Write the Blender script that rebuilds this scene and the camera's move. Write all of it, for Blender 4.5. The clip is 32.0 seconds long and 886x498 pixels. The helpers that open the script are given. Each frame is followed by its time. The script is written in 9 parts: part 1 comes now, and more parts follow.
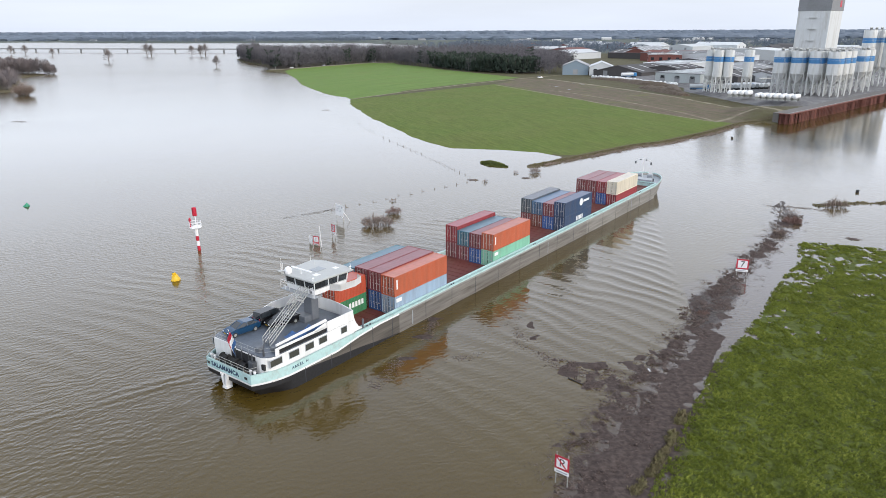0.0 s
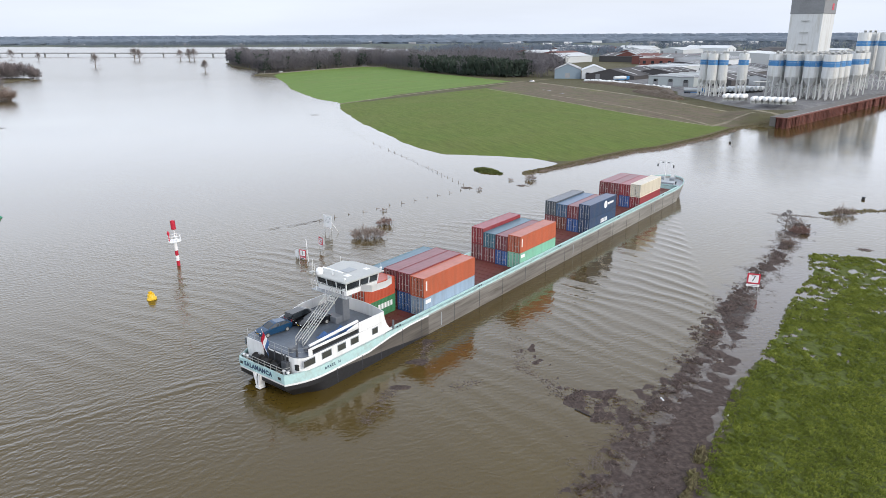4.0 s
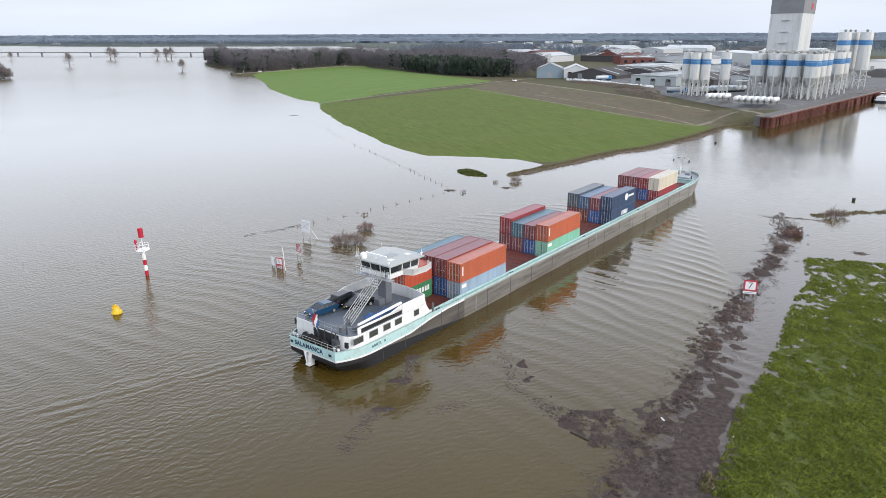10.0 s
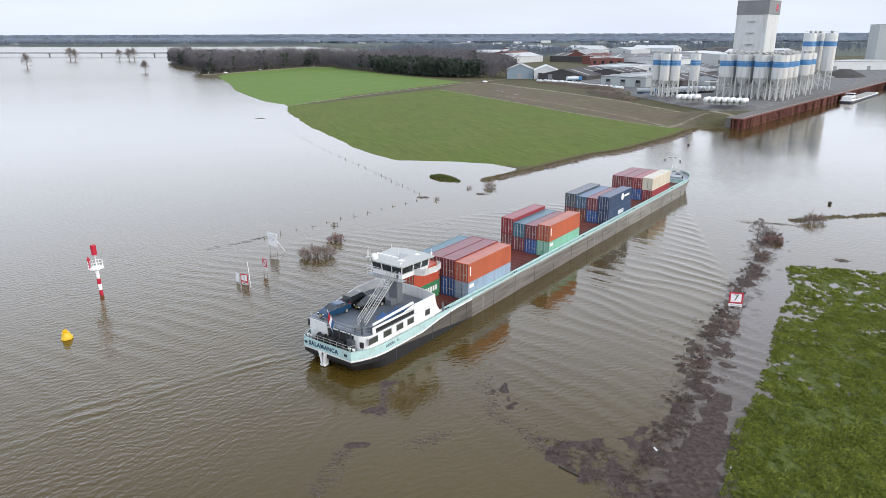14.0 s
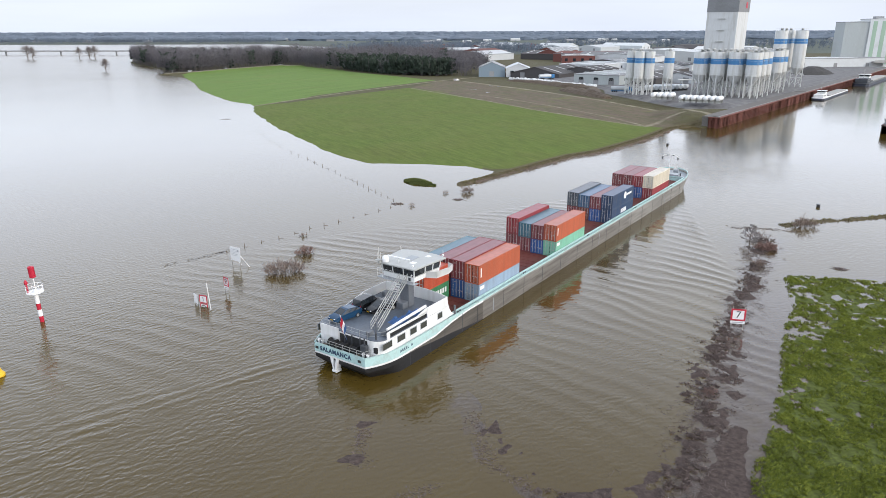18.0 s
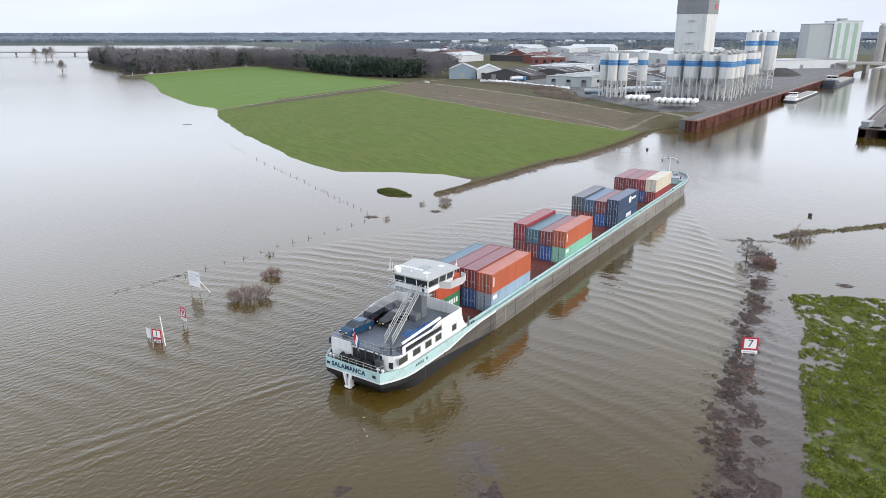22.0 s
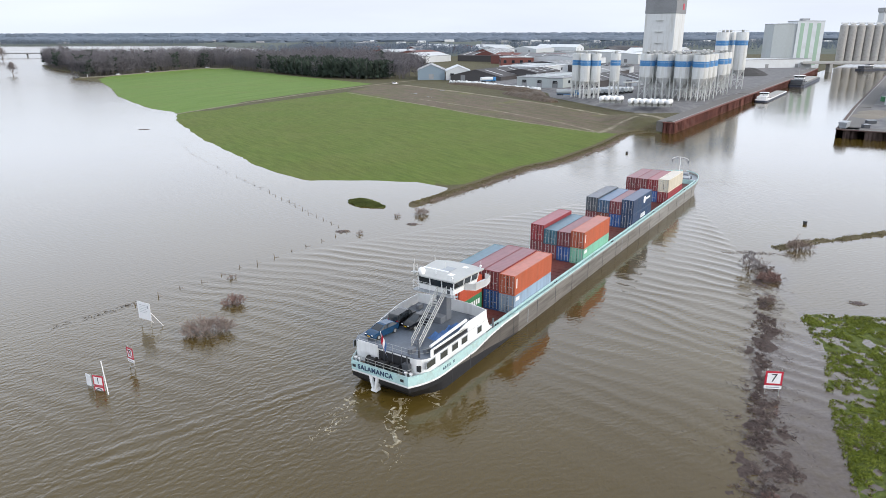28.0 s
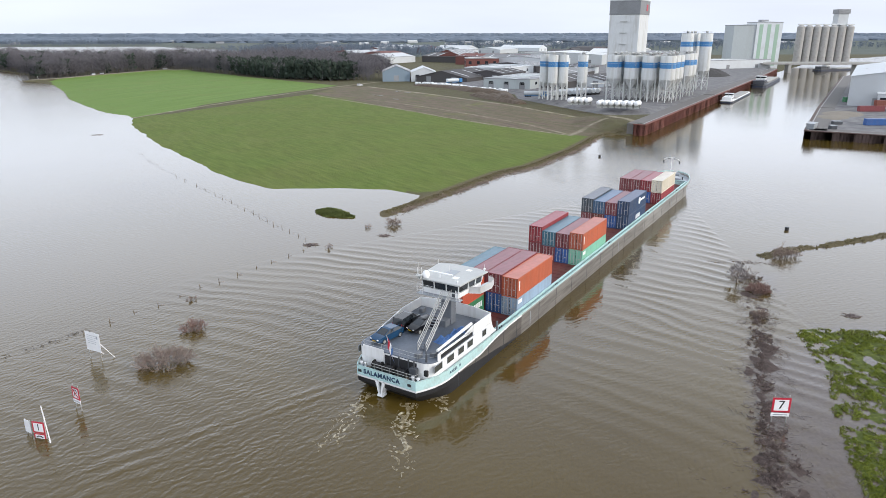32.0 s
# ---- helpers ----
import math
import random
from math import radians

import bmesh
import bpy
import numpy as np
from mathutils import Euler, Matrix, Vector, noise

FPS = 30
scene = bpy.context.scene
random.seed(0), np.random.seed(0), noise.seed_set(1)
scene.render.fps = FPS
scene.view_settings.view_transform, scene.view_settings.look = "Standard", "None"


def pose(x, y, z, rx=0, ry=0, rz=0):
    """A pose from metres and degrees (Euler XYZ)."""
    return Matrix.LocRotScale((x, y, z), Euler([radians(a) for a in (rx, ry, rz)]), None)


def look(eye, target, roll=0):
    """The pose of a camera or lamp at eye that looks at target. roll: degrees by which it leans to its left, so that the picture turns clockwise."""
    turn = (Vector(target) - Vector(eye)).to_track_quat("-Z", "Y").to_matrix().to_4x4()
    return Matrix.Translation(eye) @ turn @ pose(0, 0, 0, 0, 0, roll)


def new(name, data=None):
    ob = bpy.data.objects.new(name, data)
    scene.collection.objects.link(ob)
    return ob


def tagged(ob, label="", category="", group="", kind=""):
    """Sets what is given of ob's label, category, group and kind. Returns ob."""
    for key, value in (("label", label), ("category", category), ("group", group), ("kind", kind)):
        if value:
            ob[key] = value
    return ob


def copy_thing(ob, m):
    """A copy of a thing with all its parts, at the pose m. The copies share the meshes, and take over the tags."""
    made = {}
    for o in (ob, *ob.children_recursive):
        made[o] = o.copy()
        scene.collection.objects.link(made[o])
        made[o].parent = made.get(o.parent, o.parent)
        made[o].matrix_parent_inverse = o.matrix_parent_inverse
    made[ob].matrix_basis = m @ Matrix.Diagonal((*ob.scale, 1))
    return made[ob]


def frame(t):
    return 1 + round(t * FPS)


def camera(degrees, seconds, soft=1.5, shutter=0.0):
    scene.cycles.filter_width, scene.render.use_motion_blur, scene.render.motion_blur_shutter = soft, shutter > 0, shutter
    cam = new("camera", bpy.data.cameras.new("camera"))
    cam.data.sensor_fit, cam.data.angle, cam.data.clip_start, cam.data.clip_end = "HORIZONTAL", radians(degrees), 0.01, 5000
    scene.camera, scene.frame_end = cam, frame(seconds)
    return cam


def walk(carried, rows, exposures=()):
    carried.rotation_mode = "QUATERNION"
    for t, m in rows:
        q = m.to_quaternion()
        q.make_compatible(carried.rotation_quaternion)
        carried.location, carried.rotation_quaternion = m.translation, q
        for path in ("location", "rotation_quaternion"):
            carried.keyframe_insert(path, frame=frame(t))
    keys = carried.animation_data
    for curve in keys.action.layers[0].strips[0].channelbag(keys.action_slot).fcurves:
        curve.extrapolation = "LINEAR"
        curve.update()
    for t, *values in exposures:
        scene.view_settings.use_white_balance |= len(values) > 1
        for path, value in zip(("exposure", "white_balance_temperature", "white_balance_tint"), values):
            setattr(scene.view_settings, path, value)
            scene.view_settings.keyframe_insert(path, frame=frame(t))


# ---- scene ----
PATH = [
    (0, 1.98, -16.93, 40.48, 72.180, 4.153, -0.213),
    (0.5, 1.76, -15.39, 40.69, 72.199, 4.098, -0.164),
    (1, 1.66, -14.11, 40.78, 72.247, 4.097, -0.202),
    (1.5, 1.51, -13.05, 40.80, 72.264, 4.064, -0.159),
    (2, 1.39, -12.16, 40.71, 72.315, 4.005, -0.180),
    (2.5, 1.30, -11.40, 40.59, 72.361, 3.731, -0.227),
    (3, 1.26, -10.78, 40.51, 72.384, 3.565, -0.197),
    (3.5, 1.16, -10.32, 40.36, 72.425, 3.468, -0.245),
    (5.5, 0.99, -9.13, 40.03, 72.543, 3.303, -0.273),
    (6, 0.97, -8.85, 40.02, 72.546, 3.250, -0.291),
    (6.5, 0.91, -8.45, 39.95, 72.550, 3.193, -0.285),
    (7, 0.83, -8.03, 39.83, 72.558, 3.106, -0.261),
    (7.5, 0.79, -7.49, 39.80, 72.520, 3.051, -0.287),
    (8, 0.71, -6.91, 39.77, 72.500, 2.976, -0.246),
    (8.5, 0.69, -6.32, 39.73, 72.494, 2.921, -0.252),
    (9, 0.62, -5.63, 39.69, 72.471, 2.584, -0.253),
    (9.5, 0.58, -4.96, 39.70, 72.432, 2.213, -0.226),
    (10, 0.51, -4.28, 39.78, 72.431, 1.855, -0.208),
    (10.5, 0.41, -3.57, 39.85, 72.437, 1.545, -0.247),
    (11, 0.30, -2.84, 39.84, 72.468, 1.233, -0.227),
    (11.5, 0.23, -2.06, 39.89, 72.468, 1.007, -0.209),
    (12, 0.14, -1.35, 39.94, 72.465, 0.771, -0.204),
    (12.5, 0.10, -0.67, 40.04, 72.458, 0.436, -0.196),
    (13, -0.00, -0.00, 40.13, 72.455, 0.000, -0.184),
    (13.5, -0.11, 0.67, 40.23, 72.432, -0.369, -0.172),
    (14, -0.17, 1.42, 40.30, 72.425, -0.669, -0.158),
    (14.5, -0.25, 2.19, 40.27, 72.414, -0.957, -0.205),
    (16.5, -0.71, 6.62, 40.21, 72.277, -2.229, -0.180),
    (17, -0.74, 7.99, 40.16, 72.263, -2.499, -0.187),
    (17.5, -0.89, 9.42, 40.20, 72.238, -2.817, -0.189),
    (18, -1.02, 10.83, 40.18, 72.233, -3.131, -0.153),
    (18.5, -1.15, 12.29, 40.22, 72.220, -3.445, -0.123),
    (19, -1.33, 13.73, 40.20, 72.215, -3.765, -0.088),
    (19.5, -1.48, 15.18, 40.23, 72.196, -4.087, -0.067),
    (20, -1.65, 16.63, 40.22, 72.219, -4.419, -0.030),
    (20.5, -1.81, 17.96, 40.28, 72.213, -4.738, -0.008),
    (21, -1.92, 19.17, 40.26, 72.263, -5.043, -0.073),
    (21.5, -2.08, 20.34, 40.28, 72.296, -5.393, -0.057),
    (22, -2.12, 21.27, 40.30, 72.313, -5.762, -0.053),
    (22.5, -2.19, 22.07, 40.26, 72.364, -6.394, -0.112),
    (23, -2.27, 22.81, 40.23, 72.400, -6.954, -0.109),
    (23.5, -2.36, 23.47, 40.21, 72.429, -7.336, -0.178),
    (24, -2.45, 24.16, 40.21, 72.438, -7.622, -0.216),
    (24.5, -2.52, 24.89, 40.15, 72.453, -7.902, -0.238),
    (25, -2.61, 25.73, 40.15, 72.430, -8.188, -0.198),
    (25.5, -2.64, 26.73, 40.12, 72.420, -8.270, -0.183),
    (27.5, -2.79, 31.43, 40.06, 72.359, -8.466, -0.147),
    (28, -2.92, 32.78, 40.13, 72.330, -8.538, -0.091),
    (28.5, -2.99, 34.12, 40.27, 72.317, -8.592, -0.115),
    (29, -3.10, 35.31, 40.35, 72.322, -8.895, -0.078),
    (29.5, -3.24, 36.38, 40.39, 72.334, -9.733, -0.069),
    (30, -3.40, 37.23, 40.53, 72.336, -10.423, -0.069),
    (30.5, -3.46, 37.97, 40.55, 72.351, -10.772, -0.076),
    (31, -3.46, 38.75, 40.49, 72.362, -10.969, -0.137),
    (31.5, -3.50, 39.57, 40.40, 72.371, -11.271, -0.097),
    (32, -3.48, 40.34, 40.33, 72.369, -11.546, -0.035),
]
SHIP_PATH = [
    (0, -15.29, 73.10, 57.485),
    (2, -13.14, 76.99, 56.553),
    (4, -10.92, 80.70, 55.755),
    (6, -8.65, 84.33, 55.083),
    (8, -6.34, 87.91, 54.514),
    (10, -4.01, 91.50, 54.022),
    (12, -1.67, 95.08, 53.574),
    (14, 0.66, 98.66, 53.138),
    (16, 2.98, 102.21, 52.682),
    (18, 5.27, 105.72, 52.177),
    (20, 7.54, 109.14, 51.602),
    (22, 9.76, 112.47, 50.946),
    (24, 11.96, 115.69, 50.208),
    (26, 14.12, 118.81, 49.404),
    (28, 16.27, 121.83, 48.567),
    (30, 18.42, 124.82, 47.748),
    (32, 20.57, 127.84, 47.025),
]
def key_path(rows):
    return [(t, pose(x, y, z, rx, 0, rz) @ pose(0, 0, 0, 0, 0, roll)) for t, x, y, z, rx, rz, roll in rows]


cam = camera(65.96, 32.0, 0.8)
walk(cam, key_path(PATH), [(0, 0.37), (6, 0.37), (11, 0.34), (14, 0.37), (18, 0.40), (32, 0.44)])

# ---- light: a pale overcast winter sky with a wide, weak sun ----
SUN_AZ, SUN_EL = radians(128), radians(24)
world = bpy.data.worlds.new("sky")
scene.world = world
world.use_nodes = True
wn, wl = world.node_tree.nodes, world.node_tree.links
wn.clear()
sky = wn.new("ShaderNodeTexSky")
sky.sky_type, sky.sun_disc = "NISHITA", False
sky.sun_elevation, sky.sun_rotation = SUN_EL, SUN_AZ
sky.dust_density, sky.air_density = 2.0, 1.0
# cloud cover: brighter towards the zenith, with faint streaks
at = wn.new("ShaderNodeTexCoord")
sep = wn.new("ShaderNodeSeparateXYZ")
wl.new(at.outputs["Generated"], sep.inputs["Vector"])
lift = wn.new("ShaderNodeMapRange")
lift.inputs["From Min"].default_value, lift.inputs["From Max"].default_value = 0.0, 0.75
wl.new(sep.outputs["Z"], lift.inputs["Value"])
cloud = wn.new("ShaderNodeValToRGB")
ce = cloud.color_ramp.elements
ce[0].color, ce[1].color = (0.332, 0.362, 0.424, 1), (0.325, 0.362, 0.425, 1)
ce[0].position, ce[1].position = 0.0, 1.0
for at_, tone in ((0.065, (0.330, 0.354, 0.405)), (0.14, (0.600, 0.646, 0.738)), (0.20, (0.690, 0.739, 0.84)), (0.30, (0.708, 0.757, 0.86)), (0.46, (0.73, 0.78, 0.88)), (0.72, (0.45, 0.49, 0.565))):
    mid_ = ce.new(at_)
    mid_.color = (*tone, 1)
wl.new(lift.outputs["Result"], cloud.inputs["Fac"])
smap = wn.new("ShaderNodeMapping")
smap.inputs["Scale"].default_value = (1.2, 1.2, 9.0)
wl.new(at.outputs["Generated"], smap.inputs["Vector"])
streak = wn.new("ShaderNodeTexNoise")
streak.inputs["Scale"].default_value, streak.inputs["Detail"].default_value = 2.2, 5
wl.new(smap.outputs["Vector"], streak.inputs["Vector"])
amp = wn.new("ShaderNodeMapRange")
amp.inputs["From Min"].default_value, amp.inputs["From Max"].default_value = 0.3, 0.7
amp.inputs["To Min"].default_value, amp.inputs["To Max"].default_value = 20.0, 22.5
wl.new(streak.outputs["Fac"], amp.inputs["Value"])
veil = wn.new("ShaderNodeVectorMath")
veil.operation = "SCALE"
wl.new(cloud.outputs["Color"], veil.inputs[0])
wl.new(amp.outputs["Result"], veil.inputs["Scale"])
haze = wn.new("ShaderNodeMix")
haze.data_type = "RGBA"
haze.inputs["Factor"].default_value = 0.85
back = wn.new("ShaderNodeBackground")
back.inputs["Strength"].default_value = 0.1
wo = wn.new("ShaderNodeOutputWorld")
wl.new(sky.outputs["Color"], haze.inputs["A"])
wl.new(veil.outputs["Vector"], haze.inputs["B"])
wl.new(haze.outputs["Result"], back.inputs["Color"])
wl.new(back.outputs["Background"], wo.inputs["Surface"])

sun = new("sun", bpy.data.lights.new("sun", "SUN"))
sun.data.energy, sun.data.angle, sun.data.color = 1.55, radians(11), (1.0, 0.93, 0.84)
sun_from = Vector((math.sin(SUN_AZ) * math.cos(SUN_EL), math.cos(SUN_AZ) * math.cos(SUN_EL), math.sin(SUN_EL)))
sun.matrix_world = look(sun_from * 300, (0, 0, 0))


# ---- materials ----
def mat(name, color, rough=0.6, metal=0.0, vary=0.15, scale=1.0, bump=0.0, bump_scale=8.0, stain=None, stain_amount=0.0, stain_scale=0.4, island=0.0, streak=False):
    """A procedural surface: fine grain, broad stains, fine relief, and a small difference from piece to piece."""
    m = bpy.data.materials.new(name)
    m.use_nodes = True
    n, l = m.node_tree.nodes, m.node_tree.links
    b = n["Principled BSDF"]
    b.inputs["Roughness"].default_value, b.inputs["Metallic"].default_value = rough, metal
    co = n.new("ShaderNodeTexCoord")
    mp = n.new("ShaderNodeMapping")
    l.new(co.outputs["Object"], mp.inputs["Vector"])
    if streak:
        mp.inputs["Scale"].default_value = (0.1, 1, 1.6) if streak == "along" else (1, 1, 0.12)
    no = n.new("ShaderNodeTexNoise")
    no.inputs["Scale"].default_value, no.inputs["Detail"].default_value = 3.0 * scale, 6
    l.new(mp.outputs["Vector"], no.inputs["Vector"])
    ra = n.new("ShaderNodeMapRange")
    ra.inputs["To Min"].default_value, ra.inputs["To Max"].default_value = 1 - vary, 1 + vary
    ra.inputs["From Min"].default_value, ra.inputs["From Max"].default_value = 0.25, 0.75
    l.new(no.outputs["Fac"], ra.inputs["Value"])
    hs = n.new("ShaderNodeHueSaturation")
    hs.inputs["Color"].default_value = (*color, 1)
    if island:
        oi = n.new("ShaderNodeObjectInfo")
        r2 = n.new("ShaderNodeMapRange")
        r2.inputs["To Min"].default_value, r2.inputs["To Max"].default_value = 1 - island, 1 + island
        l.new(oi.outputs["Random"], r2.inputs["Value"])
        mu = n.new("ShaderNodeMath")
        mu.operation = "MULTIPLY"
        l.new(ra.outputs["Result"], mu.inputs[0])
        l.new(r2.outputs["Result"], mu.inputs[1])
        l.new(mu.outputs["Value"], hs.inputs["Value"])
    else:
        l.new(ra.outputs["Result"], hs.inputs["Value"])
    out = hs.outputs["Color"]
    if stain:
        ns = n.new("ShaderNodeTexNoise")
        ns.inputs["Scale"].default_value, ns.inputs["Detail"].default_value = stain_scale, 8
        ns.inputs["Roughness"].default_value = 0.7
        l.new(mp.outputs["Vector"], ns.inputs["Vector"])
        rs = n.new("ShaderNodeMapRange")
        rs.inputs["From Min"].default_value, rs.inputs["From Max"].default_value = 0.48, 0.68
        rs.inputs["To Max"].default_value = stain_amount
        l.new(ns.outputs["Fac"], rs.inputs["Value"])
        mx = n.new("ShaderNodeMix")
        mx.data_type = "RGBA"
        mx.inputs["B"].default_value = (*stain, 1)
        l.new(rs.outputs["Result"], mx.inputs["Factor"])
        l.new(out, mx.inputs["A"])
        out = mx.outputs["Result"]
    l.new(out, b.inputs["Base Color"])
    if bump:
        nb = n.new("ShaderNodeTexNoise")
        nb.inputs["Scale"].default_value, nb.inputs["Detail"].default_value = bump_scale, 4
        l.new(co.outputs["Object"], nb.inputs["Vector"])
        bp = n.new("ShaderNodeBump")
        bp.inputs["Strength"].default_value, bp.inputs["Distance"].default_value = bump, 0.05
        l.new(nb.outputs["Fac"], bp.inputs["Height"])
        l.new(bp.outputs["Normal"], b.inputs["Normal"])
    return m


def glass(name, color=(0.02, 0.025, 0.03), rough=0.05):
    m = mat(name, color, rough, vary=0.1)
    m.node_tree.nodes["Principled BSDF"].inputs["Specular IOR Level"].default_value = 0.7
    return m


M = {}
M["white"] = mat("white_paint", (0.78, 0.78, 0.77), 0.4, vary=0.04, stain=(0.45, 0.42, 0.36), stain_amount=0.35, stain_scale=0.8, streak=True)
M["roofwhite"] = mat("roof_paint", (0.42, 0.425, 0.41), 0.5, vary=0.06, stain=(0.36, 0.36, 0.35), stain_amount=0.5, stain_scale=0.6)
M["teal"] = mat("turquoise_paint", (0.44, 0.63, 0.62), 0.45, vary=0.06, stain=(0.30, 0.33, 0.30), stain_amount=0.5, stain_scale=0.9)
M["hull"] = mat("hull_side", (0.185, 0.172, 0.155), 0.5, vary=0.35, scale=0.5, stain=(0.055, 0.042, 0.03), stain_amount=0.9, stain_scale=0.9, bump=0.3, bump_scale=1.2, streak="along")
M["hullaft"] = mat("hull_side_aft", (0.090, 0.080, 0.070), 0.5, vary=0.4, scale=0.5, stain=(0.16, 0.145, 0.125), stain_amount=0.8, stain_scale=0.8, bump=0.3, bump_scale=1.2, streak="along")
M["hullfwd"] = mat("hull_side_forward", (0.235, 0.222, 0.200), 0.45, vary=0.3, scale=0.5, stain=(0.10, 0.085, 0.068), stain_amount=0.8, stain_scale=0.9, bump=0.3, bump_scale=1.2, streak="along")
M["black"] = mat("black_paint", (0.018, 0.018, 0.02), 0.5, vary=0.3)
M["deck"] = mat("deck_paint", (0.115, 0.135, 0.165), 0.45, vary=0.12, stain=(0.07, 0.08, 0.09), stain_amount=0.6, stain_scale=0.5)
M["sidedeck"] = mat("side_deck", (0.27, 0.345, 0.335), 0.5, vary=0.08, stain=(0.35, 0.33, 0.28), stain_amount=0.6, stain_scale=0.7)
M["fendergrey"] = mat("rubbing_strake", (0.33, 0.34, 0.325), 0.55, vary=0.2, stain=(0.16, 0.145, 0.125), stain_amount=0.8, stain_scale=0.8, streak="along")
M["gunwale"] = mat("gunwale_paint", (0.40, 0.56, 0.545), 0.5, vary=0.1, stain=(0.26, 0.27, 0.25), stain_amount=0.7, stain_scale=0.9)
M["hold"] = mat("hold_floor", (0.13, 0.032, 0.024), 0.65, vary=0.2, stain=(0.16, 0.09, 0.06), stain_amount=0.6, stain_scale=0.3)
M["grey"] = mat("grey_paint", (0.30, 0.32, 0.34), 0.45, vary=0.08)
M["midgrey"] = mat("mid_grey_paint", (0.13, 0.14, 0.155), 0.5, vary=0.1)
M["darkgrey"] = mat("dark_grey_paint", (0.055, 0.06, 0.068), 0.5, vary=0.15)
M["glass"] = glass("window_glass")
M["sideglass"] = glass("deckhouse_glass", (0.055, 0.058, 0.05), 0.1)
M["steel"] = mat("galvanised_steel", (0.42, 0.42, 0.40), 0.45, 0.5, vary=0.12)
M["red"] = mat("signal_red", (0.46, 0.016, 0.04), 0.45, vary=0.08)
M["signwhite"] = mat("sign_white", (0.80, 0.80, 0.80), 0.4, vary=0.03)
M["rubber"] = mat("rubber", (0.02, 0.02, 0.02), 0.8, vary=0.2)
M["yellow"] = mat("buoy_yellow", (0.72, 0.45, 0.02), 0.45, vary=0.06)
M["wood"] = mat("grey_wood", (0.16, 0.13, 0.10), 0.8, vary=0.25)
M["bark"] = mat("bark", (0.135, 0.108, 0.09), 0.9, vary=0.25)
M["twig"] = mat("twigs", (0.25, 0.192, 0.160), 0.9, vary=0.25)
M["redtwig"] = mat("red_twigs", (0.225, 0.140, 0.115), 0.9, vary=0.25)
M["bluetarp"] = mat("blue_tarpaulin", (0.05, 0.13, 0.31), 0.5, vary=0.2, bump=0.6, bump_scale=5)


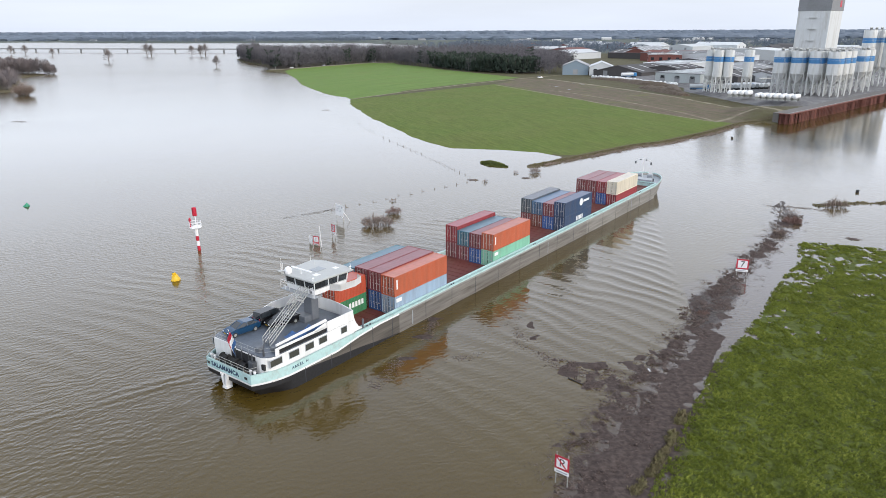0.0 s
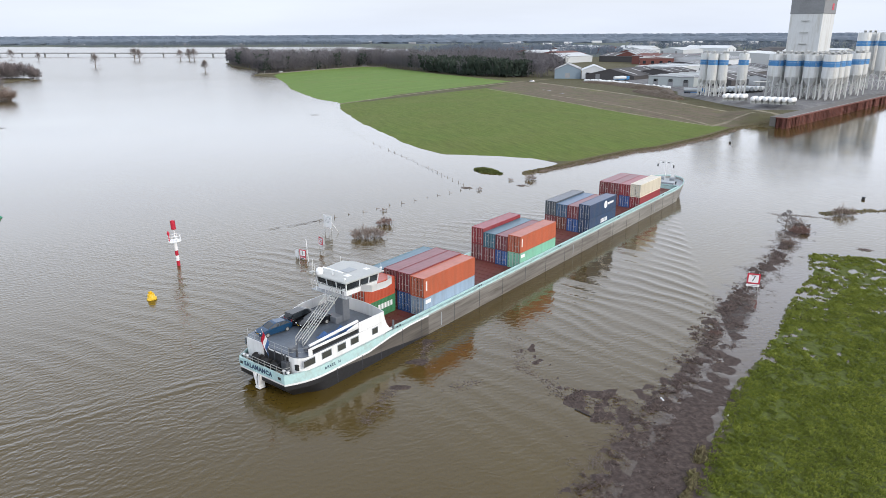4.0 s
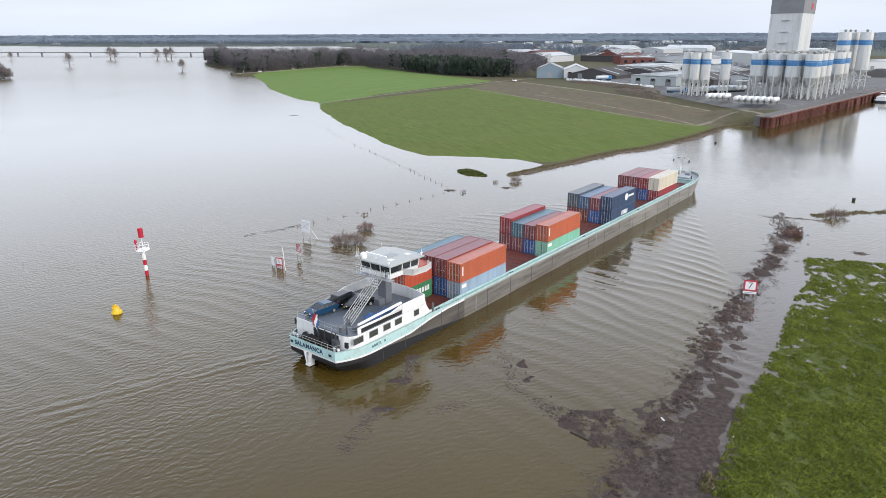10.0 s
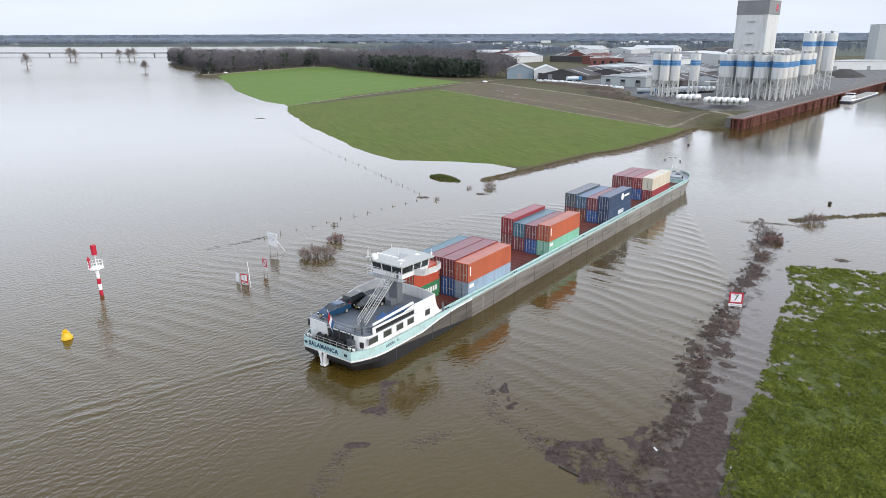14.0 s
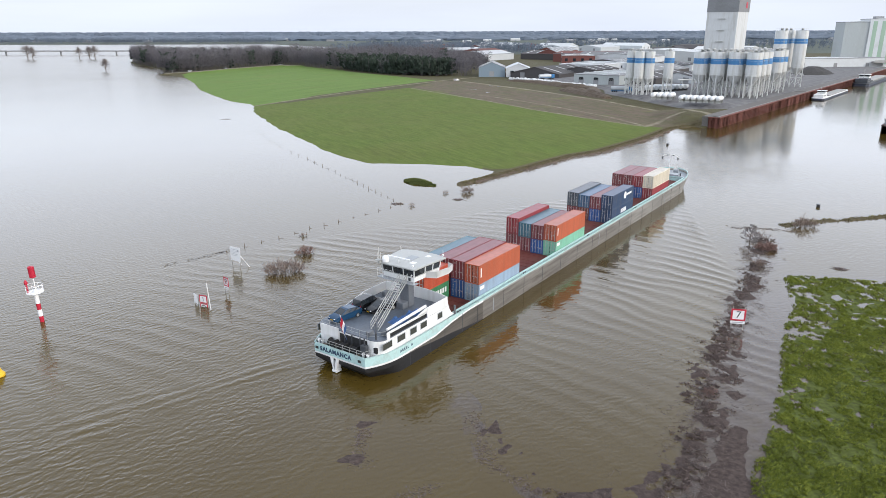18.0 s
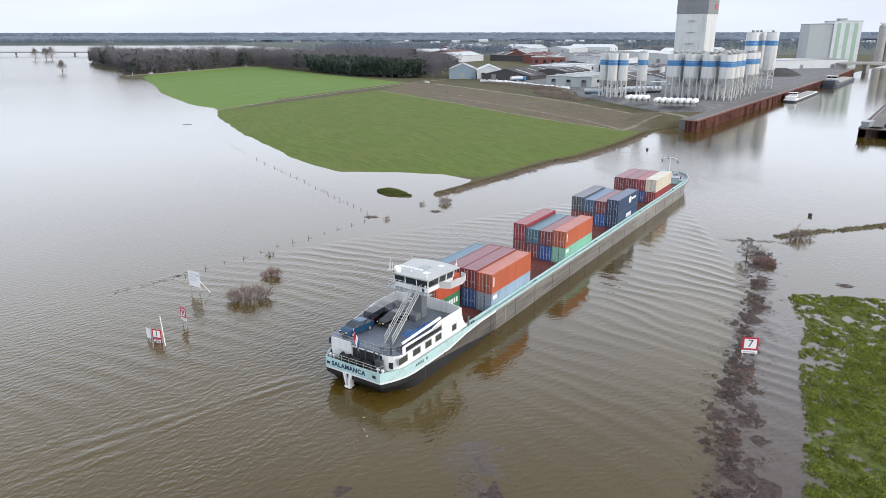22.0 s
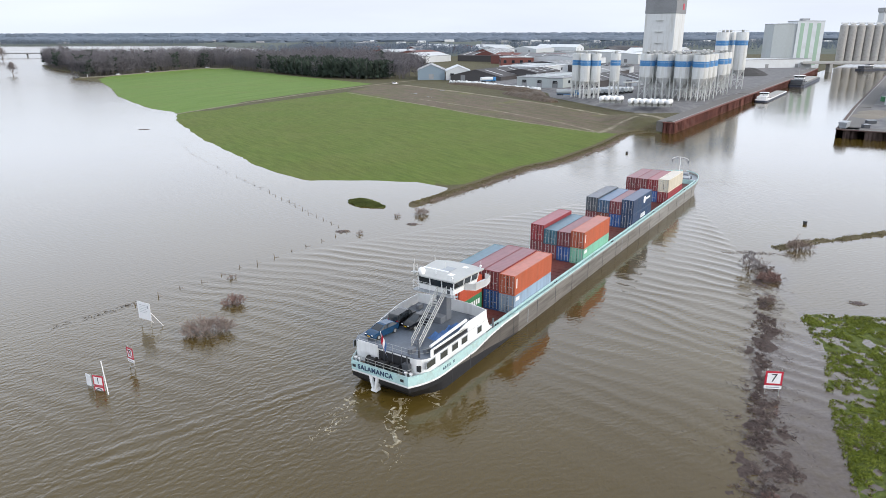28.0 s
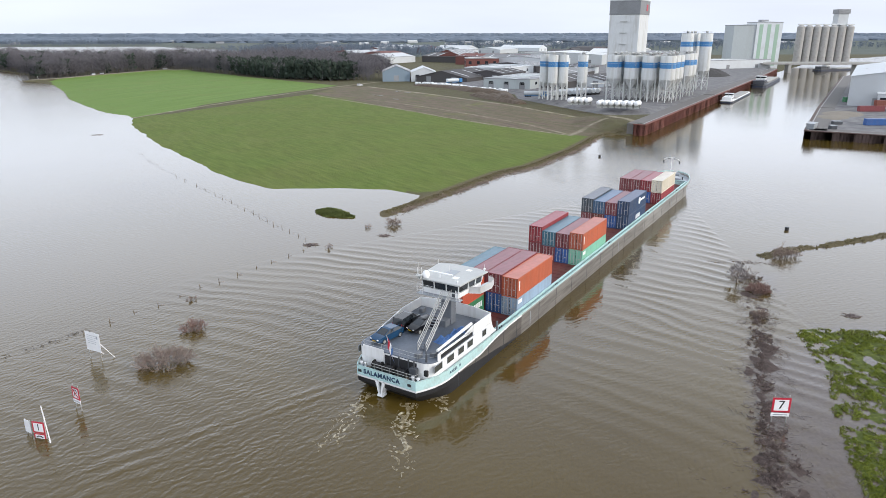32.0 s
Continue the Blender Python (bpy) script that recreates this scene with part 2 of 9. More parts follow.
class Geo:
    """Collects vertices and faces of one mesh."""

    def __init__(self):
        self.v, self.f, self.m = [], [], []

    def add(self, verts, faces, m=None, mi=0):
        o = len(self.v)
        self.v += [tuple(m @ Vector(p)) for p in verts] if m else [tuple(p) for p in verts]
        self.f += [[o + i for i in fc] for fc in faces]
        self.m += [mi] * len(faces)
        return self

    def box(self, x0, x1, y0, y1, z0, z1, b=0.0, m=None, mi=0):
        if not b:
            v = [(x, y, z) for z in (z0, z1) for y in (y0, y1) for x in (x0, x1)]
            f = [(0, 2, 3, 1), (4, 5, 7, 6), (0, 1, 5, 4), (2, 6, 7, 3), (0, 4, 6, 2), (1, 3, 7, 5)]
            return self.add(v, f, m, mi)
        b = min(b, (x1 - x0) * 0.45, (y1 - y0) * 0.45, (z1 - z0) * 0.45)
        v, ix = [], {}
        for sx in (0, 1):
            for sy in (0, 1):
                for sz in (0, 1):
                    c = ((x0, x1)[sx], (y0, y1)[sy], (z0, z1)[sz])
                    d = (b if not sx else -b, b if not sy else -b, b if not sz else -b)
                    for k in range(3):
                        p = [c[j] + (0 if j == k else d[j]) for j in range(3)]
                        ix[sx, sy, sz, k] = len(v)
                        v.append(p)
        f = []
        for k in range(3):
            a, c = (k + 1) % 3, (k + 2) % 3
            for s in (0, 1):
                q = []
                for u, w in ((0, 0), (1, 0), (1, 1), (0, 1)):
                    t = [0, 0, 0]
                    t[k], t[a], t[c] = s, u, w
                    q.append(ix[(*t, k)])
                f.append(q if s else q[::-1])
            for u in (0, 1):
                for w in (0, 1):
                    t0, t1 = [0, 0, 0], [0, 0, 0]
                    t0[a] = t1[a] = u
                    t0[c] = t1[c] = w
                    t1[k] = 1
                    q = [ix[(*t0, a)], ix[(*t1, a)], ix[(*t1, c)], ix[(*t0, c)]]
                    f.append(q if u == w else q[::-1])
        for sx in (0, 1):
            for sy in (0, 1):
                for sz in (0, 1):
                    q = [ix[sx, sy, sz, k] for k in range(3)]
                    f.append(q if (sx + sy + sz) % 2 else q[::-1])
        return self.add(v, f, m, mi)

    def tube(self, a, b, r0, r1=None, n=8, cap=True, mi=0):
        a, b = Vector(a), Vector(b)
        r1 = r0 if r1 is None else r1
        d = (b - a).normalized()
        u = d.orthogonal().normalized()
        w = d.cross(u)
        v = []
        for p, r in ((a, r0), (b, r1)):
            v += [p + (u * math.cos(2 * math.pi * i / n) + w * math.sin(2 * math.pi * i / n)) * r for i in range(n)]
        f = [(i, (i + 1) % n, n + (i + 1) % n, n + i) for i in range(n)]
        if cap:
            f += [tuple(range(n))[::-1], tuple(range(n, 2 * n))]
        return self.add(v, f, None, mi)

    def path(self, pts, r, n=6):
        for a, b in zip(pts, pts[1:]):
            self.tube(a, b, r, r, n)
        return self

    def prism(self, poly, z0, z1, m=None, mi=0):
        """poly: x, y points, anticlockwise from above."""
        n = len(poly)
        v = [(x, y, z0) for x, y in poly] + [(x, y, z1) for x, y in poly]
        f = [tuple(range(n))[::-1], tuple(range(n, 2 * n))] + [(i, (i + 1) % n, n + (i + 1) % n, n + i) for i in range(n)]
        return self.add(v, f, m, mi)

    def loft(self, rings, cap=True, closed=True, m=None, mi=0):
        n = len(rings[0])
        v = [p for r in rings for p in r]
        f = []
        for k in range(len(rings) - 1):
            for i in range(n if closed else n - 1):
                j = (i + 1) % n
                f.append((k * n + i, k * n + j, (k + 1) * n + j, (k + 1) * n + i))
        if cap:
            f += [tuple(range(n))[::-1], tuple(range((len(rings) - 1) * n, len(rings) * n))]
        return self.add(v, f, m, mi)

    def lathe(self, prof, c=(0, 0, 0), n=16, mi=0):
        rings = [[(c[0] + r * math.cos(2 * math.pi * i / n), c[1] + r * math.sin(2 * math.pi * i / n), c[2] + z) for i in range(n)] for r, z in prof]
        return self.loft(rings, mi=mi)

    def mesh(self, name, mats):
        me = bpy.data.meshes.new(name)
        me.from_pydata(self.v, [], self.f)
        for k in mats if isinstance(mats, (list, tuple)) else [mats]:
            me.materials.append(k)
        if any(self.m):
            me.polygons.foreach_set("material_index", self.m)
        me.update()
        return me


def smooth(me, deg=35):
    me.shade_smooth()
    me.set_sharp_from_angle(angle=radians(deg))
    return me


def thing(name, label, category, m=None, group="", kind="", geo=None, mats=None):
    ob = new(name, geo.mesh(name, mats) if geo else None)
    if m is not None:
        ob.matrix_world = m
    return tagged(ob, label, category, group, kind)


def part(name, geo, mats, parent, label="", round_deg=0):
    me = geo if isinstance(geo, bpy.types.Mesh) else geo.mesh(name, mats)
    if round_deg:
        smooth(me, round_deg)
    ob = new(name, me)
    ob.parent = parent
    if label:
        ob["label"] = label
    return ob


# ---- ground: one sheet; fields, yard, banks and river bed by height ----
def sdist(px_, py_, poly, closed=True):
    """Signed distance to a polygon, positive inside."""
    P = np.array(poly, float)
    Q = np.roll(P, -1, axis=0)
    best = np.full(px_.shape, 1e18)
    inside = np.zeros(px_.shape, bool)
    for (ax, ay), (bx, by) in zip(P, Q):
        ex, ey = bx - ax, by - ay
        t = np.clip(((px_ - ax) * ex + (py_ - ay) * ey) / max(ex * ex + ey * ey, 1e-9), 0, 1)
        best = np.minimum(best, (px_ - ax - t * ex) ** 2 + (py_ - ay - t * ey) ** 2)
        cond = (ay > py_) != (by > py_)
        xc = ax + (py_ - ay) * ex / (ey if abs(ey) > 1e-9 else 1e-9)
        inside ^= cond & (px_ < xc)
    return np.where(inside, 1, -1) * np.sqrt(best)


def wobble(x, y, s, seed):
    """Smooth value noise on arrays, -1 to 1."""
    r = np.random.RandomState(seed)
    tab = r.rand(256, 256) * 2 - 1
    u, v = x / s, y / s
    i, j = np.floor(u).astype(int), np.floor(v).astype(int)
    a, b = u - i, v - j
    a, b = a * a * (3 - 2 * a), b * b * (3 - 2 * b)
    g = lambda p, q: tab[p % 256, q % 256]
    return (g(i, j) * (1 - a) + g(i + 1, j) * a) * (1 - b) + (g(i, j + 1) * (1 - a) + g(i + 1, j + 1) * a) * b


# the land between the river and the harbour: shoreline, dyke tip, quay, and the country behind
QUAY_A, QUAY_B, QUAY_C = (132.0, 296.0), (238.5, 413.0), (357.0, 542.5)
LAND = [(23.5, 213), (18, 219.6), (3.5, 224), (-12.3, 226.5), (-18.6, 234.6), (-29.3, 250.8), (-37.2, 270.6), (-56.6, 313), (-78.5, 373),
        (-84, 400), (-90.2, 416), (-104.7, 432), (-128, 478), (-145.8, 516), (-166.9, 577), (-196, 650), (-231, 705), (-266, 800), (-330, 900), (-380, 1010),
        (-330, 1130), (-150, 1250), (-120, 1700), (-420, 2250), (-1500, 2400), (-3500, 2800), (-3500, 5000), (4500, 5000), (4500, 1400), (1100, 1150), (700, 900), (470, 670), QUAY_C, QUAY_B, QUAY_A,
        (126.5, 299.5), (124, 304), (114, 299.5), (91, 267.7), (65.7, 240.3), (54.2, 232.7), (32, 209.8), (15, 193), (13, 195), (26, 210)]
FIELD_FAR = [(-88, 409), (-107, 438), (-131, 486), (-150, 530), (-174, 600), (-204, 688), (-208, 696), (-195, 716), (-185, 739), (-164, 769), (-150, 792), (-139, 806), (-116, 799), (-22, 645), (24, 566)]
FIELD_NEAR = [(25, 214), (18, 222), (3.5, 226), (-12, 229), (-19, 238), (-29, 254), (-38, 274), (-57, 316), (-78, 376), (-82, 398), (4, 500), (22, 462), (42, 410), (64, 361), (82, 329), (100, 306), (112, 299), (91, 271), (66, 244), (53, 236), (33, 214)]
DIRT = [(4, 500), (26, 562), (46, 550), (77.6, 482), (109.6, 407), (124, 360), (130, 335), (112, 299), (100, 306), (82, 329), (64, 361), (42, 410), (22, 462)]
YARD = [(92, 578), (110, 528), (122, 492), (131, 468), (124, 440), (131, 404), (137, 376), (143, 360), (158, 353), (178, 351), (181, 350), QUAY_B, QUAY_C, (470, 670), (520, 800), (200, 800), (70, 640)]
RIGHT_QUAY = [(189.5, 276), (260, 215), (420, 150), (700, 330), (620, 640), (462, 573)]
NORTH_BANK = [(-60, -60), (5, 20), (17, 36), (21, 44.5), (25, 52.5), (31, 64), (36, 71), (43, 81), (48, 90), (53.5, 99), (57, 103), (63.5, 118.3), (70, 116.2), (77.5, 113.9), (100, 108), (190, 84), (300, 60), (300, -200), (-60, -200)]
SPIT = [(80, 146.5), (90, 149.3), (97, 150.2), (108, 152.6), (130, 157), (170, 160), (170, 163), (130, 161), (108, 155.0), (97, 152.6), (88, 152.0), (79, 149)]
HEDGE = [(70.5, 138), (60.5, 121.7), (53.5, 110.5), (47.8, 102.7), (44, 96.5), (37.5, 87), (33.2, 79), (25.5, 65), (18, 56), (13, 48), (9, 38)]
MUD_FLAT = [(4, 28), (9, 38), (11.5, 46), (14.4, 52.7), (14.2, 58.6), (17, 62), (21, 65), (24.6, 70), (25, 64.8), (24.2, 58), (22.6, 51), (20.8, 45), (16.5, 36), (12, 26)]
ISLET = [(-2.6, 199.5), (0, 195), (3, 192.2), (7.3, 192.0), (6, 196), (3.5, 201.0), (0, 201.5)]
LEFT_WOOD_BANK = [(-330, 445), (-336, 462), (-382, 528), (-424, 586), (-425, 610), (-428, 634), (-424, 643), (-470, 668), (-620, 630), (-620, 430), (-420, 420)]
FAR_DYKE = [(-2400, 1500), (-1350, 1390), (-1000, 1352), (-1000, 1366), (-1350, 1410), (-2400, 1540)]
FAR_LEFT = [(-2600, 2300), (-3500, 2600), (-4800, 2600), (-4800, 900), (-3000, 1300)]


def lines(a, b, near0, near1, fine, mid, grow, keep_low=300):
    """Grid lines: fine between near0 and near1, then mid, then growing outwards."""
    out = list(np.arange(near0, near1, fine))
    s, p = mid, near1
    while p < b:
        out.append(p)
        s = mid if p < near1 + 620 else s * grow
        p += s
    out.append(b)
    s, p, low = mid, near0 - mid, []
    while p > a:
        low.append(p)
        s = mid if p > near0 - keep_low else s * grow
        p -= s
    low.append(a)
    return np.array(low[::-1] + out)


gx = lines(-4800, 4800, 4, 112, 0.6, 2.6, 1.16)
gy = lines(-700, 5000, 24, 164, 0.6, 2.6, 1.16, 30)
X, Y = np.meshgrid(gx, gy)
fx, fy = X.ravel(), Y.ravel()
d_land = sdist(fx, fy, LAND)
d_ff, d_fn, d_dirt, d_yard = (sdist(fx, fy, p) for p in (FIELD_FAR, FIELD_NEAR, DIRT, YARD))
d_rq, d_nb, d_spit, d_is = (sdist(fx, fy, p) for p in (RIGHT_QUAY, NORTH_BANK, SPIT, ISLET))
d_lw, d_fd, d_fl = (sdist(fx, fy, p) for p in (LEFT_WOOD_BANK, FAR_DYKE, FAR_LEFT))
d_hedge = np.full(fx.shape, 1e9)
for (ax, ay), (bx, by) in zip(HEDGE, HEDGE[1:]):
    ex, ey = bx - ax, by - ay
    t = np.clip(((fx - ax) * ex + (fy - ay) * ey) / (ex * ex + ey * ey), 0, 1)
    d_hedge = np.minimum(d_hedge, np.hypot(fx - ax - t * ex, fy - ay - t * ey))
w2, w6, w1 = wobble(fx, fy, 2.3, 1), wobble(fx, fy, 7.0, 2), wobble(fx, fy, 0.9, 3)


def rise(d, slope, top):
    return np.where(d > 0, top * (1 - np.exp(-np.maximum(d, 0) * slope / top)), np.maximum(d * 0.035, -1.6))


h = rise(d_land + w6 * 0.8 * (d_land < 60), 0.035, 2.6)
# the dyke along the harbour arm
d_arm = np.full(fx.shape, 1e9)
ARM = [(14, 193.6), (32.5, 211.5), (54, 234.6), (66, 242.6), (91, 270), (114, 300), (127, 305)]
for (ax, ay), (bx, by) in zip(ARM, ARM[1:]):
    ex, ey = bx - ax, by - ay
    t = np.clip(((fx - ax) * ex + (fy - ay) * ey) / (ex * ex + ey * ey), 0, 1)
    d_arm = np.minimum(d_arm, np.hypot(fx - ax - t * ex, fy - ay - t * ey))
h = np.maximum(h, 0.7 + 0.15 * w2 - d_arm * 0.52)
TRACK = [(-228, 703), (-212, 708), (-200, 721), (-190, 738), (-180, 754), (-167, 773), (-153, 797), (-141, 811), (-118, 804)]
d_path = np.full(fx.shape, 1e9)
for ln, wd in (([(45.5, 550), (77.6, 482), (95, 441), (109.6, 407), (119, 376), (127.3, 350), (133, 327), (137, 309)], 1.7), ([(103, 303), (96, 330), (70, 390), (44, 440)], 0.8), ([(2.6, 496.6), (42, 409.8), (64, 360.5), (82, 328.8), (103, 301)], 0.9), ([(103, 303), (116, 318), (128, 322)], 1.2), ([(-86, 404), (26, 560), (60, 600)], 1.3), (TRACK, 4.2)):
    for (ax, ay), (bx, by) in zip(ln, ln[1:]):
        ex, ey = bx - ax, by - ay
        t = np.clip(((fx - ax) * ex + (fy - ay) * ey) / (ex * ex + ey * ey), 0, 1)
        d_path = np.minimum(d_path, np.hypot(fx - ax - t * ex, fy - ay - t * ey) - wd)
d_lane = np.full(fx.shape, 1e9)
for (ax, ay), (bx, by) in zip(TRACK, TRACK[1:]):
    ex, ey = bx - ax, by - ay
    t = np.clip(((fx - ax) * ex + (fy - ay) * ey) / (ex * ex + ey * ey), 0, 1)
    d_lane = np.minimum(d_lane, np.hypot(fx - ax - t * ex, fy - ay - t * ey))
h = h + 1.5 * np.clip((9 - d_lane) / 6, 0, 1)
yard_top = np.clip((d_yard + 1) / np.where(fy < 345, 3.0, 12.0), 0, 1)
h = np.where(d_yard > -1, h * (1 - yard_top) + 4.45 * yard_top, h)
bank = np.clip((fy - 296) / 20, 0, 1) * np.clip((fx - 112) / 14, 0, 1) * np.clip((362 - fy) / 30, 0, 1) * np.clip((186 - fx) / 6, 0, 1) * np.clip((d_land + 0.5) / 6, 0, 1)
h = np.where(d_land > 0, np.maximum(h, 4.3 * bank), h)
h = np.where((d_yard > -1) & (d_land < 1.0), np.minimum(h, 4.0), h)
h = np.where(d_rq > 1.5, 3.4, h)
h = np.maximum(h, np.where(d_nb > -12, np.clip(d_nb * 0.12, -1.5, 0.10) + 0.02 * w6 + 0.05 * w2 + 0.10 * w1 - 0.05 * np.clip(1 - d_nb / 8, 0, 1) + 0.05 * np.clip((82 - fy) / 22, 0, 1) - 0.0012 * np.clip(fy - 50, 0, 60), -9))
MUD_STRIP = [(4, 26), (17, 36), (21, 44.5), (25, 52.5), (31, 64), (35, 71), (36, 78), (30, 70), (24, 61), (19, 52), (14, 44)]
d_strip = sdist(fx, fy, MUD_STRIP)
h = np.maximum(h, np.where(d_strip > -4, np.clip(d_strip * 0.05, -1.5, 0.05) + 0.02 + 0.03 * w6 + 0.03 * w2 + 0.02 * w1 - 0.0014 * np.clip(fy - 48, 0, 60), -9))
d_flat = sdist(fx, fy, MUD_FLAT)
h = np.maximum(h, np.where(d_flat > -4, np.clip(d_flat * 0.06, -1.5, 0.06) - 0.065 + 0.04 * w6 + 0.05 * w2 + 0.07 * w1, -9))
h = np.maximum(h, np.where(d_spit > -6, np.clip(d_spit * 0.4, -1.5, 0.10) + 0.12 * w2 + 0.10 * w1, -9))
h = np.maximum(h, np.where(d_hedge < 8, -0.015 - d_hedge * 0.075 + 0.15 * w2 + 0.16 * w1 + 0.05 * w6, -9))
RAFT = [(9.9, 64.3), (12.5, 62.8), (17.2, 62.2), (18.9, 59.3), (21.9, 62.4), (25.9, 68.5), (29.4, 73.3), (33.6, 79.9), (34.9, 76.7), (29.2, 68.6), (25, 62.6), (22.5, 57.3), (20.7, 52.1), (20.2, 47.6), (18, 42), (15, 36), (11, 28), (5, 28), (8.5, 38), (11.3, 43.9), (13.5, 49.4), (14.6, 54.3), (12.5, 56.9), (10.3, 60.4)]
RAFT_LINE = [(7.1, 78.7), (7.7, 74.4), (8.6, 68.6), (10.4, 65.1)]
HEDGE_MAT = [(38, 90.5), (44, 97), (42.5, 88.5), (37.5, 79.5), (32, 71), (27.5, 66), (24.5, 67), (28, 74), (30, 80), (33.5, 86)]
d_raft = np.maximum(sdist(fx, fy, RAFT), sdist(fx, fy, HEDGE_MAT))
for ln, wd in ((RAFT_LINE, 0.4), ([(-6.4, 75), (-6.0, 68)], 0.5), ([(-9.5, 62), (-10.2, 58.5), (-11, 54.5)], 0.6)):
    for (ax, ay), (bx, by) in zip(ln, ln[1:]):
        ex, ey = bx - ax, by - ay
        t = np.clip(((fx - ax) * ex + (fy - ay) * ey) / (ex * ex + ey * ey), 0, 1)
        d_raft = np.maximum(d_raft, wd - np.hypot(fx - ax - t * ex, fy - ay - t * ey))
h = np.maximum(h, np.where(d_raft > -3, np.clip(d_raft, -1.5, 0.8) * 0.09 - 0.07 + 0.12 * w2 + 0.16 * w1, -9))
h = np.maximum(h, np.where(d_is > -6, np.clip(d_is * 0.35, -1.5, 0.5) + 0.1 * w2, -9))
h = np.maximum(h, np.where(d_lw > -40, rise(d_lw + w6 * 4, 0.05, 1.6), -9))
h = np.maximum(h, np.where(d_fd > -40, np.clip(d_fd * 0.5, -1.6, 4.0), -9))
h = np.maximum(h, np.where(d_fl > -60, rise(d_fl, 0.02, 2.0), -9))
quay_drop = (d_rq < 0) & (fx > 126.8) & (fy < fx * 1.1 + 157) & (d_land < np.where(fy < 318, 3.6, 2.7))
h = np.where(quay_drop, -1.6, h)
h = np.where((np.abs(d_rq) <= 2.7), -1.6, h)
nx, ny = len(gx), len(gy)
idx = np.arange(nx * ny).reshape(ny, nx)
quads = np.stack([idx[:-1, :-1], idx[:-1, 1:], idx[1:, 1:], idx[1:, :-1]], -1).reshape(-1, 4)
gm = bpy.data.meshes.new("ground")
gm.from_pydata(np.stack([fx, fy, h], 1).tolist(), [], quads.tolist())
for nm, dv in (("far_field", np.maximum(d_ff, np.minimum(d_ff + 5, np.where(fx < -60, d_land - 0.0, -9)))), ("near_field", np.maximum(d_fn, np.minimum(d_fn + 5, np.where((fx < 22) & (fy < 412), d_land + 0.6, -9)))), ("bare", d_dirt), ("paved", np.maximum(d_yard, d_rq)), ("meadow", d_nb), ("hedge", np.maximum(np.maximum(4.5 - d_hedge, np.minimum(d_raft + 3, 6)), np.maximum(np.minimum(d_flat + 1.5, 4), np.minimum(d_strip + 1.0, 4)))), ("plain", (fy - 1150) / 20), ("arm", np.maximum(np.maximum(3.4 - d_arm, d_spit + 2.5), d_lw + 3)), ("path", -d_path), ("islet", d_is)):
    at = gm.attributes.new(nm, "FLOAT", "POINT")
    at.data.foreach_set("value", np.clip(dv, -60, 60).astype(np.float32))
gm.shade_smooth()
ground = new("ground", gm)
tagged(ground, "flooded river land with green winter fields and bare soil", "ground", kind="structure")


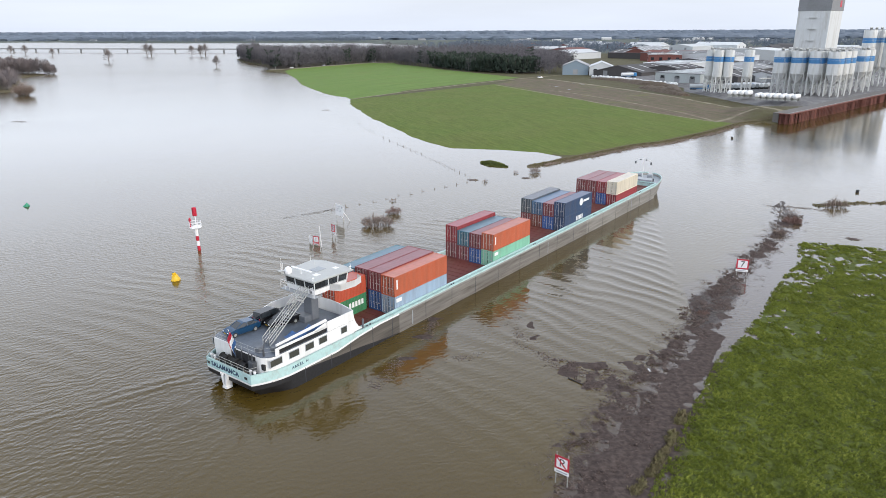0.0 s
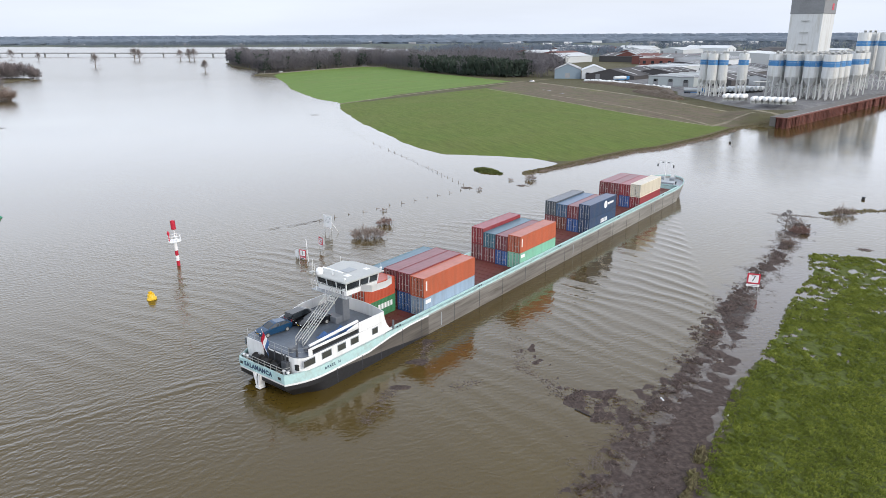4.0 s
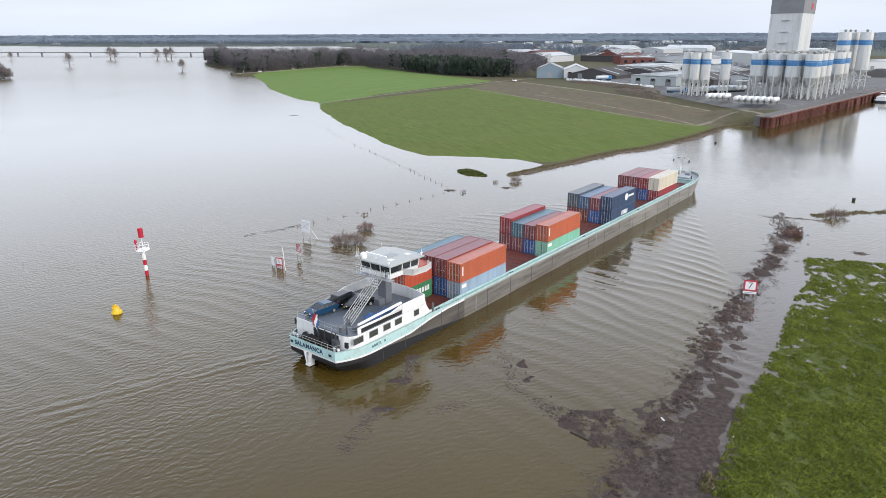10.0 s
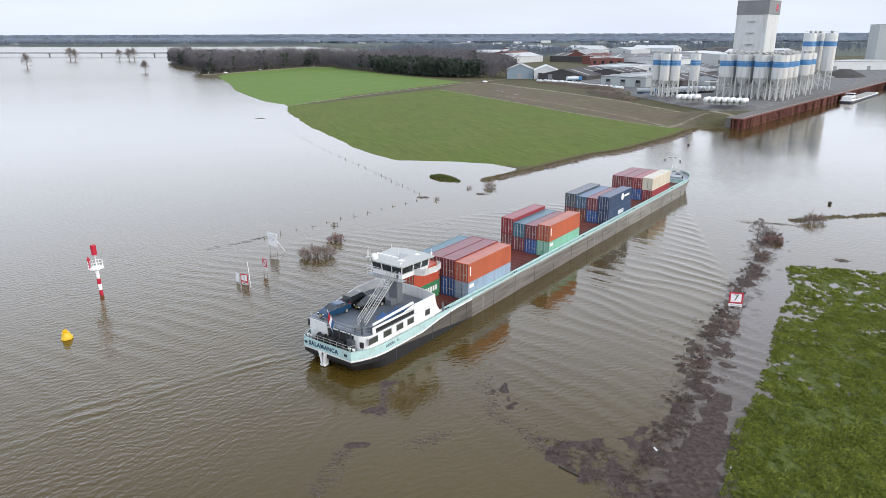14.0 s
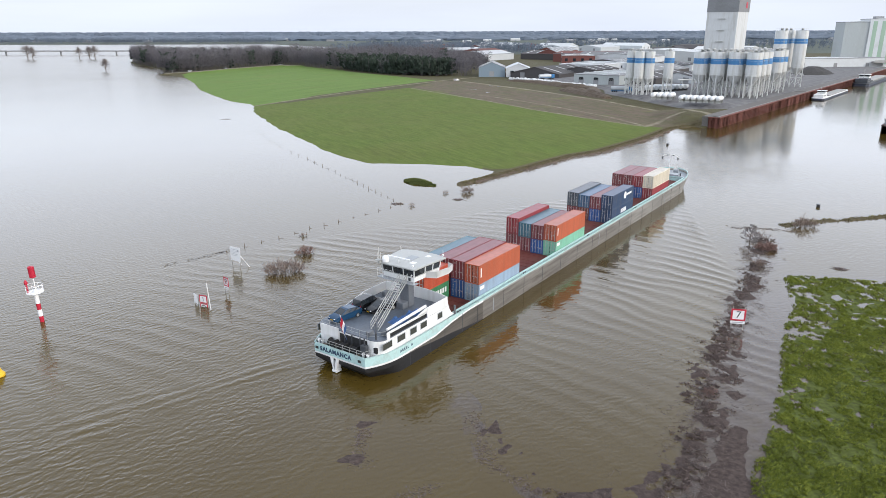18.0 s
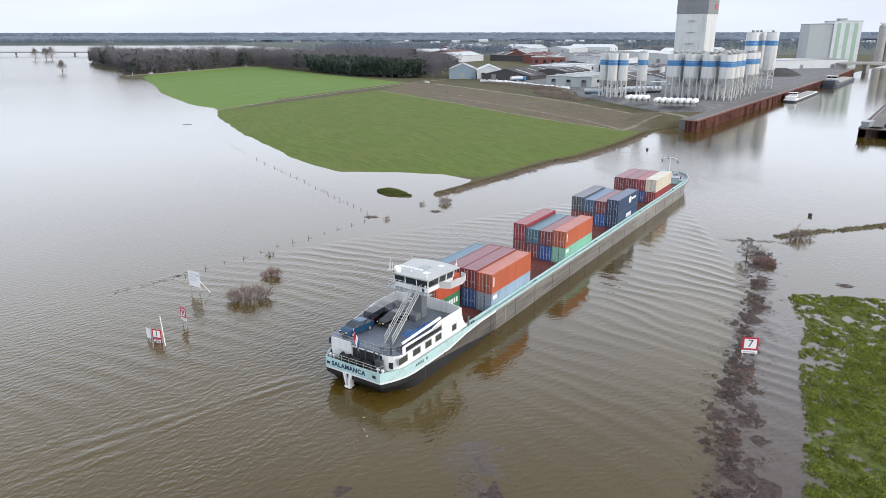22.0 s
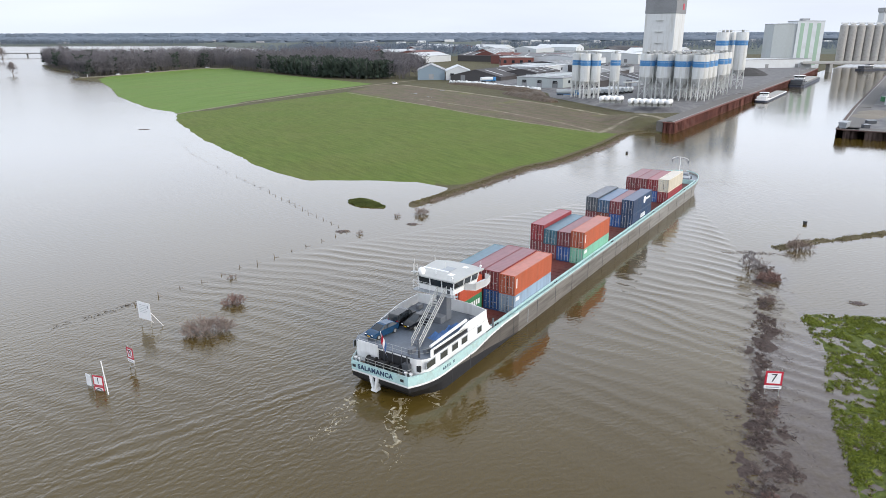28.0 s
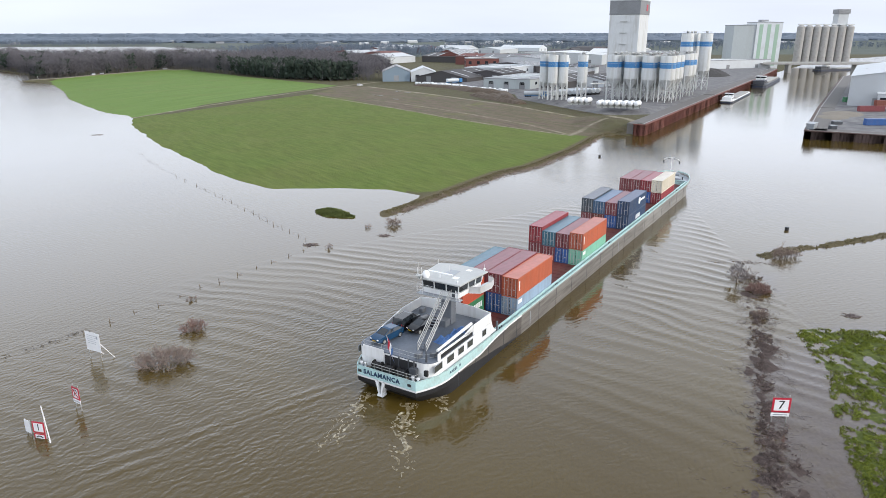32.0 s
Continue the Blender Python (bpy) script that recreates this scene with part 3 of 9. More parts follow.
def ground_material():
    m = bpy.data.materials.new("land")
    m.use_nodes = True
    n, l = m.node_tree.nodes, m.node_tree.links
    b = n["Principled BSDF"]
    b.inputs["Roughness"].default_value = 0.9
    b.inputs["Specular IOR Level"].default_value = 0.15
    co = n.new("ShaderNodeTexCoord")

    def noise_tex(scale, detail=6, rough=0.6, stretch=None, rot=0):
        t = n.new("ShaderNodeTexNoise")
        t.inputs["Scale"].default_value, t.inputs["Detail"].default_value, t.inputs["Roughness"].default_value = scale, detail, rough
        if stretch:
            mp = n.new("ShaderNodeMapping")
            mp.vector_type = "TEXTURE"
            mp.inputs["Rotation"].default_value = (0, 0, rot)
            mp.inputs["Scale"].default_value = stretch
            l.new(co.outputs["Object"], mp.inputs["Vector"])
            l.new(mp.outputs["Vector"], t.inputs["Vector"])
        else:
            l.new(co.outputs["Object"], t.inputs["Vector"])
        return t.outputs["Fac"]

    def ramp(fac, stops):
        r = n.new("ShaderNodeValToRGB")
        e = r.color_ramp.elements
        while len(e) < len(stops):
            e.new(0.5)
        for k, (p, c) in enumerate(stops):
            e[k].position, e[k].color = p, (*c, 1)
        l.new(fac, r.inputs["Fac"])
        return r.outputs["Color"]

    def mix(fac, a, c):
        x = n.new("ShaderNodeMix")
        x.data_type = "RGBA"
        l.new(fac, x.inputs["Factor"])
        l.new(a, x.inputs["A"])
        l.new(c, x.inputs["B"])
        return x.outputs["Result"]

    def zone(name, wob, soft=1.0, shift=0.0):
        a = n.new("ShaderNodeAttribute")
        a.attribute_name = name
        ad = n.new("ShaderNodeMath")
        ad.operation = "MULTIPLY_ADD"
        l.new(wob, ad.inputs[0])
        ad.inputs[1].default_value = 2 * soft
        l.new(a.outputs["Fac"], ad.inputs[2])
        r = n.new("ShaderNodeMapRange")
        r.inputs["From Min"].default_value, r.inputs["From Max"].default_value = soft - 0.6 * soft + shift, soft + 0.6 * soft + shift
        l.new(ad.outputs["Value"], r.inputs["Value"])
        return r.outputs["Result"]

    fine, mid, broad = noise_tex(1.7), noise_tex(0.22), noise_tex(0.035, 5)
    wild = ramp(mid, [(0.3, (0.078, 0.062, 0.040)), (0.5, (0.092, 0.084, 0.042)), (0.62, (0.096, 0.088, 0.052)), (0.78, (0.115, 0.095, 0.066))])
    rows = noise_tex(0.9, 6, 0.75, (9.0, 1.0, 1), radians(-63))
    rows2 = noise_tex(0.3, 6, 0.7, (11.0, 1.0, 1), radians(55))
    rows3 = noise_tex(0.25, 6, 0.7, (9.0, 1.0, 1), radians(-65))
    grass_n = ramp(rows, [(0.32, (0.062, 0.084, 0.014)), (0.5, (0.110, 0.148, 0.024)), (0.68, (0.165, 0.200, 0.044))])
    patch = ramp(broad, [(0.35, (0.098, 0.108, 0.032)), (0.65, (0.076, 0.124, 0.024))])
    half = n.new("ShaderNodeValue")
    half.outputs[0].default_value = 0.38
    grass_n = mix(half.outputs[0], grass_n, patch)
    grass_f = ramp(rows2, [(0.25, (0.098, 0.160, 0.034)), (0.5, (0.124, 0.194, 0.044)), (0.8, (0.156, 0.226, 0.058))])
    soil = ramp(rows3, [(0.3, (0.105, 0.078, 0.058)), (0.48, (0.15, 0.115, 0.085)), (0.58, (0.105, 0.098, 0.052)), (0.66, (0.16, 0.13, 0.095)), (0.8, (0.24, 0.205, 0.15))])
    def some(fac, lo, hi, top):
        r = n.new("ShaderNodeMapRange")
        r.inputs["From Min"].default_value, r.inputs["From Max"].default_value, r.inputs["To Max"].default_value = lo, hi, top
        l.new(fac, r.inputs["Value"])
        return r.outputs["Result"]

    spots = noise_tex(0.03, 7, 0.65)
    straw = ramp(fine, [(0.3, (0.115, 0.128, 0.036)), (0.7, (0.175, 0.178, 0.060))])
    grass_n = mix(some(spots, 0.5, 0.68, 0.38), grass_n, straw)
    grass_f = mix(some(spots, 0.52, 0.7, 0.4), grass_f, straw)
    soil = mix(some(mid, 0.48, 0.66, 0.6), soil, wild)
    soil = mix(some(spots, 0.56, 0.66, 0.6), soil, straw)
    tarmac = ramp(mid, [(0.3, (0.12, 0.117, 0.122)), (0.5, (0.175, 0.171, 0.172)), (0.7, (0.235, 0.228, 0.22))])
    meadow = ramp(fine, [(0.3, (0.042, 0.048, 0.017)), (0.5, (0.080, 0.097, 0.023)), (0.75, (0.130, 0.155, 0.036))])
    mud = ramp(fine, [(0.28, (0.038, 0.028, 0.025)), (0.5, (0.068, 0.051, 0.045)), (0.75, (0.115, 0.088, 0.077))])
    reed = ramp(fine, [(0.3, (0.07, 0.058, 0.03)), (0.6, (0.13, 0.105, 0.06)), (0.8, (0.10, 0.11, 0.04))])
    c = wild
    # land beyond y = 1150: distance haze greyed and cooled into the base colour
    c = mix(zone("plain", fine, 1.5), c, ramp(broad, [(0.35, (0.085, 0.098, 0.082)), (0.65, (0.11, 0.125, 0.108))]))
    c = mix(zone("far_field", fine, 1.5), c, grass_f)
    c = mix(zone("near_field", fine, 1.2), c, grass_n)
    c = mix(zone("bare", mid, 4.0), c, soil)
    sand = ramp(mid, [(0.3, (0.17, 0.145, 0.10)), (0.7, (0.28, 0.245, 0.18))])
    c = mix(zone("path", mid, 1.0, 0.1), c, sand)
    c = mix(zone("arm", fine, 1.0), c, reed)
    c = mix(zone("paved", fine, 0.8), c, tarmac)
    c = mix(zone("meadow", fine, 0.5), c, meadow)
    c = mix(zone("islet", fine, 0.4, -1.5), c, meadow)
    c = mix(zone("hedge", fine, 1.0), c, mud)
    l.new(c, b.inputs["Base Color"])
    bp = n.new("ShaderNodeBump")
    bp.inputs["Strength"].default_value, bp.inputs["Distance"].default_value = 0.8, 0.25
    l.new(fine, bp.inputs["Height"])
    l.new(bp.outputs["Normal"], b.inputs["Normal"])
    return m


gm.materials.append(ground_material())


# ---- water: opaque brown flood water with wind ripples, mud showing in the shallows, mats of litter ----
def water_material():
    m = bpy.data.materials.new("flood_water")
    m.use_nodes = True
    n, l = m.node_tree.nodes, m.node_tree.links
    b = n["Principled BSDF"]
    b.inputs["IOR"].default_value = 1.45
    co = n.new("ShaderNodeNewGeometry")

    def tex(scale, detail, stretch=None, rot=0.0, rough=0.5):
        t = n.new("ShaderNodeTexNoise")
        t.inputs["Scale"].default_value, t.inputs["Detail"].default_value, t.inputs["Roughness"].default_value = scale, detail, rough
        if stretch:
            mp = n.new("ShaderNodeMapping")
            mp.vector_type = "TEXTURE"
            mp.inputs["Rotation"].default_value = (0, 0, rot)
            mp.inputs["Scale"].default_value = stretch
            l.new(co.outputs["Position"], mp.inputs["Vector"])
            l.new(mp.outputs["Vector"], t.inputs["Vector"])
        else:
            l.new(co.outputs["Position"], t.inputs["Vector"])
        return t.outputs["Fac"]

    def ramp(fac, c0, c1, p0=0.3, p1=0.7):
        r = n.new("ShaderNodeValToRGB")
        r.color_ramp.elements[0].position, r.color_ramp.elements[0].color = p0, (*c0, 1)
        r.color_ramp.elements[1].position, r.color_ramp.elements[1].color = p1, (*c1, 1)
        l.new(fac, r.inputs["Fac"])
        return r.outputs["Color"]

    def blend(fac, a_, b_):
        x = n.new("ShaderNodeMix")
        x.data_type = "RGBA"
        l.new(fac, x.inputs["Factor"])
        l.new(a_, x.inputs["A"])
        l.new(b_, x.inputs["B"])
        return x.outputs["Result"]

    def reach(fac, lo, hi, a_=0.0, b_=1.0):
        r = n.new("ShaderNodeMapRange")
        r.inputs["From Min"].default_value, r.inputs["From Max"].default_value = lo, hi
        r.inputs["To Min"].default_value, r.inputs["To Max"].default_value = a_, b_
        l.new(fac, r.inputs["Value"])
        return r.outputs["Result"]

    def madd(a_, k, b_=None):
        x = n.new("ShaderNodeMath")
        x.operation = "MULTIPLY_ADD"
        l.new(a_, x.inputs[0])
        x.inputs[1].default_value = k
        if b_ is None:
            x.inputs[2].default_value = 0
        else:
            l.new(b_, x.inputs[2])
        return x.outputs["Value"]

    silt = tex(0.03, 5)
    deep = ramp(silt, (0.063, 0.0400, 0.0070), (0.079, 0.0530, 0.0110))
    grit = tex(2.2, 8, rough=0.75)
    at_s = n.new("ShaderNodeAttribute")
    at_s.attribute_name = "shallow"
    at_l = n.new("ShaderNodeAttribute")
    at_l.attribute_name = "litter"
    mud = ramp(grit, (0.050, 0.036, 0.031), (0.096, 0.071, 0.061))
    patch = tex(0.5, 6, rough=0.65)
    xyz = n.new("ShaderNodeSeparateXYZ")
    l.new(co.outputs["Position"], xyz.inputs["Vector"])

    def slope(kx, ky, c):
        """0 to 1 across the plan: kx * x + ky * y + c."""
        x_ = madd(xyz.outputs["X"], kx)
        y_ = madd(xyz.outputs["Y"], ky, x_)
        r = n.new("ShaderNodeMath")
        r.operation, r.use_clamp = "ADD", True
        l.new(y_, r.inputs[0])
        r.inputs[1].default_value = c
        return r.outputs["Value"]

    def both(op, a_, b_):
        r = n.new("ShaderNodeMath")
        r.operation = op
        l.new(a_, r.inputs[0])
        l.new(b_, r.inputs[1])
        return r.outputs["Value"]

    # the drowned bank between the hedge and the meadow lies just under the surface
    bank_ = both("MULTIPLY", slope(0.217, -0.124, 3.5), slope(0, -0.05, 6.4))
    near_ = both("MAXIMUM", at_s.outputs["Fac"], bank_)
    col = blend(reach(madd(patch, 0.9, near_), 0.95, 1.5, 0.0, 0.85), deep, mud)
    mat_fac = reach(madd(patch, 3.0, at_l.outputs["Fac"]), 21.2, 22.4)
    broken = reach(grit, 0.36, 0.52)
    mul = n.new("ShaderNodeMath")
    mul.operation = "MULTIPLY"
    l.new(mat_fac, mul.inputs[0])
    l.new(broken, mul.inputs[1])
    litter = ramp(tex(6.0, 6, rough=0.8), (0.010, 0.007, 0.006), (0.060, 0.045, 0.038), 0.3, 0.75)
    col = blend(mul.outputs["Value"], col, litter)
    l.new(col, b.inputs["Base Color"])
    def train(period, crest, warp, height):
        """A train of short-crested ripples whose crests run at an angle on the plan, coming and going in patches."""
        mp = n.new("ShaderNodeMapping")
        mp.inputs["Rotation"].default_value = (0, 0, -radians(crest + 90))
        l.new(co.outputs["Position"], mp.inputs["Vector"])
        w = n.new("ShaderNodeTexWave")
        w.inputs["Scale"].default_value, w.inputs["Distortion"].default_value = 0.314 / period, warp
        w.inputs["Detail"].default_value, w.inputs["Detail Scale"].default_value, w.inputs["Detail Roughness"].default_value = 3.0, 1.1, 0.6
        l.new(mp.outputs["Vector"], w.inputs["Vector"])
        x = n.new("ShaderNodeMath")
        x.operation = "MULTIPLY"
        l.new(w.outputs["Fac"], x.inputs[0])
        l.new(reach(tex(0.16 / period, 2), 0.30, 0.70, 0.25 * height, height), x.inputs[1])
        return x.outputs["Value"]

    # unresolved fine chop on the wide far reaches
    chop = both("MULTIPLY", reach(xyz.outputs["Y"], 170, 650, 0.08, 0.26), slope(-0.03, 0.004, 1.6))
    l.new(both("MAXIMUM", chop, reach(mul.outputs["Value"], 0, 1, 0.08, 0.75)), b.inputs["Roughness"])
    # wind ripples: crossing trains of short crests, with fine chop between them
    waves = train(1.35, 40, 11.0, 0.030)
    waves = madd(train(0.95, 10, 11.0, 0.022), 1.0, waves)
    waves = madd(train(0.66, 64, 9.0, 0.014), 1.0, waves)
    waves = madd(tex(2.4, 3, (2.2, 1, 1), 0.6), 0.045, waves)
    bp = n.new("ShaderNodeBump")
    bp.inputs["Strength"].default_value = 1.0
    # smoother water: the channel's lee side, the harbour basin, and the open river far off
    lee = madd(both("MULTIPLY", slope(0.064, -0.031, 3.6), slope(0, -0.025, 5.375)), 0.75)
    basin = madd(both("MULTIPLY", slope(0.02, 0, -1.5), slope(0, 0.02, -3.5)), 0.90)
    off = both("MULTIPLY", both("MULTIPLY", slope(-0.0116, 0.0334, -4.4), slope(-0.03, 0.004, 1.6)), reach(xyz.outputs["Y"], 380, 650, 0.88, 0.15))
    still = both("MAXIMUM", both("MAXIMUM", lee, basin), off)
    calm = both("MULTIPLY", reach(tex(0.018, 4), 0.35, 0.62, 0.46, 0.95), reach(still, 0, 1, 1.0, 0.16))
    l.new(calm, bp.inputs["Distance"])
    l.new(waves, bp.inputs["Height"])
    l.new(bp.outputs["Normal"], b.inputs["Normal"])
    return m


M["water"] = water_material()
wm = bpy.data.meshes.new("water")
wm.from_pydata(np.stack([fx, fy, fx * 0], 1).tolist(), [], quads[(h[quads] < 0.5).any(1)].tolist())
for nm, dv in (("shallow", np.clip(1 + h / 0.9, 0, 1) * (fy < 175) * (fx > 0)), ("litter", np.clip(d_raft + 20, 0, 40))):
    at_ = wm.attributes.new(nm, "FLOAT", "POINT")
    at_.data.foreach_set("value", dv.astype(np.float32))
wm.materials.append(M["water"])
water = tagged(new("water", wm), "brown flooded river with wind ripples", "water", kind="structure")


def letters(name, body, size, material, parent, m, label="", spread=1.0, depth=0.012, bold=0.0):
    """Raised letters as a mesh part."""
    cu = bpy.data.curves.new(name, "FONT")
    cu.offset = bold * size
    cu.body, cu.size, cu.extrude, cu.align_x, cu.align_y, cu.space_character = body, size, depth, "CENTER", "CENTER", spread
    tmp = bpy.data.objects.new(name, cu)
    scene.collection.objects.link(tmp)
    me = bpy.data.meshes.new_from_object(tmp.evaluated_get(bpy.context.evaluated_depsgraph_get()))
    bpy.data.objects.remove(tmp)
    me.materials.clear()
    me.materials.append(material)
    ob = new(name, me)
    ob.parent = parent
    ob.matrix_local = m
    if label:
        ob["label"] = label
    return ob


# ---- the container ship; x forward, y to port, z above the water ----
DECK, COVER = 5.0, 2.32


def half_beam(x):
    """Half width of the hull at the deck."""
    if x < -19:
        u = min(max((-19 - x) / 5.2, 0), 1)
        return 5.72 - 1.6 * u ** 2.2
    if x > 99:
        u = min((x - 99) / 12.0, 1)
        return 5.72 * (1 - u ** 2.6) ** 0.62 + 0.02
    return 5.72


def top_z(x):
    if x > 97:
        return 3.2 + 0.75 * min((x - 97) / 9.0, 1) ** 1.5
    return 3.2


def build_ship():
    ship = thing("container_ship", "long grey inland container ship with white deckhouse and turquoise stern", "ship")
    xs = [-24.2, -24.05, -23.7, -23, -22, -21, -20, -19, -16, -12, -8, -4, 0, 12, 24, 36, 48, 60, 72, 84, 92, 97, 99, 101, 103, 105, 107, 108.5, 109.7, 110.5, 110.9]

    def ring(x, zs):
        out = []
        for z in zs:
            w = half_beam(x)
            xx = x
            k = max(0.0, (z - 0.2) / 3.0)
            if x > 99:
                w = w * (0.86 + 0.14 * min(k, 1))
                xx = 99 + (x - 99) * (0.90 + 0.10 * min(k, 1.2))
            if x < -19:
                low = max(0.0, 1.0 - z) + 0.16 * max(0.0, 2.1 - z)
                xx = x + low * 1.1 * min(1, (-19 - x) / 4)
                w = w - low * 0.35 * min(1, (-19 - x) / 4)
            out.append((xx, w, z))
        return out

    def strip(zfun, mi_name, name, label="", lo=-99, hi=999):
        """A band of shell plating on both sides, joined round the stern."""
        g = Geo()
        for s in (-1, 1):
            rows = [[(p[0], s * p[1], p[2]) for p in ring(x, zfun(x))] for x in xs if lo <= x <= hi]
            g.loft(rows if s > 0 else [r[::-1] for r in rows], cap=False, closed=False)
        a = ring(xs[0], zfun(xs[0]))
        if lo < -90:
            g.loft([[(p[0], -p[1], p[2]) for p in a][::-1], [(p[0], p[1], p[2]) for p in a][::-1]], cap=False, closed=False)
        return part(name, g, M[mi_name], ship, label, 40)

    def band(x):
        """Lower edge of the painted stern band."""
        return 2.1 if x < -12 else 2.1 + min((x + 12) / 6, 1) * 0.86 + top_z(x) - 3.2

    def low(x):
        return 1.25 if x < -20 else max(0.0, 1.25 - (x + 20) * 0.11)

    strip(lambda x: [-1.2, 0.0, low(x) - 0.01], "black", "bottom", "black bottom plating")
    strip(lambda x: [low(x), (low(x) + band(x)) / 2, band(x) - 0.26], "hullaft", "side_plating", "dark stained side plating", -99, 0)
    strip(lambda x: [low(x), (low(x) + band(x)) / 2, band(x) - 0.26], "hull", "side_plating", "weathered grey side plating", 0, 60)
    strip(lambda x: [low(x), (low(x) + band(x)) / 2, band(x) - 0.26], "hullfwd", "side_plating", "paler weathered side plating", 60)
    strip(lambda x: [band(x) - 0.26, band(x)], "white", "stripe", "white stripe", -99, 0)
    strip(lambda x: [band(x) - 0.26, band(x)], "fendergrey", "stripe", "worn pale grey rubbing strake", 0)
    strip(lambda x: [band(x), (band(x) + top_z(x)) / 2, top_z(x)], "teal", "bulwark", "turquoise bulwark band")
    # black quarter under the stripe at the stern
    g = Geo()
    for s in (-1, 1):
        rows = [[(p[0], s * (p[1] + 0.012), p[2]) for p in ring(x, [low(x), low(x) + (band(x) - 0.27 - low(x)) * min(1.0, max(0.02, (-1 - x) / 18))])] for x in xs[:13]]
        g.loft(rows if s > 0 else [r[::-1] for r in rows], cap=False, closed=False)
    a = ring(xs[0], [low(xs[0]), band(xs[0]) - 0.27])
    g.loft([[(p[0] - 0.012, -p[1], p[2]) for p in a][::-1], [(p[0] - 0.012, p[1], p[2]) for p in a][::-1]], cap=False, closed=False)
    part("stern_plating", g, M["black"], ship, "black stern plating")
    # plate butts and rubbing posts on the sides
    for x in (-17.5, -13.2, -9.8, -5.5, -1.5, 6, 12.5, 19, 26, 33, 40, 47, 54, 61, 68, 75, 82, 89, 96):
        for s in (-1, 1):
            post = Geo().box(x - 0.045, x + 0.045, s * 5.72 - 0.03, s * 5.72 + 0.035, 0.05, band(x) - 0.14, 0.015)
            part("fender_bar", post, M["darkgrey"], ship)
    for x in (2.9, 43.3, 84.0):
        for s in (-1, 1):
            part("draught_mark", Geo().box(x - 0.09, x + 0.09, s * 5.74 - 0.012, s * 5.74 + 0.012, 0.35, 2.4), M["grey"], ship, "pale painted draught scale")
    # decks
    g = Geo()
    pts = [(-24.02, 4.05)] + [(x, half_beam(x) - 0.1) for x in xs if -23.8 < x <= -8] + [(-7.5, 5.62)]
    g.prism([(x, -w) for x, w in pts] + [(x, w) for x, w in pts[::-1]], 2.55, 2.7)
    part("aft_deck", g, M["deck"], ship)
    g = Geo()
    pts = [(101.2, half_beam(101.2) - 0.06)] + [(x, half_beam(x) - 0.06) for x in xs if x > 102]
    g.prism([(x, -w) for x, w in pts] + [(x, w) for x, w in pts[::-1]], 3.0, 3.2)
    part("foredeck", g, M["grey"], ship, "grey foredeck")
    for s in (-1, 1):
        part("side_deck", Geo().box(-7.5, 101.2, min(s * 5.17, s * 5.66), max(s * 5.17, s * 5.66), 2.7, 2.9), M["sidedeck"], ship)
        c = Geo().box(-7.5, 101.2, min(s * 5.03, s * 5.17), max(s * 5.03, s * 5.17), 1.9, 3.36, 0.03)
        c.box(-7.5, 101.2, min(s * 5.0, s * 5.24), max(s * 5.0, s * 5.24), 3.36, 3.44, 0.02)
        part("coaming", c, M["teal"], ship, "turquoise hatch coaming")
        for k in range(36):
            x = -5.5 + k * 3.0
            st = Geo().add([(x, s * 5.17, 2.9), (x, s * 5.36, 2.9), (x, s * 5.17, 3.34), (x + 0.03, s * 5.17, 2.9), (x + 0.03, s * 5.36, 2.9), (x + 0.03, s * 5.17, 3.34)],
                           [(0, 1, 2), (3, 5, 4), (0, 3, 4, 1), (1, 4, 5, 2), (2, 5, 3, 0)])
            part("coaming_stay", st, M["teal"], ship)
        g = Geo()
        rows = []
        for x in [-24.2, -24.05, -23.7, -23, -22, -21, -20, -19, -16, -7.5, 30, 60, 97, 99, 101, 103, 105, 107, 108.5, 109.7, 110.5, 110.9]:
            w, z = half_beam(x), top_z(x)
            rows.append([(x, s * (w + 0.02), z - 0.02), (x, s * (w + 0.02), z + 0.06), (x, s * max(w - 0.16, 0), z + 0.06), (x, s * max(w - 0.16, 0), z - 0.02)])
        g.loft(rows if s < 0 else [r[::-1] for r in rows])
        part("gunwale_rail", g, M["gunwale"], ship)
    part("gunwale_rail", Geo().box(-24.24, -24.06, -4.12, 4.12, 3.18, 3.26, 0.02), M["gunwale"], ship)
    for x0, x1 in ((-7.62, -7.5), (101.2, 101.35)):
        part("hatch_bulkhead", Geo().box(x0, x1, -5.17, 5.17, 1.9, 3.42, 0.02), M["teal"], ship)
    # hatch covers
    for k in range(18):
        x0 = -7.4 + k * 6.03
        g = Geo().box(x0, x0 + 5.97, -5.0, 5.0, COVER - 0.3, COVER, 0.04)
        for j in range(1, 4):
            g.box(x0 + j * 1.5 - 0.05, x0 + j * 1.5 + 0.05, -5.0, 5.0, COVER, COVER + 0.05)
        part("hatch_cover", g, M["hold"], ship, "dark red hatch cover")
    # deckhouse
    wall = Geo()
    n = 14
    outline = [(-9.6, -5.30)]
    outline = [(-8.6, -5.34), (-21.2, -5.34)] + [(-21.2 - 1.5 * math.sin(a), -3.84 - 1.5 * math.cos(a)) for a in np.linspace(0.15, math.pi / 2, 6)]
    outline = outline[::-1]
    full = outline[::-1] + [(x, -y) for x, y in outline]
    full = full[::-1]
    wall.prism(full, 2.7, DECK - 0.12)
    part("deckhouse_wall", wall, M["white"], ship, "white painted deckhouse wall")
    part("car_deck", Geo().prism([(x * 0.998 - 0.03, y * 0.995) for x, y in full], DECK - 0.12, DECK), M["deck"], ship, "blue-grey car deck")
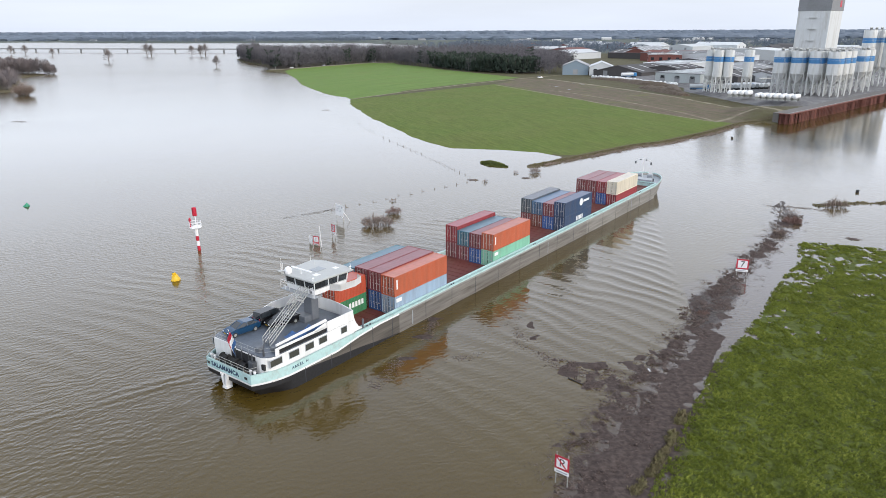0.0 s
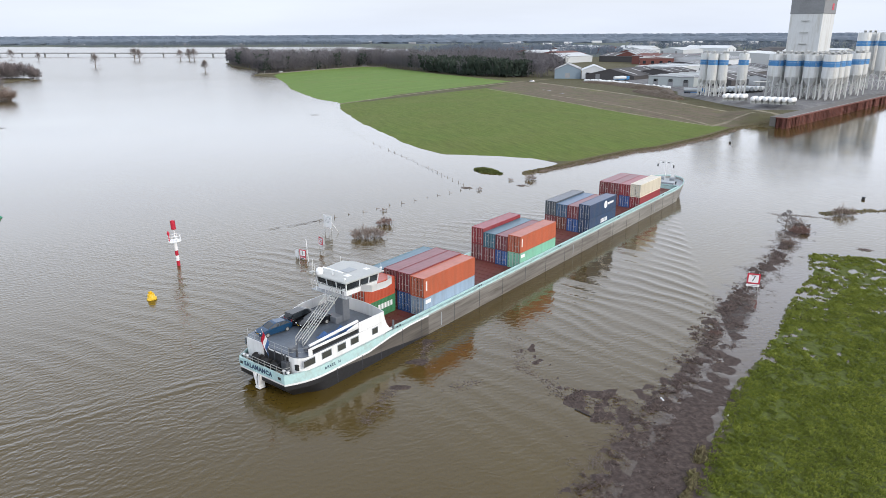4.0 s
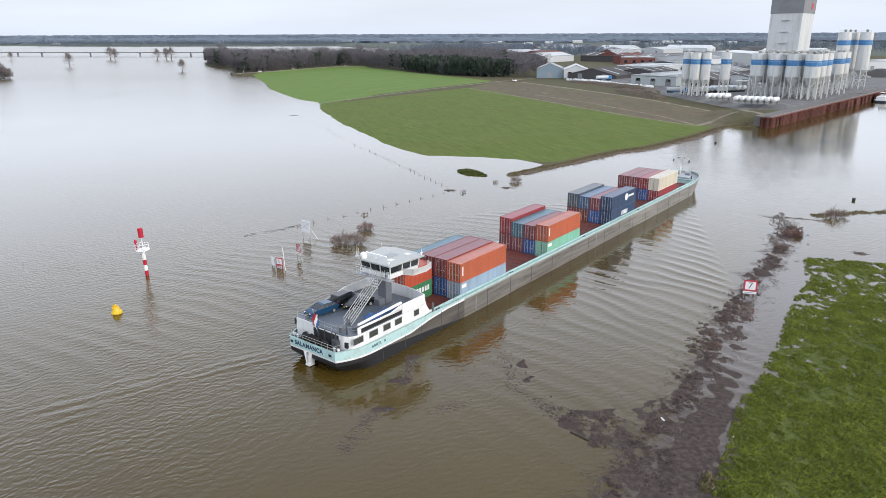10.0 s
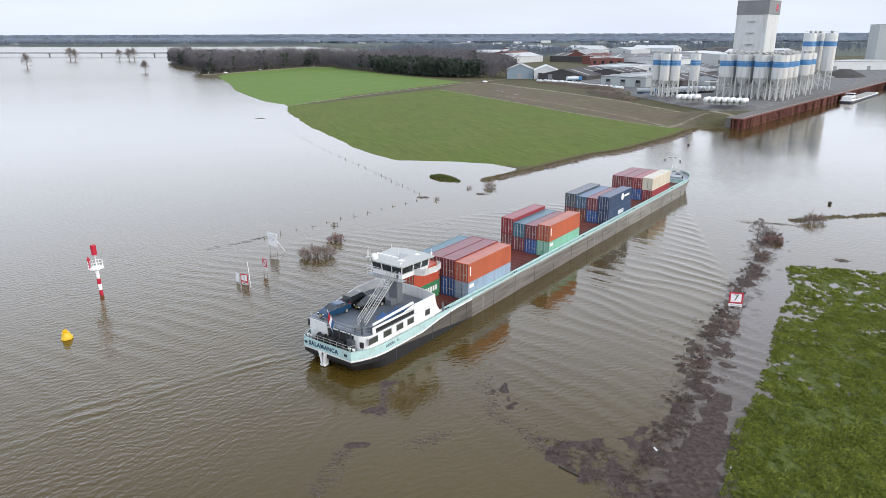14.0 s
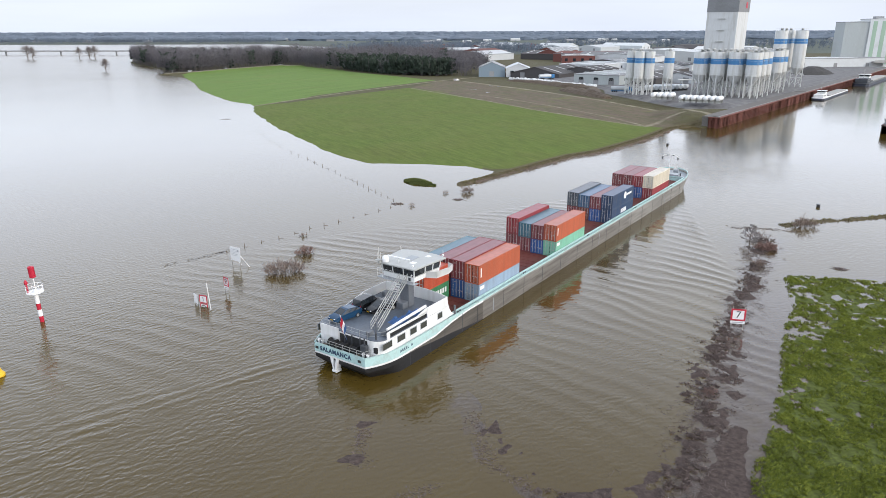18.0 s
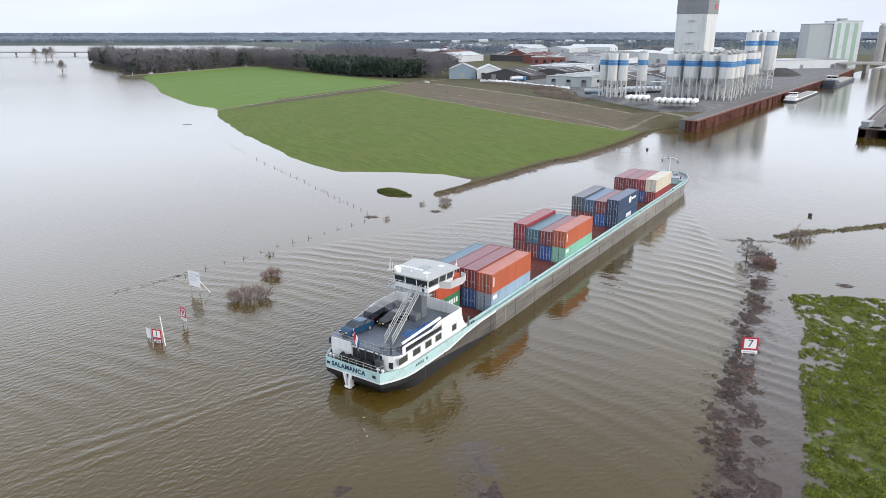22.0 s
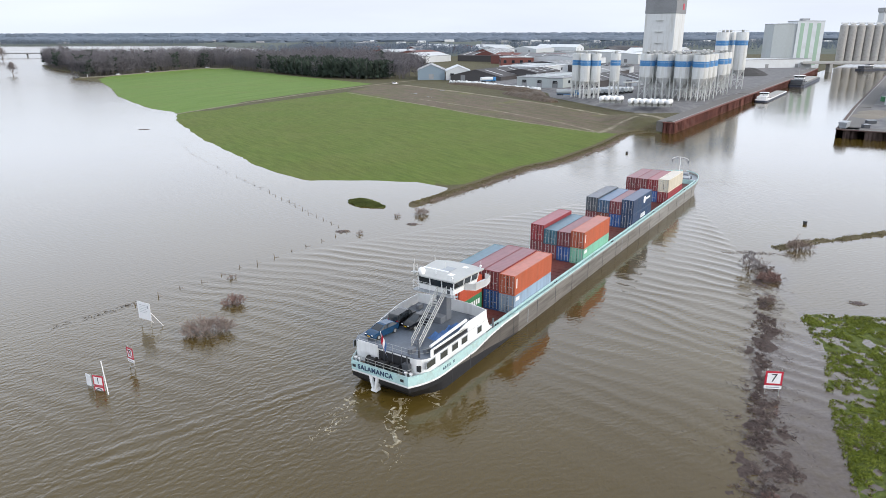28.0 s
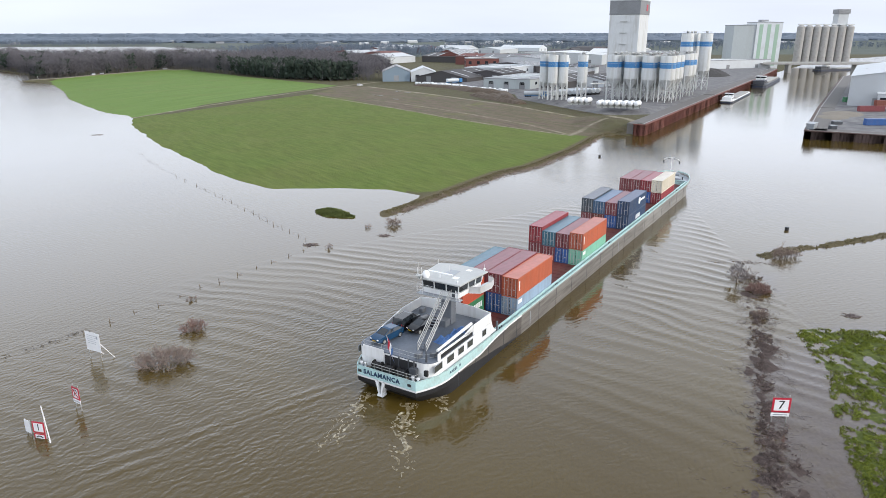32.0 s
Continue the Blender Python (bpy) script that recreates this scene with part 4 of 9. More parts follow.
    for s in (-1, 1):
        for x, w in ((-21.4, 1.85), (-18.7, 1.65), (-16.25, 1.45), (-14.05, 1.45), (-10.4, 1.15)):
            fr = part("window", Geo().box(x - w / 2, x + w / 2, s * 5.34 - 0.03, s * 5.34 + 0.03, 3.72, 4.66, 0.03), M["grey"], ship)
            part("pane", Geo().box(x - w / 2 + 0.09, x + w / 2 - 0.09, s * 5.34 - 0.045, s * 5.34 + 0.045, 3.81, 4.57, 0.015), M["sideglass"], fr)
        # bulwark round the car deck, with a long freeing slot
        y0, y1 = sorted((s * 5.22, s * 5.34))
        if s > 0:
            prof = [(-8.6, 4.88), (-8.6, 6.25), (-13.0, 6.25), (-15.5, 5.75), (-18.4, 5.2), (-18.6, 4.88)]
            k = len(prof)
            g = Geo().add([(x, y0, z) for x, z in prof] + [(x, y1, z) for x, z in prof], [tuple(range(k))[::-1], tuple(range(k, 2 * k))] + [(i, i + k, (i + 1) % k + k, (i + 1) % k) for i in range(k)])
            part("deck_bulwark", g, M["white"], ship)
            continue
        g = Geo().box(-13.2, -8.6, y0, y1, DECK - 0.12, 6.25, 0.04).box(-21.0, -13.2, y0, y1, 5.5, 5.82, 0.04).box(-21.4, -20.8, y0, y1, DECK - 0.12, 5.8, 0.04)
        g.add([(-13.3, y0, 5.52), (-13.3, y1, 5.52), (-13.3, y1, 6.25), (-13.3, y0, 6.25), (-15.2, y0, 5.86), (-15.2, y1, 5.86), (-15.2, y1, 5.5), (-15.2, y0, 5.5)],
              [(0, 3, 4, 7), (1, 6, 5, 2), (3, 2, 5, 4)])
        part("deck_bulwark", g, M["white"], ship)
        # the slot's shade is a black sheet closing the gap
        part("slot_panel", Geo().box(-20.8, -13.4, s * 5.255 - 0.02, s * 5.255 + 0.02, DECK - 0.02, 5.5), M["black"], ship, "black panel standing for the shaded slot under the bulwark")
    g = Geo()
    arc = [(-8.6, -5.34)] + [(-8.6 + 0.9 * math.sin(a), -5.34 + 10.68 * (a / math.pi)) for a in np.linspace(0, math.pi, 9)][1:-1] + [(-8.6, 5.34)]
    g.loft([[(ax, ay, 2.7), (ax, ay, 6.25), (ax - 0.12, ay, 6.25), (ax - 0.12, ay, 2.7)] for ax, ay in arc])
    part("front_bulwark", g, M["white"], ship)
    # black panel on the aft wall, painted for the open gallery's shade
    part("aft_opening", Geo().box(-22.74, -22.66, -3.3, 1.1, 2.75, 4.7), M["black"], ship, "black panel standing for the shade of the gallery under the car deck")
    for y in (-2.2, -0.9, 0.3):
        part("gallery_post", Geo().box(-22.82, -22.7, y - 0.06, y + 0.06, 2.7, 4.88), M["darkgrey"], ship)
    # sloping wing of the bulwark down to the side deck
    for s in (-1, 1):
        g = Geo()
        y0, y1 = s * 5.26, s * 5.36
        prof = [(-8.7, 6.2), (-8.5, 5.2), (-8.2, 4.4), (-7.7, 3.7), (-6.9, 3.3), (-8.7, 3.2)]
        v = [(x, y0, z) for x, z in prof] + [(x, y1, z) for x, z in prof]
        k = len(prof)
        g.add(v, [tuple(range(k)), tuple(range(k, 2 * k))[::-1]] + [(i, (i + 1) % k, k + (i + 1) % k, k + i) for i in range(k)])
        part("bulwark_wing", g, M["white"], ship)
    # wheelhouse on its column
    part("column", Geo().box(-12.1, -10.9, -1.5, 0.0, DECK, 8.95, 0.06), M["midgrey"], ship, "dark grey wheelhouse column")
    part("column_box", Geo().box(-13.3, -12.1, -1.4, 0.4, DECK, 5.9, 0.05), M["midgrey"], ship)
    base = [(-12.75, -2.95), (-10.4, -3.05), (-7.2, -3.3), (-6.6, -1.8), (-6.6, 1.5), (-7.4, 3.1), (-10.4, 2.9), (-12.75, 2.45)]
    rings = []
    for sc, z in ((0.78, 8.72), (0.94, 8.95), (0.955, 9.66)):
        rings.append([((x + 9.6) * sc - 9.6, y * sc, z) for x, y in base])
    part("wheelhouse_body", Geo().loft(rings), M["white"], ship, "white wheelhouse body")
    def pane_at(p, sc, z):
        return ((p[0] + 9.6) * sc - 9.6, p[1] * sc, z)

    for i in range(8):
        (ax, ay), (bx, by) = base[i], base[(i + 1) % 8]
        L = math.hypot(bx - ax, by - ay)
        k = 3 if i == 7 else 2 if L > 3 else 1
        for j in range(k):
            p0, p1 = [(ax + (bx - ax) * u, ay + (by - ay) * u) for u in ((j + 0.05) / k, (j + 0.95) / k)]
            part("wheelhouse_window", Geo().add([pane_at(p0, 0.945, 9.68), pane_at(p1, 0.945, 9.68), pane_at(p1, 0.99, 10.72), pane_at(p0, 0.99, 10.72)], [(0, 1, 2, 3)]), M["glass"], ship, "dark tilted window")
            m0 = (ax + (bx - ax) * j / k, ay + (by - ay) * j / k)
            part("mullion", Geo().tube(pane_at(m0, 0.955, 9.62), pane_at(m0, 1.0, 10.76), 0.075, n=6), M["white"], ship)
    # aft door, sill line, side rails and lamps
    door_ = part("wheelhouse_door", Geo().box(-12.62, -12.5, -2.5, -1.75, 8.98, 10.55, 0.02), M["white"], ship, "white wheelhouse door")
    part("pane", Geo().box(-12.66, -12.6, -2.4, -1.85, 9.7, 10.45, 0.02), M["glass"], door_)
    part("pane", Geo().box(-12.66, -12.6, -2.35, -1.9, 9.05, 9.5, 0.02), M["darkgrey"], door_)
    part("sill_band", Geo().loft([[pane_at(p, sc, z) for p in base] for sc, z in ((0.965, 9.60), (0.975, 9.62), (0.975, 9.69), (0.95, 9.70))], cap=False), M["roofwhite"], ship, "grey sill band")
    for y0, y1 in ((-3.3, -2.7), (0.4, 2.9)):
        g = Geo()
        for z in (9.35, 9.75, 10.1):
            g.path([(-13.15, y0, z), (-13.15, y1, z)], 0.022, 5)
        for y in np.linspace(y0, y1, 4):
            g.tube((-13.15, y, 8.85), (-13.15, y, 10.1), 0.025, n=5)
        part("aft_rail", g, M["white"], ship, "thin white rail")
    part("aft_walkway", Geo().box(-13.25, -12.3, -3.35, 2.95, 8.8, 8.88, 0.02), M["grey"], ship)
    for x, y in ((-6.75, -3.3), (-12.7, -2.7)):
        lamp_ = part("search_light", Geo().tube((x, y, 10.9), (x, y, 11.15), 0.04, n=6).tube((x - 0.12, y, 11.22), (x + 0.14, y, 11.22), 0.13, 0.11, 12), M["signwhite"], ship, "white searchlight", 40)
    for x0, y0, x1, y1 in ((-11.4, -1.9, -10.6, -1.1), (-8.0, -1.9, -7.3, -1.2)):
        part("roof_panel", Geo().box(x0, x1, y0, y1, 10.955, 11.0, 0.015), M["white"], ship)
    part("wheelhouse_core", Geo().prism([((x + 9.6) * 0.86 - 9.6, y * 0.86) for x, y in base], 9.6, 10.75), M["darkgrey"], ship, "dark wheelhouse interior")
    rb = [(-13.1, -3.3), (-10.5, -3.4), (-6.6, -3.75), (-6.2, -2.0), (-6.2, 1.6), (-7.0, 3.5), (-10.4, 3.25), (-13.1, 2.8)]
    rf = Geo().loft([[((x + 9.7) * s - 9.7, y * s, z) for x, y in rb] for s, z in ((0.985, 10.72), (1.0, 10.78), (1.0, 10.9), (0.97, 10.96))])
    part("wheelhouse_roof", rf, M["roofwhite"], ship, "flat white wheelhouse roof")
    part("roof_hatch", Geo().box(-10.3, -8.6, -0.8, 0.6, 10.96, 11.02, 0.02), M["grey"], ship)
    for s in (-1, 1):
        prof = [(-10.2, 3.0), (-9.6, 4.3), (-7.2, 4.6), (-5.7, 4.2), (-5.4, 3.2), (-6.4, 3.0)]
        prof = [(x, s * y) for x, y in prof]
        prof = prof if s < 0 else prof[::-1]
        part("bridge_wing", Geo().prism(prof, 8.95, 9.05), M["white"], ship)
        rail = [(x, y) for x, y in ([(-10.2, 3.0), (-9.6, 4.3), (-7.2, 4.6), (-5.7, 4.2), (-5.4, 3.2)])]
        g = Geo()
        for (ax, ay), (bx, by) in zip(rail, rail[1:]):
            g.add([(ax, s * ay, 9.05), (bx, s * by, 9.05), (bx, s * by, 9.85), (ax, s * ay, 9.85)], [(0, 1, 2, 3), (3, 2, 1, 0)])
        part("wing_screen", g, M["white"], ship)
    part("radome", Geo().lathe([(0.02, 0.0), (0.42, 0.02), (0.5, 0.35), (0.42, 0.68), (0.2, 0.84), (0.02, 0.88)], (-12.6, 1.9, 10.96), 14), M["signwhite"], ship, "white radome", 50)
    part("radar_bar", Geo().box(-12.0, -11.75, -1.6, 2.1, 11.55, 11.68, 0.03), M["signwhite"], ship)
    part("radar_post", Geo().tube((-11.87, 0.3, 10.9), (-11.87, 0.3, 11.56), 0.11), M["white"], ship)
    for x, y, z in ((-13.0, 2.7, 12.9), (-13.2, 2.2, 12.4), (-12.9, 2.95, 12.2), (-9.4, 0.4, 11.9), (-6.7, -3.3, 11.9), (-7.6, 3.2, 11.7)):
        part("antenna", Geo().tube((x, y, 10.9), (x, y, z), 0.035, 0.02, 6), M["white"], ship)
    part("antenna_bracket", Geo().box(-13.5, -12.8, 2.2, 3.0, 11.2, 11.26).box(-13.5, -12.8, 2.2, 2.26, 10.9, 11.26), M["steel"], ship)
    # stairs from the car deck to the wheelhouse
    foot, head = Vector((-20.3, -2.4, DECK)), Vector((-13.0, -1.3, 9.0))
    side = Vector((0.15, -1.0, 0)).normalized() * 0.52
    stair = part("stair", Geo().path([foot + side, head + side], 0.07).path([foot - side, head - side], 0.07), M["steel"], ship, "galvanised steel stairs")
    for s in (-1, 1):
        up = Vector((0, 0, 0.95))
        g = Geo().path([foot + side * s + up, head + side * s + up], 0.05).path([foot + side * s + up * 0.5, head + side * s + up * 0.5], 0.04)
        for k in range(7):
            p = foot.lerp(head, k / 6) + side * s
            g.tube(p, p + up, 0.03)
        part("handrail", g, M["steel"], stair)
    for k in range(1, 19):
        p = foot.lerp(head, k / 19)
        part("tread", Geo().box(-0.13, 0.13, -0.52, 0.52, -0.02, 0.02, m=pose(*p, 0, 0, math.degrees(math.atan2(side.x, -side.y)))), M["midgrey"], stair)
    # aft deck: winches, bollards, rails, flag
    drum = Geo()
    for y in (-1.6, 0.2, 1.9):
        drum.tube((-23.1, y - 0.5, 3.25), (-23.1, y + 0.5, 3.25), 0.42, n=14)
        drum.tube((-23.1, y - 0.58, 3.25), (-23.1, y - 0.5, 3.25), 0.6, n=14).tube((-23.1, y + 0.5, 3.25), (-23.1, y + 0.58, 3.25), 0.6, n=14)
        drum.box(-23.5, -22.7, y - 0.7, y - 0.6, 2.7, 3.5).box(-23.5, -22.7, y + 0.6, y + 0.7, 2.7, 3.5)
        part("winch", drum, M["rubber"], ship, "black mooring winch")
        drum = Geo()
    part("winch_frame", Geo().box(-23.4, -22.8, -3.6, -2.7, 2.7, 4.3, 0.06).tube((-23.1, -3.2, 4.2), (-23.1, -3.2, 5.2), 0.09), M["darkgrey"], ship)
    for y in (-4.0, -3.3, 3.4, 4.0):
        part("bollard", Geo().lathe([(0.13, 2.7), (0.13, 3.25), (0.2, 3.27), (0.2, 3.4), (0.02, 3.42)], (-23.5, y, 0), 12), M["signwhite"], ship, "white-topped bollard", 40)
    g = Geo()
    for z in (3.6, 3.95):
        g.path([(-23.2, -4.2, z), (-24.1, -3.9, z), (-24.1, 3.9, z), (-23.2, 4.2, z)], 0.03)
    for y in np.linspace(-3.9, 3.9, 8):
        g.tube((-24.1, y, 3.2), (-24.1, y, 3.97), 0.03)
    part("stern_rail", g, M["steel"], ship)
    part("ramp_panel", Geo().box(-22.86, -22.76, 1.2, 4.2, 3.9, 5.3, 0.03), M["white"], ship, "white end panel")
    part("flagstaff", Geo().tube((-22.7, 0.2, DECK - 0.1), (-23.5, 0.2, 7.6), 0.04, 0.03), M["white"], ship)
    for k, nm in enumerate(("red", "signwhite", "bluetarp")):
        g = Geo()
        v = []
        for i in range(7):
            t = i / 6
            x, y, z = -23.42 - 0.9 * t + 0.16 * math.sin(i * 1.3), 0.2 - 0.9 * t, 7.45 - 0.10 * i - 0.9 * t ** 1.3
            v += [(x + 0.2 * k, y - 0.06 * k, z - 0.5 * k), (x + 0.2 * (k + 1), y - 0.06 * (k + 1), z - 0.5 * (k + 1))]
        g.add(v, [(2 * i, 2 * i + 2, 2 * i + 3, 2 * i + 1) for i in range(6)] + [(2 * i + 1, 2 * i + 3, 2 * i + 2, 2 * i) for i in range(6)])
        part("flag_stripe", g, M[nm], ship)
    for x, y in ((-21.7, -2.9), (-20.6, -4.3), (-12.8, -4.4), (-10.2, -4.2), (-10.4, 3.9)):
        part("deck_box", Geo().box(x - 0.45, x + 0.45, y - 0.3, y + 0.3, DECK, DECK + 0.6, 0.05), M["midgrey"], ship)
    part("rail_tube", Geo().tube((-20.9, -4.9, 5.95), (-13.0, -4.9, 6.3), 0.16, 0.2, 10), M["white"], ship, "white tube along the bulwark", 40)
    for s in (-1, 1):
        part("mooring_post", Geo().tube((-7.0, s * 5.42, 2.9), (-7.0, s * 5.42, 4.5), 0.14, n=10), M["midgrey"], ship)
        for x in (-6.2, 12.8, 38.2, 63.9, 89.4):
            for dx in (0, 0.6):
                part("bitt", Geo().tube((x + dx, s * 5.42, 2.9), (x + dx, s * 5.42, 3.35), 0.11, n=8), M["darkgrey"], ship)
    part("hawse", Geo().box(-24.26, -24.18, 3.45, 3.95, 2.45, 2.8, 0.05), M["black"], ship, "black hawse hole")
    part("hawse", Geo().box(-24.26, -24.18, -3.5, -3.0, 2.45, 2.8, 0.05), M["black"], ship, "black hawse hole")
    dv = part("davit", Geo().tube((-22.3, -4.35, 2.7), (-22.3, -4.35, 5.9), 0.14, 0.12, 10).tube((-22.3, -4.35, 5.8), (-21.2, -3.4, 6.5), 0.11, 0.08, 8), M["darkgrey"], ship, "dark grey davit post", 40)
    part("davit_winch", Geo().box(-22.65, -21.95, -4.7, -4.0, 3.3, 4.1, 0.06), M["rubber"], dv)
    g = Geo()
    for z in (5.45, 5.9):
        g.path([(-21.3, -5.1, z), (-22.45, -4.2, z), (-22.75, -3.4, z), (-22.75, 4.0, z), (-22.0, 5.0, z)], 0.018, 5)
    for y in np.linspace(-3.4, 4.0, 7):
        g.tube((-22.75, y, 4.95), (-22.75, y, 5.92), 0.02, n=5)
    part("deck_rail", g, M["steel"], ship, "thin steel rail along the car deck's end")
    # coils of hawser and hoses on the aft deck
    for x, y, r in ((-23.5, 2.9, 0.42), (-23.55, -2.4, 0.35)):
        part("rope_coil", Geo().lathe([(r * 0.45, 2.7), (r, 2.72), (r, 2.95), (r * 0.45, 2.98)], (x, y, 0), 14), M["wood"], ship, "coiled mooring rope", 40)
    # stern anchor bracket and lettering
    g = Geo()
    for y in (1.35, 0.05):
        s = 1 if y > 0.5 else -1
        g.add([(-24.42, y, 2.05), (-24.42, y - s * 0.45, 0.25), (-24.42, y - s * 0.62, 0.25), (-24.42, y - s * 0.35, 2.05),
               (-23.7, y, 2.05), (-23.5, y - s * 0.45, 0.25), (-23.5, y - s * 0.62, 0.25), (-23.7, y - s * 0.35, 2.05)],
              [(0, 1, 2, 3), (4, 7, 6, 5), (0, 4, 5, 1), (3, 2, 6, 7), (1, 5, 6, 2)])
    g.box(-24.44, -23.6, 0.3, 1.1, 0.15, 0.4)
    part("stern_anchor", g, M["white"], ship, "white stern anchor bracket")
    navy = mat("navy_letters", (0.02, 0.05, 0.10), 0.5)
    face = Matrix(((0, 0, -1, -24.215), (-1, 0, 0, 0.6), (0, 1, 0, 2.66), (0, 0, 0, 1)))
    letters("name_lettering", "SALAMANCA", 0.78, navy, ship, face, "dark blue ship's name", 1.16, bold=0.045)
    face = Matrix(((1, 0, 0, -18.6), (0, 0, -1, -5.73), (0, 1, 0, 2.72), (0, 0, 0, 1)))
    letters("port_lettering", "ARKEL", 0.50, navy, ship, face, "dark blue home port lettering", 1.3, bold=0.02)
    letters("port_initial", "N", 0.46, navy, ship, Matrix.Translation((1.5, 0, 0)) @ face, "dark blue initial", bold=0.02)
    # foredeck gear
    for s in (-1, 1):
        part("bow_lamp", Geo().box(105.0, 105.3, s * 2.05 - 0.16, s * 2.05 + 0.16, 7.0, 7.7, 0.05), M["darkgrey"], ship)
        part("bow_lamp", Geo().box(105.0, 105.3, s * 0.75 - 0.18, s * 0.75 + 0.18, 8.05, 8.35, 0.05), M["darkgrey"], ship)
        part("bollard", Geo().lathe([(0.15, 3.2), (0.15, 3.8), (0.22, 3.82), (0.22, 3.95), (0.02, 3.97)], (103.4, s * 3.6, 0), 12), M["darkgrey"], ship, "", 40)
        w = Geo().tube((107.0, s * 1.4 - 0.5, 3.8), (107.0, s * 1.4 + 0.5, 3.8), 0.45, n=12).box(106.6, 107.4, s * 1.4 - 0.65, s * 1.4 - 0.5, 3.2, 4.2).box(106.6, 107.4, s * 1.4 + 0.5, s * 1.4 + 0.65, 3.2, 4.2)
        part("anchor_winch", w, M["grey"], ship)
    part("bow_mast", Geo().tube((105.4, 0, 3.2), (105.2, 0, 8.4), 0.08, 0.06).path([(105.2, 2.1 * math.sin(a), 7.7 + 0.75 * math.cos(a)) for a in np.linspace(-1.5, 1.5, 9)], 0.06), M["white"], ship, "white bow mast with a curved crossbar")
    part("bow_roof", Geo().loft([[(x, y * 3.6, z) for x, y in ((101.6, -1), (104.2, -0.9), (104.2, 0.9), (101.6, 1))] for z in (3.2, 3.7, 3.8)]), M["grey"], ship, "low grey forecastle hatch")
    return ship


ship = build_ship()
RIDERS = [(ship, Matrix())]


# ---- containers, cars and cargo that ride on the ship ----
PAINT = {
    "orange": (0.47, 0.115, 0.055), "redorange": (0.50, 0.085, 0.04), "maroon": (0.20, 0.045, 0.05), "crimson": (0.27, 0.030, 0.038),
    "bluegrey": (0.050, 0.155, 0.205), "navy": (0.028, 0.062, 0.13), "blue": (0.025, 0.10, 0.30), "green": (0.04, 0.20, 0.09), "mint": (0.22, 0.50, 0.36),
    "beige": (0.66, 0.60, 0.48), "palegrey": (0.27, 0.36, 0.46), "slate": (0.085, 0.105, 0.125), "steelblue": (0.055, 0.125, 0.215), "brown": (0.20, 0.055, 0.035),
}
PAINT_MAT = {k: mat("container_" + k, c, 0.5, vary=0.10, scale=0.5, stain=(c[0] * 0.6 + 0.05, c[1] * 0.6 + 0.03, c[2] * 0.6 + 0.02), stain_amount=0.7, stain_scale=0.6, streak=True, island=0.14) for k, c in PAINT.items()}
# roof colours lightened for sun-faded paint and, painted in, the sky's pale sheen
ROOF_MAT = {k: mat("container_roof_" + k, tuple(0.82 * q + f for q, f in zip(c, (0.052, 0.044, 0.052))), 0.42, vary=0.14, scale=0.4, stain=(c[0] * 0.55 + 0.06, c[1] * 0.55 + 0.045, c[2] * 0.55 + 0.04), stain_amount=0.6, stain_scale=0.35, island=0.12) for k, c in PAINT.items()}
CONT, GASKET = {}, {}
M["zinc"] = mat("zinc_plating", (0.50, 0.49, 0.46), 0.5, 0.15, vary=0.2)
M["clad_plate"] = mat("marking_plate", (0.45, 0.44, 0.42), 0.5)


